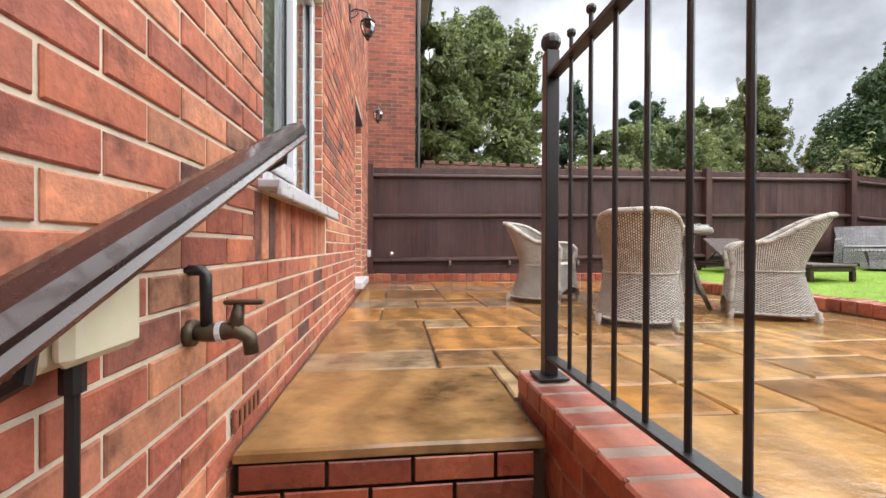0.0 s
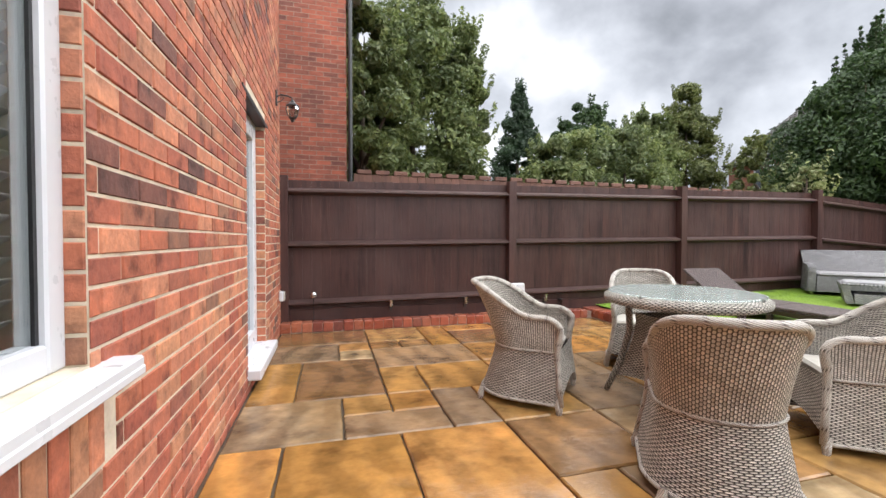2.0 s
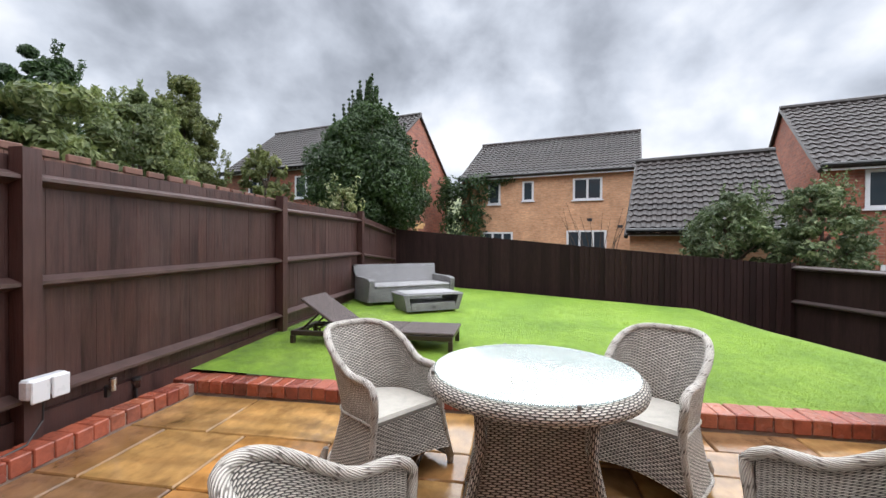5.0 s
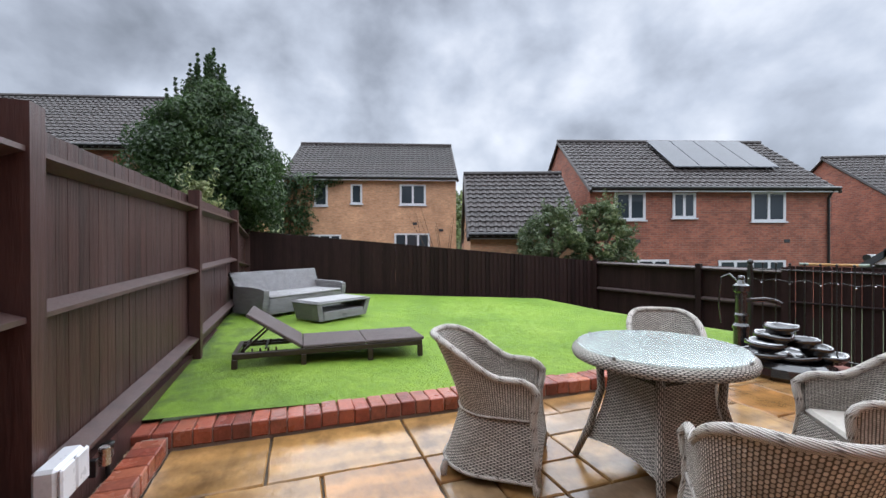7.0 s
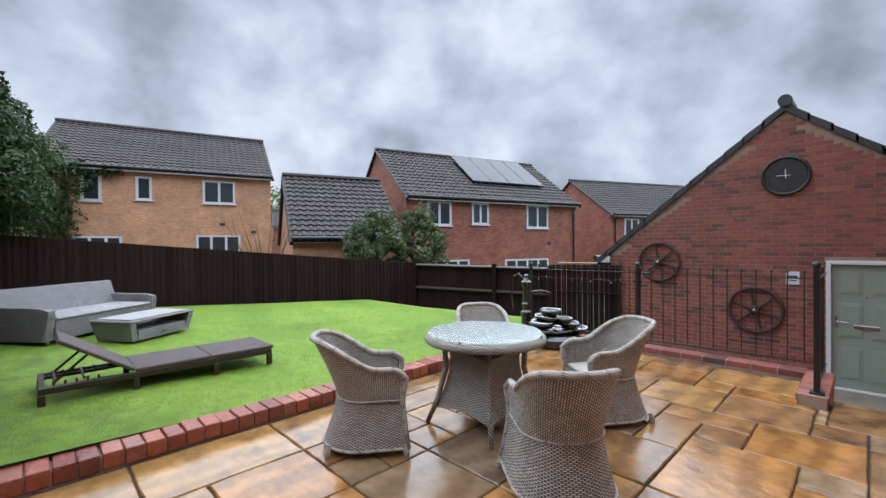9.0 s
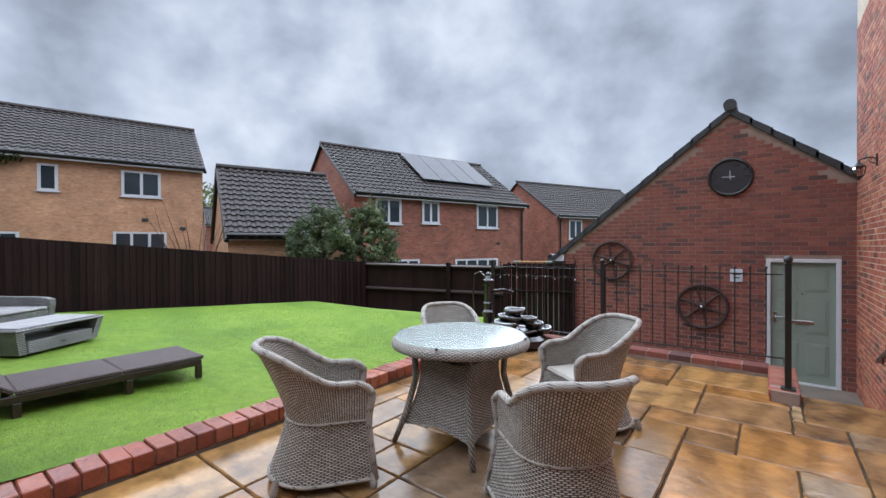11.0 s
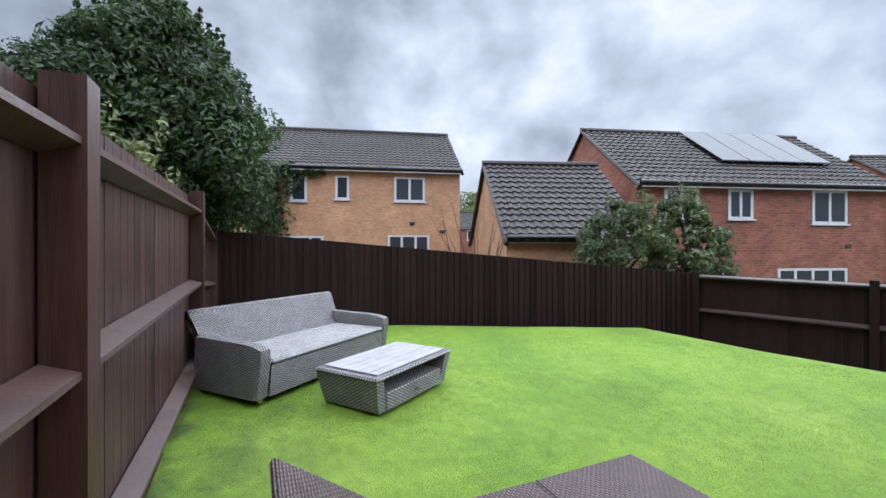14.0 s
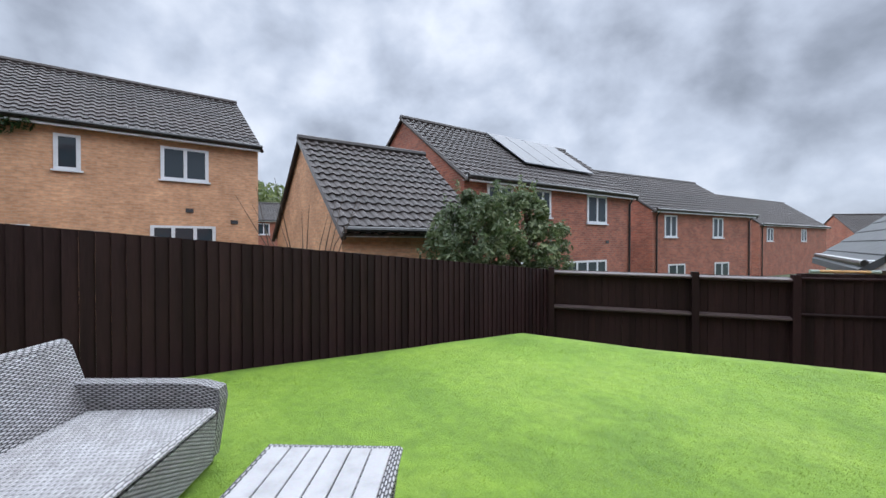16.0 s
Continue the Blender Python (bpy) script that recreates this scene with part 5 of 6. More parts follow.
def house(name, base, phi, x0, x1, depth, zg, ze, zr, windows, wall_mat, label, over=0.25, gable_windows=(), panels=None, pipes=(), flues=()):
    """A house whose front faces the garden: x runs to the viewer's right along the front, y away."""
    h = thing(name, label, "house", pose(*base, 0, 0, 0, -(90 + phi)))
    bm_ = bmesh.new()
    box(bm_, x0, x1, 0.0, depth, zg, ze)
    hd = depth / 2
    for xa, xb in ((x0, x0 + 0.2), (x1 - 0.2, x1)):
        v_ = [bm_.verts.new(p) for p in ((xa, 0, ze), (xa, depth, ze), (xa, hd, zr - 0.06), (xb, 0, ze), (xb, depth, ze), (xb, hd, zr - 0.06))]
        bm_.faces.new((v_[0], v_[2], v_[1])); bm_.faces.new((v_[3], v_[4], v_[5]))
        bm_.faces.new((v_[0], v_[3], v_[5], v_[2])); bm_.faces.new((v_[1], v_[2], v_[5], v_[4]))
    bmesh.ops.recalc_face_normals(bm_, faces=bm_.faces)
    part("wall", box_uv(bm_), wall_mat, h)
    sl = (zr - ze) / hd
    roof_tiles(h, x0 - 0.08, x1 + 0.08, -over, ze - over * sl + 0.06, hd, zr)
    roof_tiles(h, x0 - 0.08, x1 + 0.08, depth + over, ze - over * sl + 0.06, hd, zr, name="back_roof")
    part("ridge", tube(bmesh.new(), [(x0 - 0.1, hd, zr + 0.03), (x1 + 0.1, hd, zr + 0.03)], 0.10, 8), M_TILE, h)
    part("fascia", cbox(x0 - 0.05, x1 + 0.05, -over + 0.02, -over + 0.06, ze - 0.16, ze + 0.02, bev=0), M_WHITE, h)
    part("soffit", cbox(x0 - 0.05, x1 + 0.05, -over + 0.065, -0.003, ze - 0.14, ze - 0.11, bev=0), M_WHITE, h)
    part("gutter", tube(bmesh.new(), [(x0 - 0.06, -over - 0.03, ze - 0.02), (x1 + 0.06, -over - 0.03, ze - 0.02)], 0.055, 8), M_BLACK, h)
    for xv in (x0 - 0.06, x1 + 0.06):
        for ya, yb in ((-over, hd), (depth + over, hd)):
            bm_ = bmesh.new()
            za = ze - over * sl
            tube(bm_, [(xv, ya, za + 0.02), (xv, yb, zr - 0.03)], 0.06, 6)
            part("verge", bm_, M_TILE, h)
    for w in windows:
        far_window(h, *w[:4], lights=w[4] if len(w) > 4 else 2)
    for xp in pipes:
        part("downpipe", tube(bmesh.new(), [(xp, -over, ze - 0.05), (xp, -0.06, ze - 0.35), (xp, -0.06, zg)], 0.04, 8), M_BLACK, h)
    for xa, za in flues:
        part("vent", cbox(xa - 0.1, xa + 0.1, -0.02, 0.01, za - 0.06, za + 0.06, bev=0.004), M_LEAD, h)
    if panels:
        xa, xb, ta, tb, n_ = panels
        for k in range(n_):
            bm_ = bmesh.new()
            pa, pb = xa + (xb - xa) * k / n_ + 0.015, xa + (xb - xa) * (k + 1) / n_ - 0.015
            q = [(y_, ze + (zr - ze) * y_ / hd) for y_ in (hd * ta, hd * tb)]
            v_ = [bm_.verts.new((x_, y_, z_ + 0.20 + dz)) for dz in (0, 0.035) for x_, (y_, z_) in ((pa, q[0]), (pb, q[0]), (pb, q[1]), (pa, q[1]))]
            for f in ((3, 2, 1, 0), (4, 5, 6, 7), (0, 1, 5, 4), (1, 2, 6, 5), (2, 3, 7, 6), (3, 0, 4, 7)):
                bm_.faces.new([v_[i] for i in f])
            part("solar_panel", bm_, M_PANEL, h, "dark blue-grey solar panel")
    return h


house("house_buff", (19.4, 1.04), 15, -6.4, 1.40, 6.8, -1.3, 4.45, 6.75,
      [(-1.2, 0.0, 3.21, 4.15), (-3.42, -2.90, 3.25, 4.15, 1), (-5.05, -4.45, 3.15, 4.15, 1), (-1.45, 0.18, 0.9, 1.9, 3), (-5.3, -3.85, 0.5, 1.85, 3)], M_FB_BUFF, "two-storey buff brick house with a brown tiled roof",
      flues=((-0.5, 2.35), (0.7, 2.05)))
house("house_red_gable", (17.2, 10.1), 15, -9.1, 0.0, 6.8, -1.3, 4.7, 7.45, [(-7.4, -6.2, 3.3, 4.3), (-4.5, -3.2, 3.3, 4.3)], M_FB_RED, "two-storey red brick house with a gable towards the garden")
house("house_solar", (10.74, -9.47), 17, -6.95, 1.62, 6.6, -2.2, 3.28, 5.65,
      [(-6.1, -5.02, 2.18, 3.12), (-4.08, -3.25, 2.25, 3.12), (-1.28, -0.05, 2.13, 3.14), (-5.8, -4.2, -0.6, 0.82, 3), (-2.45, -0.05, -0.9, 0.78, 4)], M_FB_RED, "two-storey red brick house with four solar panels on its roof",
      panels=(-3.4, 0.6, 0.30, 0.92, 4), pipes=(1.45,), flues=((-5.3, 1.45), (0.0, 1.45)))
house("small_garage", (11.9, 0.25), 20, -1.6, 1.75, 5.6, -1.3, 1.66, 3.90, [], M_FB_BUFF, "small detached brick garage with a dark tiled roof")
house("house_row", (10.1, -14.5), 24, 0.0, 9.0, 6.6, -2.2, 3.0, 5.2, [(0.9, 1.9, 1.7, 2.75), (5.0, 6.0, 1.7, 2.75), (1.2, 2.6, -0.9, 0.4), (5.2, 6.6, -0.9, 0.4)], M_FB_RED, "red brick house with a dark tiled roof", pipes=(0.25, 8.6))
house("house_row", (6.0, -35.0), 22, 0.0, 14.0, 7.0, -2.2, 3.0, 5.6, [(1.2, 2.4, 1.6, 2.7), (8.0, 9.2, 1.6, 2.7)], M_FB_RED, "red brick house further along the row", pipes=(0.3,))
house("house_far", (-8.0, -60.0), 60, -6.0, 7.0, 7.0, -2.2, 2.2, 4.8, [(-4.0, -2.2, 0.6, 1.9, 3), (1.0, 2.4, 0.6, 1.9, 3)], M_FB_RED, "distant red brick house with a grey roof")
house("house_far", (41.5, -13.0), 20, -3.0, 5.0, 7.0, -2.2, 3.5, 5.3, [(-0.6, 0.9, 2.2, 3.2, 3), (2.4, 3.4, 2.2, 3.2)], M_FB_RED, "distant house seen between the roofs")

# neighbour's house behind the side fence
neigh = thing("house_neighbour", "tall red brick neighbouring house with a black downpipe", "house")
part("wall", box_uv(box(bmesh.new(), -9.0, 0.81, 9.6, 17.0, -1.2, 7.5)), M_FB_NEIGH, neigh)
part("downpipe", tube(bmesh.new(), [(0.87, 9.56, 6.6), (0.87, 9.56, -1.0)], 0.035, 8), M_BLACK, neigh)
part("soffit", cbox(-9.2, 1.25, 9.2, 17.2, 6.62, 6.8, bev=0.01), M_WHITE, neigh)
part("gutter", tube(bmesh.new(), [(1.25, 9.15, 6.75), (1.25, 17.2, 6.75)], 0.06, 8), M_BLACK, neigh)
part("roof", cbox(-9.3, 1.35, 9.1, 17.3, 6.81, 7.1, bev=0.02), M_TILE, neigh)

# gable window of the red house
gw = bpy.data.objects["house_red_gable"]
w = part("window", box(box(box(box(bmesh.new(), 0.002, 0.06, 3.1, 3.16, 4.05, 4.95), 0.002, 0.06, 3.54, 3.6, 4.05, 4.95), 0.002, 0.06, 3.16, 3.54, 4.05, 4.11), 0.002, 0.06, 3.16, 3.54, 4.89, 4.95), M_WHITE, gw)
part("pane", box(bmesh.new(), 0.002, 0.03, 3.16, 3.54, 4.11, 4.89), M_FARGLASS, w)

# neighbour's fence with a notched top behind ours
back_fence = thing("fence_behind", "reddish brown fence with a notched top behind the garden fence", "fence", kind="structure")
for k in range(64):
    xa = 0.86 + k * 0.125
    zt = 2.03 - 0.010 * (xa - 0.8)
    part("board", cbox(xa, xa + 0.121, 8.30, 8.318, -0.5, zt - 0.10, bev=0), M_FENCE_B, back_fence)
for k in range(32):
    xa = 0.90 + k * 0.25
    zt = 2.03 - 0.010 * (xa - 0.8)
    part("notch_block", cbox(xa, xa + 0.19, 8.285, 8.318, zt - 0.097, zt - 0.04, bev=0.006), M_FENCE_B, back_fence)


# ---- trees and shrubs ----
def leaf_mass(bm_, c, r, n, size, rng, squash=1.0, shell=0.55):
    """Leaves scattered in a clump, each a folded leaf of two faces."""
    for _ in range(n):
        while True:
            d = Vector((rng.uniform(-1, 1), rng.uniform(-1, 1), rng.uniform(-1, 1)))
            if 0.05 < d.length < 1:
                break
        d = d.normalized() * (shell + (1 - shell) * rng.random() ** 0.6)
        p = Vector(c) + Vector((d.x * r, d.y * r, d.z * r * squash))
        s_ = size * rng.uniform(0.6, 1.3)
        up = (d + Vector((rng.uniform(-.8, .8), rng.uniform(-.8, .8), rng.uniform(-.5, 0.9)))).normalized()
        side = up.cross(Vector((rng.uniform(-1, 1), rng.uniform(-1, 1), rng.uniform(-1, 1)))).normalized()
        along = side.cross(up)
        a = bm_.verts.new(p - along * s_)
        b_ = bm_.verts.new(p + side * s_ * 0.42 + up * s_ * 0.12)
        c_ = bm_.verts.new(p + along * s_)
        e_ = bm_.verts.new(p - side * s_ * 0.42 + up * s_ * 0.12)
        bm_.faces.new((a, b_, c_)); bm_.faces.new((a, c_, e_))


def tree(x, y, z0, h, r, mat_, label, seed, clumps=46, leaves=130, size=0.13, crown_from=0.25, form="round", name="tree", shoots=0):
    rng = random.Random(seed)
    t = thing(name, label, name.replace("_", " "), pose(x, y, z0))
    bm_ = bmesh.new()
    tube(bm_, [(0, 0, 0), (0.05 * r, 0.02, h * 0.3), (-0.04 * r, 0.03, h * 0.6), (0, 0, h * 0.93)], [0.05 + h * 0.016, 0.04 + h * 0.012, 0.02 + h * 0.007, 0.012], 8)
    part("trunk", bm_, M_BARK, t, smooth=True)
    cr = bmesh.new()
    limbs = 0
    clumps = int(clumps * 1.5)
    for k in range(clumps):
        f = (k + 0.5) / clumps
        zz = h * (crown_from + (1 - crown_from) * f)
        if form == "cone":
            rad = r * (1 - f) * 0.95 + 0.08
        elif form == "spire":
            rad = r * (0.74 + 0.26 * min(1, f / 0.4)) * (1 - 0.85 * max(0.0, (f - 0.3) / 0.7) ** 1.6)
        elif form == "column":
            rad = r * (math.sin(math.pi * min(1, (f * 0.85 + 0.12))) ** 0.6) * (1 - 0.35 * f)
        else:
            rad = r * max(0.18, math.sin(math.pi * (0.10 + 0.86 * f)) ** 0.65)
        a = k * 2.399 + rng.uniform(-0.4, 0.4)
        q = rad * rng.uniform(0.45, 0.92)
        c = Vector((q * math.cos(a), q * math.sin(a), zz + rng.uniform(-0.04, 0.04) * h))
        cs = r * rng.uniform(0.18, 0.40) * (0.8 if form == "cone" else 1.0) * (1.0 - (0.8 if form == "cone" else 0.35) * f)
        leaf_mass(cr, c, cs, leaves, size, rng, 0.75)
        if k % 4 == 0 and limbs < 14:
            limbs += 1
            zs = max(h * 0.15, c.z - h * 0.16)
            part("limb", tube(bmesh.new(), [(0, 0, zs), (c.x * 0.5, c.y * 0.5, (zs + c.z) / 2 + 0.05), c], [0.02 + h * 0.006, 0.015 + h * 0.004, 0.008], 6), M_BARK, t)
    for _ in range(shoots):
        a, q = rng.uniform(0, 6.28), rng.uniform(0.0, 0.75) * r
        base_ = Vector((q * math.cos(a), q * math.sin(a), h * (1.0 - 0.42 * (q / r)) - 0.05))
        tall = rng.uniform(0.6, 1.15)
        part("shoot", tube(bmesh.new(), [base_, base_ + Vector((0.06 * math.cos(a), 0.06 * math.sin(a), tall))], [0.012, 0.003], 5), M_BARK, t)
        for s in range(11):
            leaf_mass(cr, base_ + Vector((0.006 * s * math.cos(a), 0.006 * s * math.sin(a), tall * s / 10)), 0.13 * (1.15 - s / 10), 14, size, rng)
    for _ in range(int(clumps * 0.5) if form != "spire" else 0):
        a, f = rng.uniform(0, 6.28), rng.random()
        zz = h * (0.55 + 0.45 * f)
        rad = r * math.sin(math.pi * (0.10 + 0.84 * (zz / h))) ** 0.65 if form != "cone" else r * (1 - f) * 0.5
        p = Vector((rad * 0.9 * math.cos(a), rad * 0.9 * math.sin(a), zz))
        for s in range(5):
            leaf_mass(cr, p + Vector((0.03 * s * math.cos(a), 0.03 * s * math.sin(a), 0.085 * s * (1 + r * 0.2))), 0.085, 9, size * 0.8, rng)
    part("crown", cr, mat_, t, smooth=False)
    return t


tree(3.1, 15.5, -1.2, 9.2, 2.2, M_LEAF_MID, "tall leafy green deciduous tree behind the fence", 1, 90, 420, 0.095, 0.2)
tree(4.7, 15.2, -1.2, 9.0, 1.0, M_LEAF_MID, "slender tall green tree behind the fence", 2, 60, 300, 0.085, 0.2, "column")
tree(1.4, 13.5, -1.2, 8.0, 1.6, M_LEAF_MID, "bushy green tree beside the neighbouring house", 3, 56, 330, 0.09, 0.15)
tree(8.6, 19.5, -1.2, 8.8, 2.7, M_LEAF_CON, "narrow dark green conifer beyond the fence", 4, 110, 260, 0.09, 0.1, "cone", "conifer")
tree(11.2, 18.5, -1.2, 7.9, 1.8, M_LEAF_DARK, "green garden tree beyond the fence", 5, 56, 300, 0.095, 0.15)
tree(13.0, 17.0, -1.2, 7.2, 1.6, M_LEAF_MID, "light green garden tree beyond the fence", 6, 56, 300, 0.095, 0.15)
tree(16.6, 18.5, -1.2, 9.0, 1.9, M_LEAF_OLIVE, "tall yellow-green willow beyond the fence", 7, 66, 320, 0.10, 0.15, "column")
tree(16.2, 14.5, -1.2, 6.0, 1.1, M_LEAF_OLIVE, "small thin-leaved tree beyond the fence", 8, 36, 90, 0.12, 0.15)
tree(6.6, 12.5, -1.2, 4.9, 1.5, M_LEAF_MID, "green shrubby tree just behind the fence", 9, 46, 300, 0.08, 0.1)
tree(9.3, 13.5, -1.2, 5.5, 1.5, M_LEAF_MID, "green shrubby tree just behind the fence", 10, 46, 300, 0.08, 0.1)
tree(11.0, 8.35, -0.8, 5.35, 1.60, M_LEAF_DARK, "dense dark green tree with upright shoots behind the fence corner", 11, 130, 620, 0.047, 0.50, "spire", shoots=70)
tree(9.05, 8.25, -0.8, 3.2, 0.42, M_LEAF_VAR, "pale variegated shrub at the fence corner", 12, 18, 90, 0.05, 0.4, name="shrub")
tree(10.45, 0.25, -1.25, 3.45, 0.95, M_LEAF_LAUREL, "broad-leaved laurel bush behind the fence", 13, 34, 170, 0.06, 0.45, name="laurel_bush")
tree(10.05, -1.15, -1.25, 3.65, 0.85, M_LEAF_LAUREL, "broad-leaved laurel bush behind the fence", 14, 34, 170, 0.06, 0.45, name="laurel_bush")

# creeper on the buff house's corner
creeper = thing("creeper", "dense dark green ivy hanging over the house corner", "creeper", pose(19.4, 1.04, 0, 0, 0, -105))
rng = random.Random(21)
bm = bmesh.new()
for k in range(70):
    leaf_mass(bm, (rng.uniform(-7.4, -5.2) + (0.6 if rng.random() < 0.1 else 0), rng.uniform(-0.55, 0.2), rng.uniform(0.9, 4.35)), rng.uniform(0.3, 0.5), 70, 0.10, rng)
for k in range(12):
    leaf_mass(bm, (-5.2 + k * 0.12, -0.15, 4.35 - abs(rng.gauss(0, 0.12))), 0.17, 30, 0.08, rng)
part("leaves", bm, M_LEAF_DARK, creeper)
part("stem", tube(bmesh.new(), [(-6.3, -0.06, -1.3), (-6.2, -0.08, 1.5), (-5.9, -0.1, 3.8)], [0.06, 0.04, 0.02], 6), M_BARK, creeper)

# bare shrub in front of the buff house and a wooded hill in the distance
bare = thing("bare_shrub", "leafless reddish shrub in front of the small garage", "shrub", pose(12.4, 2.6, -1.25))
for k in range(12):
    a = k * 0.52
    d = Vector((math.cos(a), math.sin(a), 0))
    part("stem", tube(bmesh.new(), [d * 0.05, d * 0.3 + Vector((0, 0, 1.6)), d * (0.5 + 0.05 * (k % 4)) + Vector((0, 0, 2.6)), d * (0.85 + 0.1 * (k % 3)) + Vector((0, 0, 3.2 + 0.1 * (k % 5)))], [0.02, 0.014, 0.009, 0.003], 5), M_BARK, bare)
bm = bmesh.new()
rows = []
for j in range(12):
    rows.append([(90 + 30 * j / 11 * 1.5, -90 + i * 4.0, -2 + 22 * math.sin(math.pi * 0.5 * j / 11) * (0.8 + 0.3 * noise.noise((i * 0.13, 3.1, 0)))) for i in range(41)])
grid_uv(bm, rows)
tagged(part("backdrop_hill", bm, M_LEAF_MID, smooth=True), "distant wooded green hill", "hill", kind="structure")
rng = random.Random(31)
bm = bmesh.new()
for k in range(420):
    xx = rng.uniform(92, 128); yy = rng.uniform(-75, 5)
    zz = -2 + 22 * math.sin(math.pi * 0.5 * min(1, (xx - 90) / 45)) * 0.9
    leaf_mass(bm, (xx, yy, zz + 1.2), 2.2, 26, 0.8, rng)
tagged(part("far_woods", bm, M_LEAF_MID), "distant woodland on the hill", "woods", kind="stuff")


# ---- wall fittings ----
def lantern(y, z, label):
    """A six-sided carriage lantern hung from a scrolled bracket on the house wall."""
    L_ = thing("wall_lantern", label, "wall lamp", pose(0, y, z), "lanterns on the house wall")
    part("back_plate", cbox(0.004, 0.02, -0.03, 0.03, -0.06, 0.09, bev=0.004), M_BLACK, L_)
    part("bracket", tube(bmesh.new(), [(0.015, 0, 0.03), (0.06, 0, 0.055), (0.13, 0, 0.045), (0.165, 0, 0.03), (0.17, 0, 0.005)], 0.008, 8), M_BLACK, L_)
    part("scroll", tube(bmesh.new(), [(0.02, 0, -0.03), (0.06, 0, -0.01), (0.085, 0, 0.02), (0.07, 0, 0.04), (0.055, 0, 0.03), (0.06, 0, 0.015)], 0.005, 6), M_BLACK, L_)
    c = (0.17, 0, -0.02)
    part("roof", lathe(bmesh.new(), [(0.008, 0.03), (0.022, 0.012), (0.03, 0.0), (0.062, -0.025), (0.07, -0.032), (0.066, -0.038)], 6, c), M_BLACK, L_)
    part("glass", lathe(bmesh.new(), [(0.058, -0.04), (0.062, -0.07), (0.052, -0.12), (0.036, -0.155)], 6, c), M_CLEAR, L_)
    for k in range(6):
        a = 2 * math.pi * k / 6
        part("rib", tube(bmesh.new(), [(c[0] + r_ * math.cos(a), r_ * math.sin(a), c[2] + z_) for r_, z_ in ((0.06, -0.038), (0.064, -0.07), (0.054, -0.12), (0.038, -0.157))], 0.004, 5), M_BLACK, L_)
    part("base", lathe(bmesh.new(), [(0.04, -0.156), (0.036, -0.168), (0.018, -0.182), (0.02, -0.19), (0.008, -0.205)], 6, c), M_BLACK, L_)
    return L_


lantern(5.02, 2.62, "black six-sided metal wall lantern on a scrolled bracket")
lantern(7.20, 2.50, "black six-sided metal wall lantern beside the patio door")
lantern(-0.35, 2.35, "black metal wall lantern near the garage door")

rail = thing("handrail", "dark brown moulded handrail on black brackets down the steps", "handrail")
p0, p1 = Vector((0.112, 2.53, 0.890)), Vector((0.112, 0.55, 0.050))
d = (p1 - p0).normalized()
up = Vector((0, -d.z, d.y)) * (-1 if d.y < 0 else 1)
sec = ((-0.028, -0.022), (0.028, -0.022), (0.034, -0.012), (0.026, -0.004), (0.032, 0.008), (0.024, 0.024), (0.0, 0.030), (-0.024, 0.024), (-0.032, 0.008), (-0.026, -0.004), (-0.034, -0.012))
bm = bmesh.new()
rings = [[bm.verts.new(p + Vector((a, 0, 0)) + up * b_) for a, b_ in sec] for p in (p0, p0 + d * 0.02, p1)]
for ra, rb in zip(rings, rings[1:]):
    for k in range(len(sec)):
        bm.faces.new([ra[k], ra[(k + 1) % len(sec)], rb[(k + 1) % len(sec)], rb[k]])
bm.faces.new(rings[0][::-1]); bm.faces.new(rings[-1])
bmesh.ops.recalc_face_normals(bm, faces=bm.faces)
part("rail", bm, M_BROWNRAIL, rail)
for t in (0.07, 0.5, 0.92):
    p = p0 + (p1 - p0) * t
    br = part("bracket", tube(bmesh.new(), [p + up * -0.02, p + Vector((0, 0, -0.06)), (0.07, p.y, p.z - 0.085), (0.012, p.y, p.z - 0.085)], 0.008, 8), M_BLACK, rail)
    part("rose", tube(bmesh.new(), [(0.003, p.y, p.z - 0.085), (0.014, p.y, p.z - 0.085)], 0.03, 12), M_BLACK, br)

tap = thing("garden_tap", "weathered brass garden tap on a dark pipe", "tap", pose(0, 2.07, 0.345))
part("pipe", tube(bmesh.new(), [(0.0, -0.01, 0.13), (0.03, -0.01, 0.13), (0.038, -0.01, 0.12), (0.04, -0.01, 0.0)], 0.012, 10), M_BLACK, tap, smooth=True)
part("wall_flange", tube(bmesh.new(), [(0.002, -0.01, 0.0), (0.018, -0.01, 0.0)], 0.028, 12), M_BRASS, tap, smooth=True)
part("body", tube(bmesh.new(), [(0.01, -0.01, 0.0), (0.05, -0.01, 0.0), (0.10, -0.01, 0.005), (0.125, -0.01, -0.01), (0.13, -0.01, -0.045)], [0.016, 0.02, 0.018, 0.016, 0.015], 10), M_BRASS, tap, smooth=True)
part("collar", tube(bmesh.new(), [(0.062, -0.01, 0.001), (0.072, -0.01, 0.002)], 0.022, 10), M_WHITE, tap)
part("spindle", tube(bmesh.new(), [(0.095, -0.01, 0.0), (0.105, -0.01, 0.06)], [0.018, 0.010], 10), M_BRASS, tap, smooth=True)
part("lever", cbox(0.075, 0.155, -0.02, 0.0, 0.058, 0.068, bev=0.003), M_BRASS, tap)
sb = thing("outdoor_socket", "cream weatherproof electric socket box with a black cable", "socket")
part("case", cbox(0.003, 0.055, 1.63, 1.775, 0.385, 0.495, bev=0.01), M_CREAM, sb)
part("lid", cbox(0.056, 0.08, 1.635, 1.77, 0.39, 0.49, bev=0.01), M_CREAM, sb)
part("gland", tube(bmesh.new(), [(0.045, 1.69, 0.387), (0.045, 1.69, 0.35)], 0.014, 10), M_BLACK, sb)
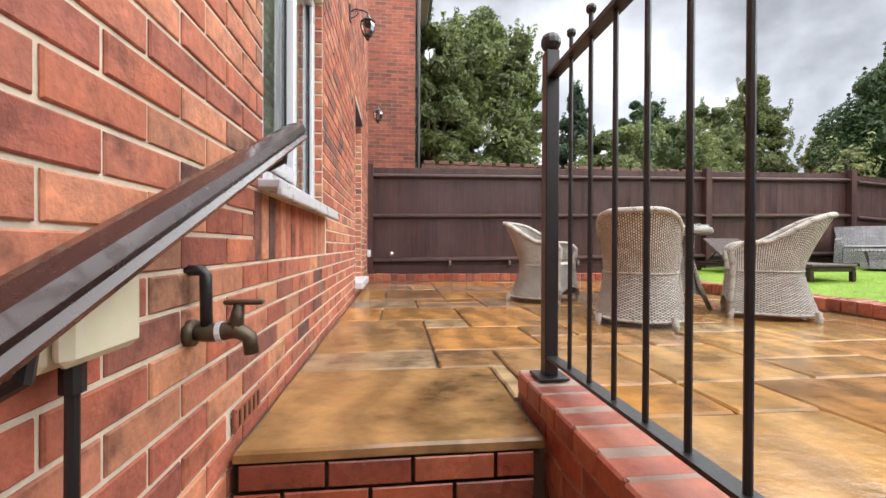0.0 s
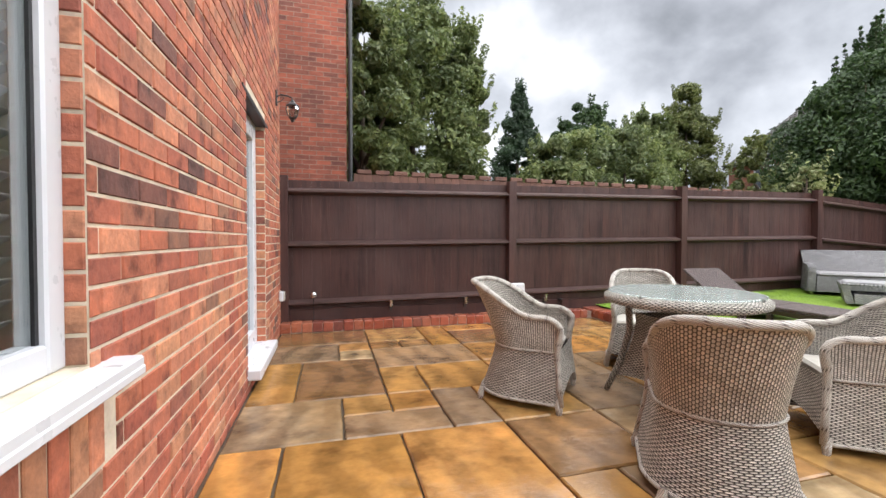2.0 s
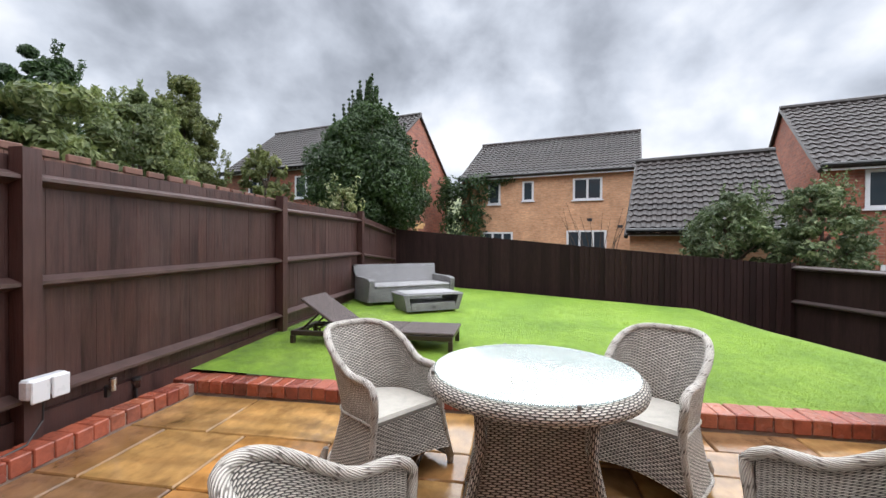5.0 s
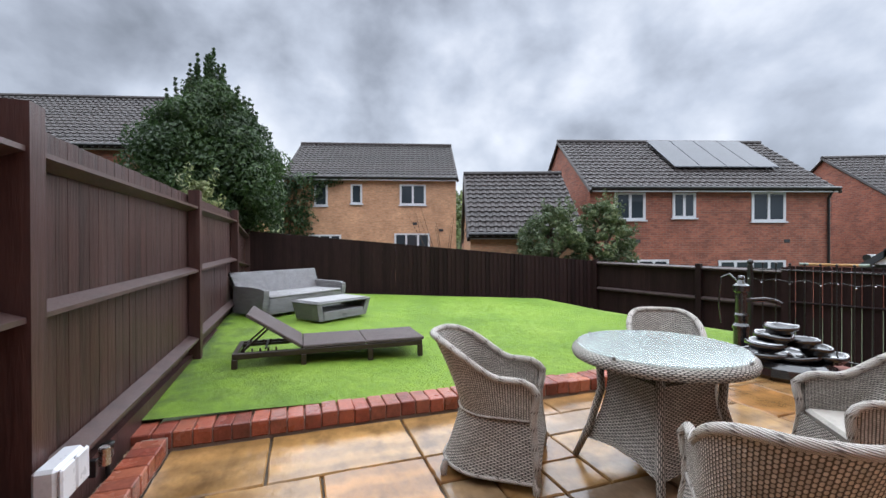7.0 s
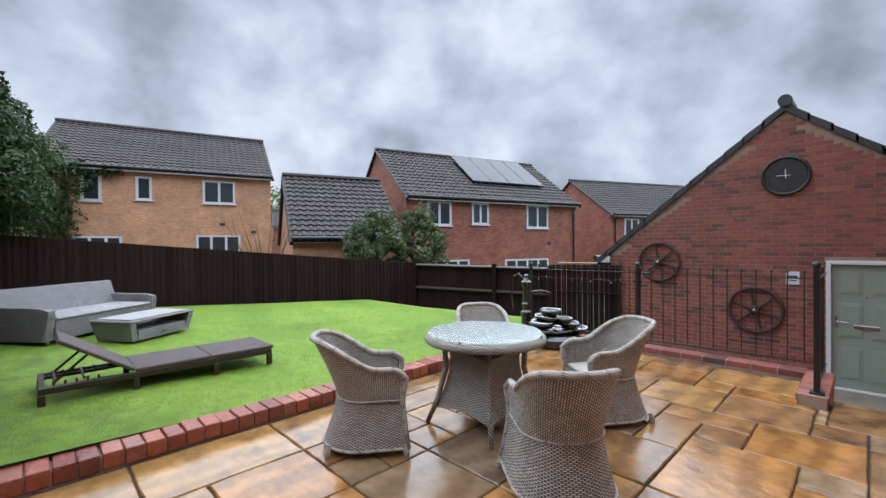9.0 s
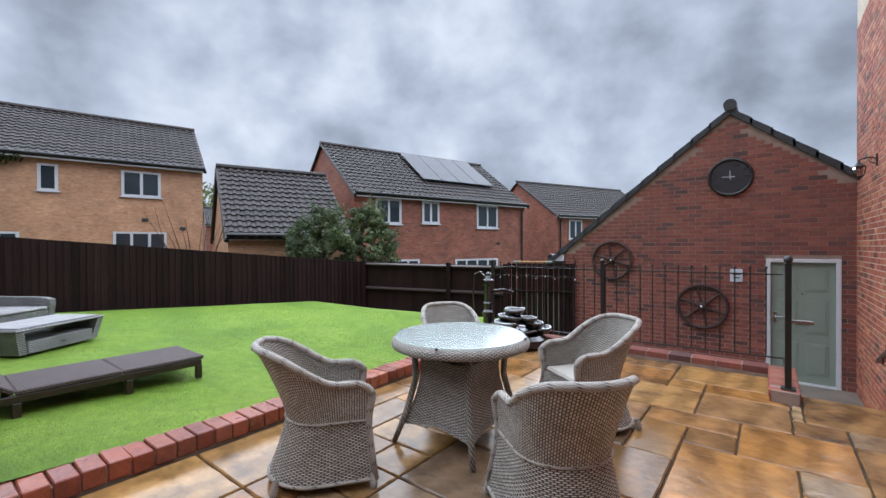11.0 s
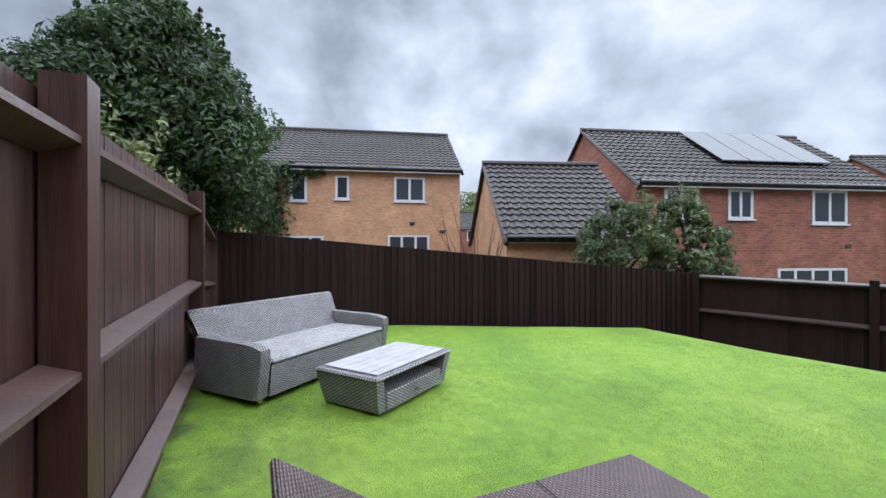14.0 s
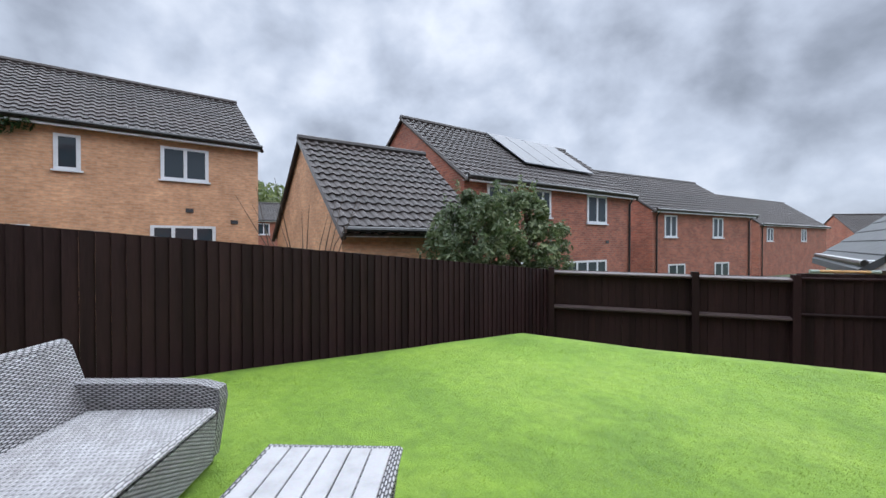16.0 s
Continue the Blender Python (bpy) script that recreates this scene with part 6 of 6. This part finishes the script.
part("cable", tube(bmesh.new(), [(0.045, 1.69, 0.355), (0.042, 1.69, -0.1), (0.03, 1.68, -0.5), (0.03, 1.68, LOW)], 0.008, 8), M_BLACK, sb)
vent = thing("air_brick", "small red clay air brick low in the wall", "vent")
part("body", cbox(0.004, 0.013, 2.29, 2.50, 0.03, 0.096, bev=0.003), M_EDGE, vent)
# black slips on the face stand in for the shade inside the slots
for k in range(5):
    part("slot", cbox(0.0135, 0.0145, 2.315 + k * 0.037, 2.33 + k * 0.037, 0.042, 0.084, bev=0), M_BLACK, vent)
js = thing("junction_box", "small grey plastic box on the wall beside the fence", "socket")
part("case", cbox(0.003, 0.05, 7.36, 7.44, 0.36, 0.47, bev=0.01), M_WHITE, js)
part("cover", cbox(0.051, 0.062, 7.365, 7.435, 0.365, 0.465, bev=0.005), M_CUSHION, js)


# ---- fence fittings ----
def spot_light(x, y, z):
    s = thing("spot_light", "small steel spotlight fixed low on the fence", "spotlight", pose(x, y, z), "lights along the fence")
    part("bracket", cbox(-0.015, 0.015, 0.0, 0.03, -0.08, 0.0, bev=0.002), M_BLACK, s)
    part("body", tube(bmesh.new(), [(0, -0.03, -0.03), (0, -0.03, 0.05)], 0.024, 12), M_STEEL, s)
    part("lens", tube(bmesh.new(), [(0, -0.03, 0.051), (0, -0.03, 0.056)], 0.02, 12), M_CLEAR, s)


for x_ in (1.25, 2.19, 3.30):
    spot_light(x_, 7.52, 0.27)
gl = thing("globe_light", "small clear globe garden light on a stake", "garden light", pose(0.36, 7.50, 0))
part("stake", tube(bmesh.new(), [(0, 0, 0.09), (0, 0, 0.36)], 0.006, 6), M_BLACK, gl)
part("globe", ball(bmesh.new(), (0, 0, 0.405), 0.045, 14), M_STEEL, gl, smooth=True)
ds = thing("double_socket", "pale grey weatherproof double socket on the fence post", "socket", pose(2.86, 7.49, 0.42))
part("case", cbox(-0.11, 0.11, -0.055, 0.02, -0.055, 0.06, bev=0.012), M_WHITE, ds)
part("lid", cbox(-0.105, -0.005, -0.072, -0.057, -0.075, 0.055, bev=0.008), M_WHITE, ds)
part("lid", cbox(0.005, 0.105, -0.072, -0.057, -0.075, 0.055, bev=0.008), M_WHITE, ds)
part("cable", tube(bmesh.new(), [(0, -0.01, -0.06), (-0.01, -0.02, -0.2), (-0.10, -0.03, -0.30), (-0.25, -0.02, -0.32)], 0.006, 6), M_BLACK, ds)
tm = thing("timber_arm", "fresh sawn timber beam ends above the fence", "timber", pose(12.4, 7.5, 1.74, 0, 0, -20))
part("beam", cbox(-0.35, 0.45, -0.05, 0.05, 0.05, 0.13, bev=0.004), M_TIMBER, tm)
part("beam", cbox(-0.15, 0.35, -0.05, 0.05, -0.04, 0.047, bev=0.004), M_TIMBER, tm)
part("post", cbox(0.02, 0.10, -0.04, 0.04, -3.1, -0.043, bev=0.004), M_TIMBER, tm)

# ---- water feature and iron post beside the railing ----
M_WETBLACK = simple("wet_black_resin", (0.012, 0.012, 0.013), 0.12, vary=0.4, scale=10, relief=0.4, coat=1.0)
fo = thing("water_fountain", "glossy black tiered rock water fountain", "fountain", pose(3.66, 2.06, 0) @ Matrix.Scale(1.08, 4))
part("base", lathe(bmesh.new(), [(0.30, 0.0), (0.34, 0.04), (0.33, 0.11), (0.27, 0.15), (0.05, 0.15)], 18), M_WETBLACK, fo)


def rock_basin(x_, y_, z_, r_, h_, seed):
    """A shallow rough dish with a rolled lip, like split slate."""
    bm_ = bmesh.new()
    lathe(bm_, [(r_ * 0.55, -h_), (r_ * 0.85, -h_ * 0.75), (r_ * 0.80, -h_ * 0.5), (r_ * 1.02, -h_ * 0.28), (r_ * 1.06, 0.0), (r_ * 0.98, 0.016), (r_ * 0.86, 0.006), (r_ * 0.78, -0.014), (r_ * 0.1, -0.018)], 18, (x_, y_, z_))
    for v in bm_.verts:
        q = v.co * 7 + Vector((seed * 3.1, 0, 0))
        v.co += Vector((0.035 * noise.noise(q), 0.035 * noise.noise(q + Vector((0, 9, 0))), 0.018 * noise.noise(q + Vector((0, 0, 17)))))
    part("basin", bm_, M_WETBLACK, fo, smooth=True)


# the dishes step down from the head of the cascade to its foot
for k, (x_, y_, z_, r_) in enumerate(((0.12, 0.16, 0.20, 0.20), (0.10, 0.14, 0.29, 0.17), (0.06, 0.12, 0.375, 0.155), (0.02, 0.08, 0.45, 0.13), (-0.07, -0.06, 0.335, 0.12), (-0.12, -0.14, 0.27, 0.13), (-0.16, -0.22, 0.205, 0.15), (0.0, -0.02, 0.20, 0.22))):
    rock_basin(x_, y_, z_, r_, 0.075, k)
lp = thing("hand_pump", "black cast-iron ornamental hand pump with collars and a spout", "hand pump", pose(4.16, 2.02, 0))
part("shaft", lathe(bmesh.new(), [(0.10, 0.0), (0.10, 0.08), (0.075, 0.12), (0.075, 0.36), (0.085, 0.365), (0.085, 0.40), (0.062, 0.43), (0.062, 0.50), (0.07, 0.505), (0.07, 0.52), (0.058, 0.54), (0.058, 0.76), (0.078, 0.78), (0.078, 0.84), (0.05, 0.86), (0.03, 0.90)], 18), M_WETBLACK, lp)
part("spout", tube(bmesh.new(), [(-0.04, -0.03, 0.68), (-0.16, -0.13, 0.70), (-0.22, -0.18, 0.685), (-0.27, -0.22, 0.66)], [0.026, 0.026, 0.030, 0.022], 10), M_WETBLACK, lp)
part("handle", tube(bmesh.new(), [(0.04, 0.0, 0.88), (0.12, 0.02, 0.96), (0.20, 0.04, 0.92), (0.22, 0.05, 0.62), (0.2, 0.04, 0.40)], 0.010, 6), M_WETBLACK, lp)
part("finial", ball(bmesh.new(), (0, 0, 0.92), 0.034), M_WETBLACK, lp)
fl = thing("string_lights", "string of small clear lights along the railing top", "string lights")
part("wire", tube(bmesh.new(), [(2.9 + 0.135 * k, 1.70 + 0.007 * k, 0.92 - 0.03 * (k % 2)) for k in range(11)], 0.003, 5), M_BLACK, fl)
for k in range(11):
    part("bulb", ball(bmesh.new(), (2.9 + 0.135 * k, 1.70 + 0.007 * k, 0.90 - 0.03 * (k % 2)), 0.008, 8), M_STEEL, fl)


# ---- brickwork, piece by piece ----
def brick_mesh(name, l, h, dpt, mat_):
    me = bpy.data.meshes.new(name)
    bm_ = bmesh.new()
    c = 0.003
    v_ = [bm_.verts.new(p) for p in ((0, 0, 0), (l, 0, 0), (l, 0, h), (0, 0, h), (0, dpt - c, 0), (l, dpt - c, 0), (l, dpt - c, h), (0, dpt - c, h), (c, dpt, c), (l - c, dpt, c), (l - c, dpt, h - c), (c, dpt, h - c))]
    for f in ((0, 1, 5, 4), (1, 2, 6, 5), (2, 3, 7, 6), (3, 0, 4, 7), (4, 5, 9, 8), (5, 6, 10, 9), (6, 7, 11, 10), (7, 4, 8, 11), (8, 9, 10, 11)):
        bm_.faces.new([v_[i] for i in f])
    bmesh.ops.recalc_face_normals(bm_, faces=bm_.faces)
    bm_.normal_update()
    if bm_.faces[-1 if False else 8].normal.y < 0:
        bmesh.ops.reverse_faces(bm_, faces=bm_.faces)
    bm_.to_mesh(me)
    bm_.free()
    me.materials.append(mat_)
    return me


BRICK_CACHE = {}


def lay_bricks(parent, origin, turn, places, mat_, near, stuff_name, stuff_label):
    """places: (u, z, length, height) on a wall at origin turned about z; near(u, z): laid as a piece of its own."""
    M = Matrix.Translation(origin) @ Matrix.Rotation(radians(turn), 4, "Z")
    verts, faces = [], []
    rng_ = random.Random(9)
    made = 0
    for u, z, l, h in places:
        dpt = 0.0055 + rng_.uniform(-0.0012, 0.0012)
        if made < 300 and near(u, z):
            made += 1
            key = (round(l, 3), round(h, 3), mat_.name)
            if key not in BRICK_CACHE:
                BRICK_CACHE[key] = brick_mesh("brick", key[0], h, 0.0055, mat_)
            ob = new("brick", BRICK_CACHE[key])
            ob.parent = parent
            ob.matrix_basis = M @ Matrix.Translation((u, dpt - 0.0055, z))
        else:
            c = 0.003
            b0 = len(verts)
            for p in ((0, 0, 0), (l, 0, 0), (l, 0, h), (0, 0, h), (c, dpt, c), (l - c, dpt, c), (l - c, dpt, h - c), (c, dpt, h - c)):
                verts.append(tuple(M @ Vector((u + p[0], p[1], z + p[2]))))
            for f in ((4, 7, 6, 5), (0, 4, 5, 1), (1, 5, 6, 2), (2, 6, 7, 3), (3, 7, 4, 0)):
                faces.append([b0 + i for i in f])
    if verts:
        me = bpy.data.meshes.new(stuff_name)
        me.from_pydata(verts, [], faces)
        me.materials.append(mat_)
        ob = new(stuff_name, me)
        ob.parent = parent
        tagged(ob, stuff_label, kind="stuff")


def stretcher_bond(u0, u1, z0, z1, holes=(), top=None):
    out = []
    k = 0
    z = z0
    while z + 0.065 <= z1:
        u = u0 - (0.1125 if k % 2 else 0.0)
        while u < u1:
            a, b_ = max(u, u0), min(u + 0.215, u1)
            spans = [(a, b_)]
            for h0, h1, hz0, hz1 in holes:
                if z + 0.065 > hz0 and z < hz1:
                    nxt = []
                    for s0, s1 in spans:
                        if s1 <= h0 or s0 >= h1:
                            nxt.append((s0, s1))
                        else:
                            nxt += [(s0, h0)] if h0 - s0 > 0.03 else []
                            nxt += [(h1, s1)] if s1 - h1 > 0.03 else []
                    spans = nxt
            for s0, s1 in spans:
                if s1 - s0 > 0.03 and (top is None or (z + 0.065 < top(s0) and z + 0.065 < top(s1))):
                    out.append((s0, z, s1 - s0, 0.065))
            u += 0.225
        z += 0.075
        k += 1
    return out


# house wall: u runs along +y from y = -1.9, the face towards +x
HY0 = -1.9
sol = (WIN[0] - 0.08 - HY0, WIN[1] + 0.12 - HY0, 0.478, 0.702)
holes = [(WIN[0] - HY0, WIN[1] - HY0, WIN[2] - 0.06, WIN[3]), (DOOR[0] - HY0, DOOR[1] - HY0, DOOR[2] - 0.05, DOOR[3] + 0.03), sol, (2.28 - HY0, 2.51 - HY0, 0.025, 0.10)]
places = stretcher_bond(0.0, 9.42, LOW + 0.005, 4.6, holes)
u = sol[0]
while u + 0.065 <= sol[1] + 0.01:
    places.append((u, 0.48, 0.065, 0.215))
    u += 0.075
# turned so that u runs along +y and the face looks to +x
lay_bricks(HOUSE_W, (0, HY0 + 9.42, 0), -90, [(9.42 - u_ - l_, z_, l_, h_) for u_, z_, l_, h_ in places], M_BRICK, lambda u_, z_: 1.5 < HY0 + 9.42 - u_ < 3.9 and -0.25 < z_ < 1.35, "brickwork", "red multi-coloured bricks")
# reveals of window and door
for y_, sg in ((WIN[1], -1), (DOOR[1], -1)):
    za, zb = (WIN[2], WIN[3]) if y_ == WIN[1] else (DOOR[2], DOOR[3])
    pl_ = []
    z = za + 0.004
    while z + 0.065 < zb:
        pl_.append((0.004, z, 0.098, 0.065))
        z += 0.075
    lay_bricks(HOUSE_W, (0.0, y_, 0), 180, pl_, M_BRICK, lambda a, b_: False, "reveal_bricks", "red bricks of the opening's side")
# garage gable, face towards +y
gholes = [(4.60 - GD[1] - 0.003, 4.60 - GD[0] + 0.003, GD[2] - 0.2, GD[3] + 0.003)]
gp = stretcher_bond(0.0, 4.6, LOW + 0.005, 3.6, gholes, lambda u_: gtop(GL - u_) - 0.02)
lay_bricks(GARAGE, (GL, G_Y, 0), 0, [(-u_ - l_, z_, l_, h_) for u_, z_, l_, h_ in gp], M_GBRICK, lambda u_, z_: 1.2 < GL + u_ < 3.2 and -0.1 < z_ < 1.6, "brickwork", "dark red bricks of the garage gable")
# plinth beside the steps: face towards -x, and the top riser below the patio edge
pp = stretcher_bond(0.0, PY1 - PY0, LOW + 0.005, 0.02)
lay_bricks(PLINTH, (PX0 + 0.008, PY0, 0), 90, pp, M_EDGE, lambda u_, z_: True, "brickwork", "red bricks")
lay_bricks(PLINTH, (PX1 - 0.008, PY1 - 0.0, 0), -90, [(u_, z_, l_, h_) for u_, z_, l_, h_ in stretcher_bond(0.0, PY1 - PY0, 0.0, 0.09)], M_EDGE, lambda u_, z_: False, "brickwork_far", "red bricks")
for k in range(4):
    lay_bricks(STEPS, (SX1, SY - 0.27 * k - (0.004 if k else 0.003), 0), 180, stretcher_bond(0.0, SX1 - SX0, -0.19 * (k + 1) + 0.012, -0.19 * k - 0.03), M_EDGE, lambda u_, z_: True, "brickwork", "red bricks")


CAPS = {}


def cap_brick(parent, m_, size=(0.215, 0.1075, 0.065), mat_=M_EDGE):
    if size not in CAPS:
        bm_ = cbox(0, size[0], 0, size[1], 0, size[2], bev=0.006)
        me = bpy.data.meshes.new("brick")
        bm_.to_mesh(me)
        bm_.free()
        me.materials.append(mat_)
        CAPS[size] = me
    ob = new("brick", CAPS[size])
    ob.parent = parent
    ob.matrix_basis = m_


rng = random.Random(77)
for k in range(int((PY1 - PY0) / 0.1125)):
    cap_brick(PLINTH, pose(PX0 - 0.005, PY0 + k * 0.1125 + 0.03, 0.03, rng.uniform(-1, 1), 0, rng.uniform(-1, 1)))
for k in range(int((RX1 - PX1) / 0.225)):
    cap_brick(PLINTH, pose(PX1 + 0.004 + k * 0.225, PY0 - 0.055 + rng.uniform(-0.002, 0.002), 0.03, 0, 0, rng.uniform(-0.5, 0.5)), (0.217, 0.20, 0.065), M_GBRICK)
lay_bricks(PLINTH, (RX1, PY0 + 0.141, 0), 180, [(k * 0.225, -0.04, 0.217, 0.066) for k in range(14)], M_GBRICK, lambda a, b_: True, "brickwork", "dark red bricks")
KERB_W = thing("kerb_lawn", "red brick edging between the patio and the lawn", "kerb", kind="structure")
part("mortar_bed", cbox(3.942, 4.135, 1.0, 7.55, -0.3, 0.085, bev=0), M_GMORTAR, KERB_W)
for k in range(58):
    y_ = 1.02 + k * 0.1135
    cap_brick(KERB_W, pose(3.93 + rng.uniform(-0.003, 0.003), y_, 0.010 + rng.uniform(-0.004, 0.004), rng.uniform(-1.0, 1.0), rng.uniform(-0.8, 0.8), rng.uniform(-1.4, 1.4)), (0.215, 0.1065, 0.105))
tagged(part("soil_strip", cbox(0.02, 3.94, 7.535, 7.75, -0.3, 0.03, bev=0), M_SOIL), "thin strip of dark soil under the fence", "soil", kind="structure")
KERB_N = thing("kerb_fence", "red brick edging along the foot of the fence", "kerb", kind="structure")
part("mortar_bed", cbox(0.02, 3.94, 7.392, 7.53, -0.3, 0.085, bev=0), M_GMORTAR, KERB_N)
for k in range(34):
    cap_brick(KERB_N, pose(0.12 + k * 0.1135, 7.382 + rng.uniform(-0.004, 0.004), 0.002 + rng.uniform(-0.004, 0.004), rng.uniform(-0.8, 0.8), rng.uniform(-1.0, 1.0), 90 + rng.uniform(-1.4, 1.4)), (0.158, 0.1065, 0.105))

# pebbles between the edging and the fence, and a small solar lamp standing in them
rng = random.Random(12)
verts, faces = [], []
for _ in range(1500):
    x, y, z, r_ = rng.uniform(0.1, 4.1), rng.uniform(7.542, 7.60), 0.038 + rng.uniform(0, 0.014), rng.uniform(0.006, 0.014)
    a = rng.uniform(0, 3.14)
    b0 = len(verts)
    for px, py, pz in ((1, 0, 0), (0, 0.7, 0), (-1, 0, 0), (0, -0.7, 0), (0.2, 0.1, 0.6), (0, 0, -0.6)):
        verts.append((x + r_ * (px * math.cos(a) - py * math.sin(a)), y + r_ * (px * math.sin(a) + py * math.cos(a)), z + r_ * pz))
    for f in ((0, 1, 4), (1, 2, 4), (2, 3, 4), (3, 0, 4), (1, 0, 5), (2, 1, 5), (3, 2, 5), (0, 3, 5)):
        faces.append([b0 + i for i in f])
me = bpy.data.meshes.new("pebbles")
me.from_pydata(verts, [], faces)
me.materials.append(M_PEBBLE)
tagged(new("pebbles", me), "tan and white pebbles along the foot of the fence", "gravel", kind="stuff")
sol_l = thing("solar_lamp", "small black solar garden lamp with a clear ribbed lens", "garden light", pose(3.56, 7.572, 0.03))
part("stake", tube(bmesh.new(), [(0, 0, 0.0), (0, 0, 0.13)], 0.011, 10), M_BLACK, sol_l)
part("lens", lathe(bmesh.new(), [(0.014, 0.13), (0.027, 0.14), (0.027, 0.19), (0.024, 0.195)], 14), M_CLEAR, sol_l)
part("cap", lathe(bmesh.new(), [(0.031, 0.193), (0.033, 0.20), (0.031, 0.212), (0.02, 0.217)], 14), M_BLACK, sol_l)

# ---- paving slabs, piece by piece ----
rng = random.Random(4)
CX, CY, GX0, GY0 = 0.30, 0.2955, 0.02, 1.767
NCX, NCY = 13, 19
# slabs told apart on the patio, in cells of about 30 cm: x from, x to, y from, y to
WEST = ((0, 3, 17, 19), (3, 5, 17, 19), (5, 6, 16, 19), (3, 4, 16, 17), (4, 5, 16, 17), (0, 2, 15, 17), (2, 3, 16, 17), (2, 3, 15, 16), (3, 6, 14, 16), (1, 3, 12, 15), (0, 1, 12, 15),
        (3, 4, 12, 14), (4, 6, 12, 14), (0, 2, 10, 12), (2, 3, 11, 12), (3, 4, 11, 12), (2, 4, 10, 11), (4, 5, 10, 12), (0, 1, 8, 10), (1, 3, 8, 10), (3, 5, 7, 10), (2, 3, 7, 8))
EAST = ((0, 2, 5, 8), (2, 4, 5, 7), (4, 5, 6, 7), (5, 6, 6, 8), (5, 7, 8, 10), (11, 13, 17, 19), (11, 13, 14, 17), (9, 11, 14, 16), (9, 11, 16, 18), (9, 11, 18, 19), (9, 10, 11, 12), (11, 13, 11, 14),
        (10, 11, 12, 14), (9, 10, 13, 14), (9, 10, 12, 13), (10, 11, 11, 12), (7, 9, 12, 14), (7, 9, 10, 12), (3, 5, 3, 5), (5, 7, 3, 5), (6, 8, 1, 3))
taken = {(i, j) for i in range(3) for j in range(4)}


def slab(x0, x1, y0, y1):
    bm_ = bmesh.new()
    g = 0.006
    pts = []
    x0, x1, y0, y1 = x0 + g, x1 - g, y0 + g, y1 - g
    for a, b_ in (((x0, y0), (x1, y0)), ((x1, y0), (x1, y1)), ((x1, y1), (x0, y1)), ((x0, y1), (x0, y0))):
        n_ = 5
        for k in range(n_):
            t = k / n_
            jx, jy = rng.uniform(-0.0035, 0.0035), rng.uniform(-0.0035, 0.0035)
            pts.append((a[0] + (b_[0] - a[0]) * t + jx, a[1] + (b_[1] - a[1]) * t + jy))
    mx, my = (x0 + x1) / 2, (y0 + y1) / 2
    tilt = (rng.uniform(-0.004, 0.004), rng.uniform(-0.004, 0.004))
    zt = lambda x, y: tilt[0] * (x - mx) + tilt[1] * (y - my)  # noqa: E731
    lo = [bm_.verts.new((x, y, -0.03)) for x, y in pts]
    mid_ = [bm_.verts.new((x, y, zt(x, y) - 0.008)) for x, y in pts]
    hi = [bm_.verts.new((mx + (x - mx) * (1 - 0.014 / (x1 - x0)), my + (y - my) * (1 - 0.014 / (y1 - y0)), zt(x, y) + rng.uniform(-0.001, 0.001))) for x, y in pts]
    n_ = len(pts)
    for k in range(n_):
        bm_.faces.new([lo[k], lo[(k + 1) % n_], mid_[(k + 1) % n_], mid_[k]])
        bm_.faces.new([mid_[k], mid_[(k + 1) % n_], hi[(k + 1) % n_], hi[k]])
    bm_.faces.new(hi)
    part("slab", bm_, M_SLAB, PATIO)


slab(0.015, 0.845, 2.25, 2.949)
slab(0.845, 0.92, 2.575, 2.949)


def lay_slab(i0, i1, j0, j1):
    taken.update((i, j) for i in range(i0, i1) for j in range(j0, j1))
    slab(GX0 + i0 * CX, GX0 + i1 * CX, GY0 + j0 * CY, GY0 + j1 * CY)


for r_ in WEST + EAST:
    lay_slab(*r_)
for j in range(NCY):
    for i in range(NCX):
        if (i, j) in taken:
            continue
        options = [(3, 2), (2, 2), (2, 3), (2, 1), (1, 2), (2, 2), (3, 2), (2, 1)]
        rng.shuffle(options)
        for w_, h_ in options + [(1, 1)]:
            if i + w_ <= NCX and j + h_ <= NCY and not any((i + a, j + b_) in taken for a in range(w_) for b_ in range(h_)):
                lay_slab(i, i + w_, j, j + h_)
                break

# ---- short grass blades over the nearer lawn ----
rng = random.Random(8)
verts, faces = [], []
for _ in range(60000):
    t, s = rng.random(), rng.random()
    y = 1.0 + t * 6.5
    x = 4.15 + s * (8.6 + 0.31 * (y - 1.6) - 4.15)
    if y < 0.80 + 0.18 * (x - 4.12) + 0.1:
        continue
    z = lawn_z(x, y)
    a = rng.uniform(0, 6.283)
    h = rng.uniform(0.006, 0.014)
    w_ = 0.0028
    lx, ly = rng.uniform(-0.02, 0.02), rng.uniform(-0.02, 0.02)
    b0 = len(verts)
    verts += [(x - w_ * math.cos(a), y - w_ * math.sin(a), z - 0.004), (x + w_ * math.cos(a), y + w_ * math.sin(a), z - 0.004), (x + lx, y + ly, z + h)]
    faces.append((b0, b0 + 1, b0 + 2))
me = bpy.data.meshes.new("grass_blades")
me.from_pydata(verts, [], faces)
me.materials.append(M_GRASS)
tagged(new("grass_blades", me), "short bright green artificial grass blades", "grass", kind="stuff")
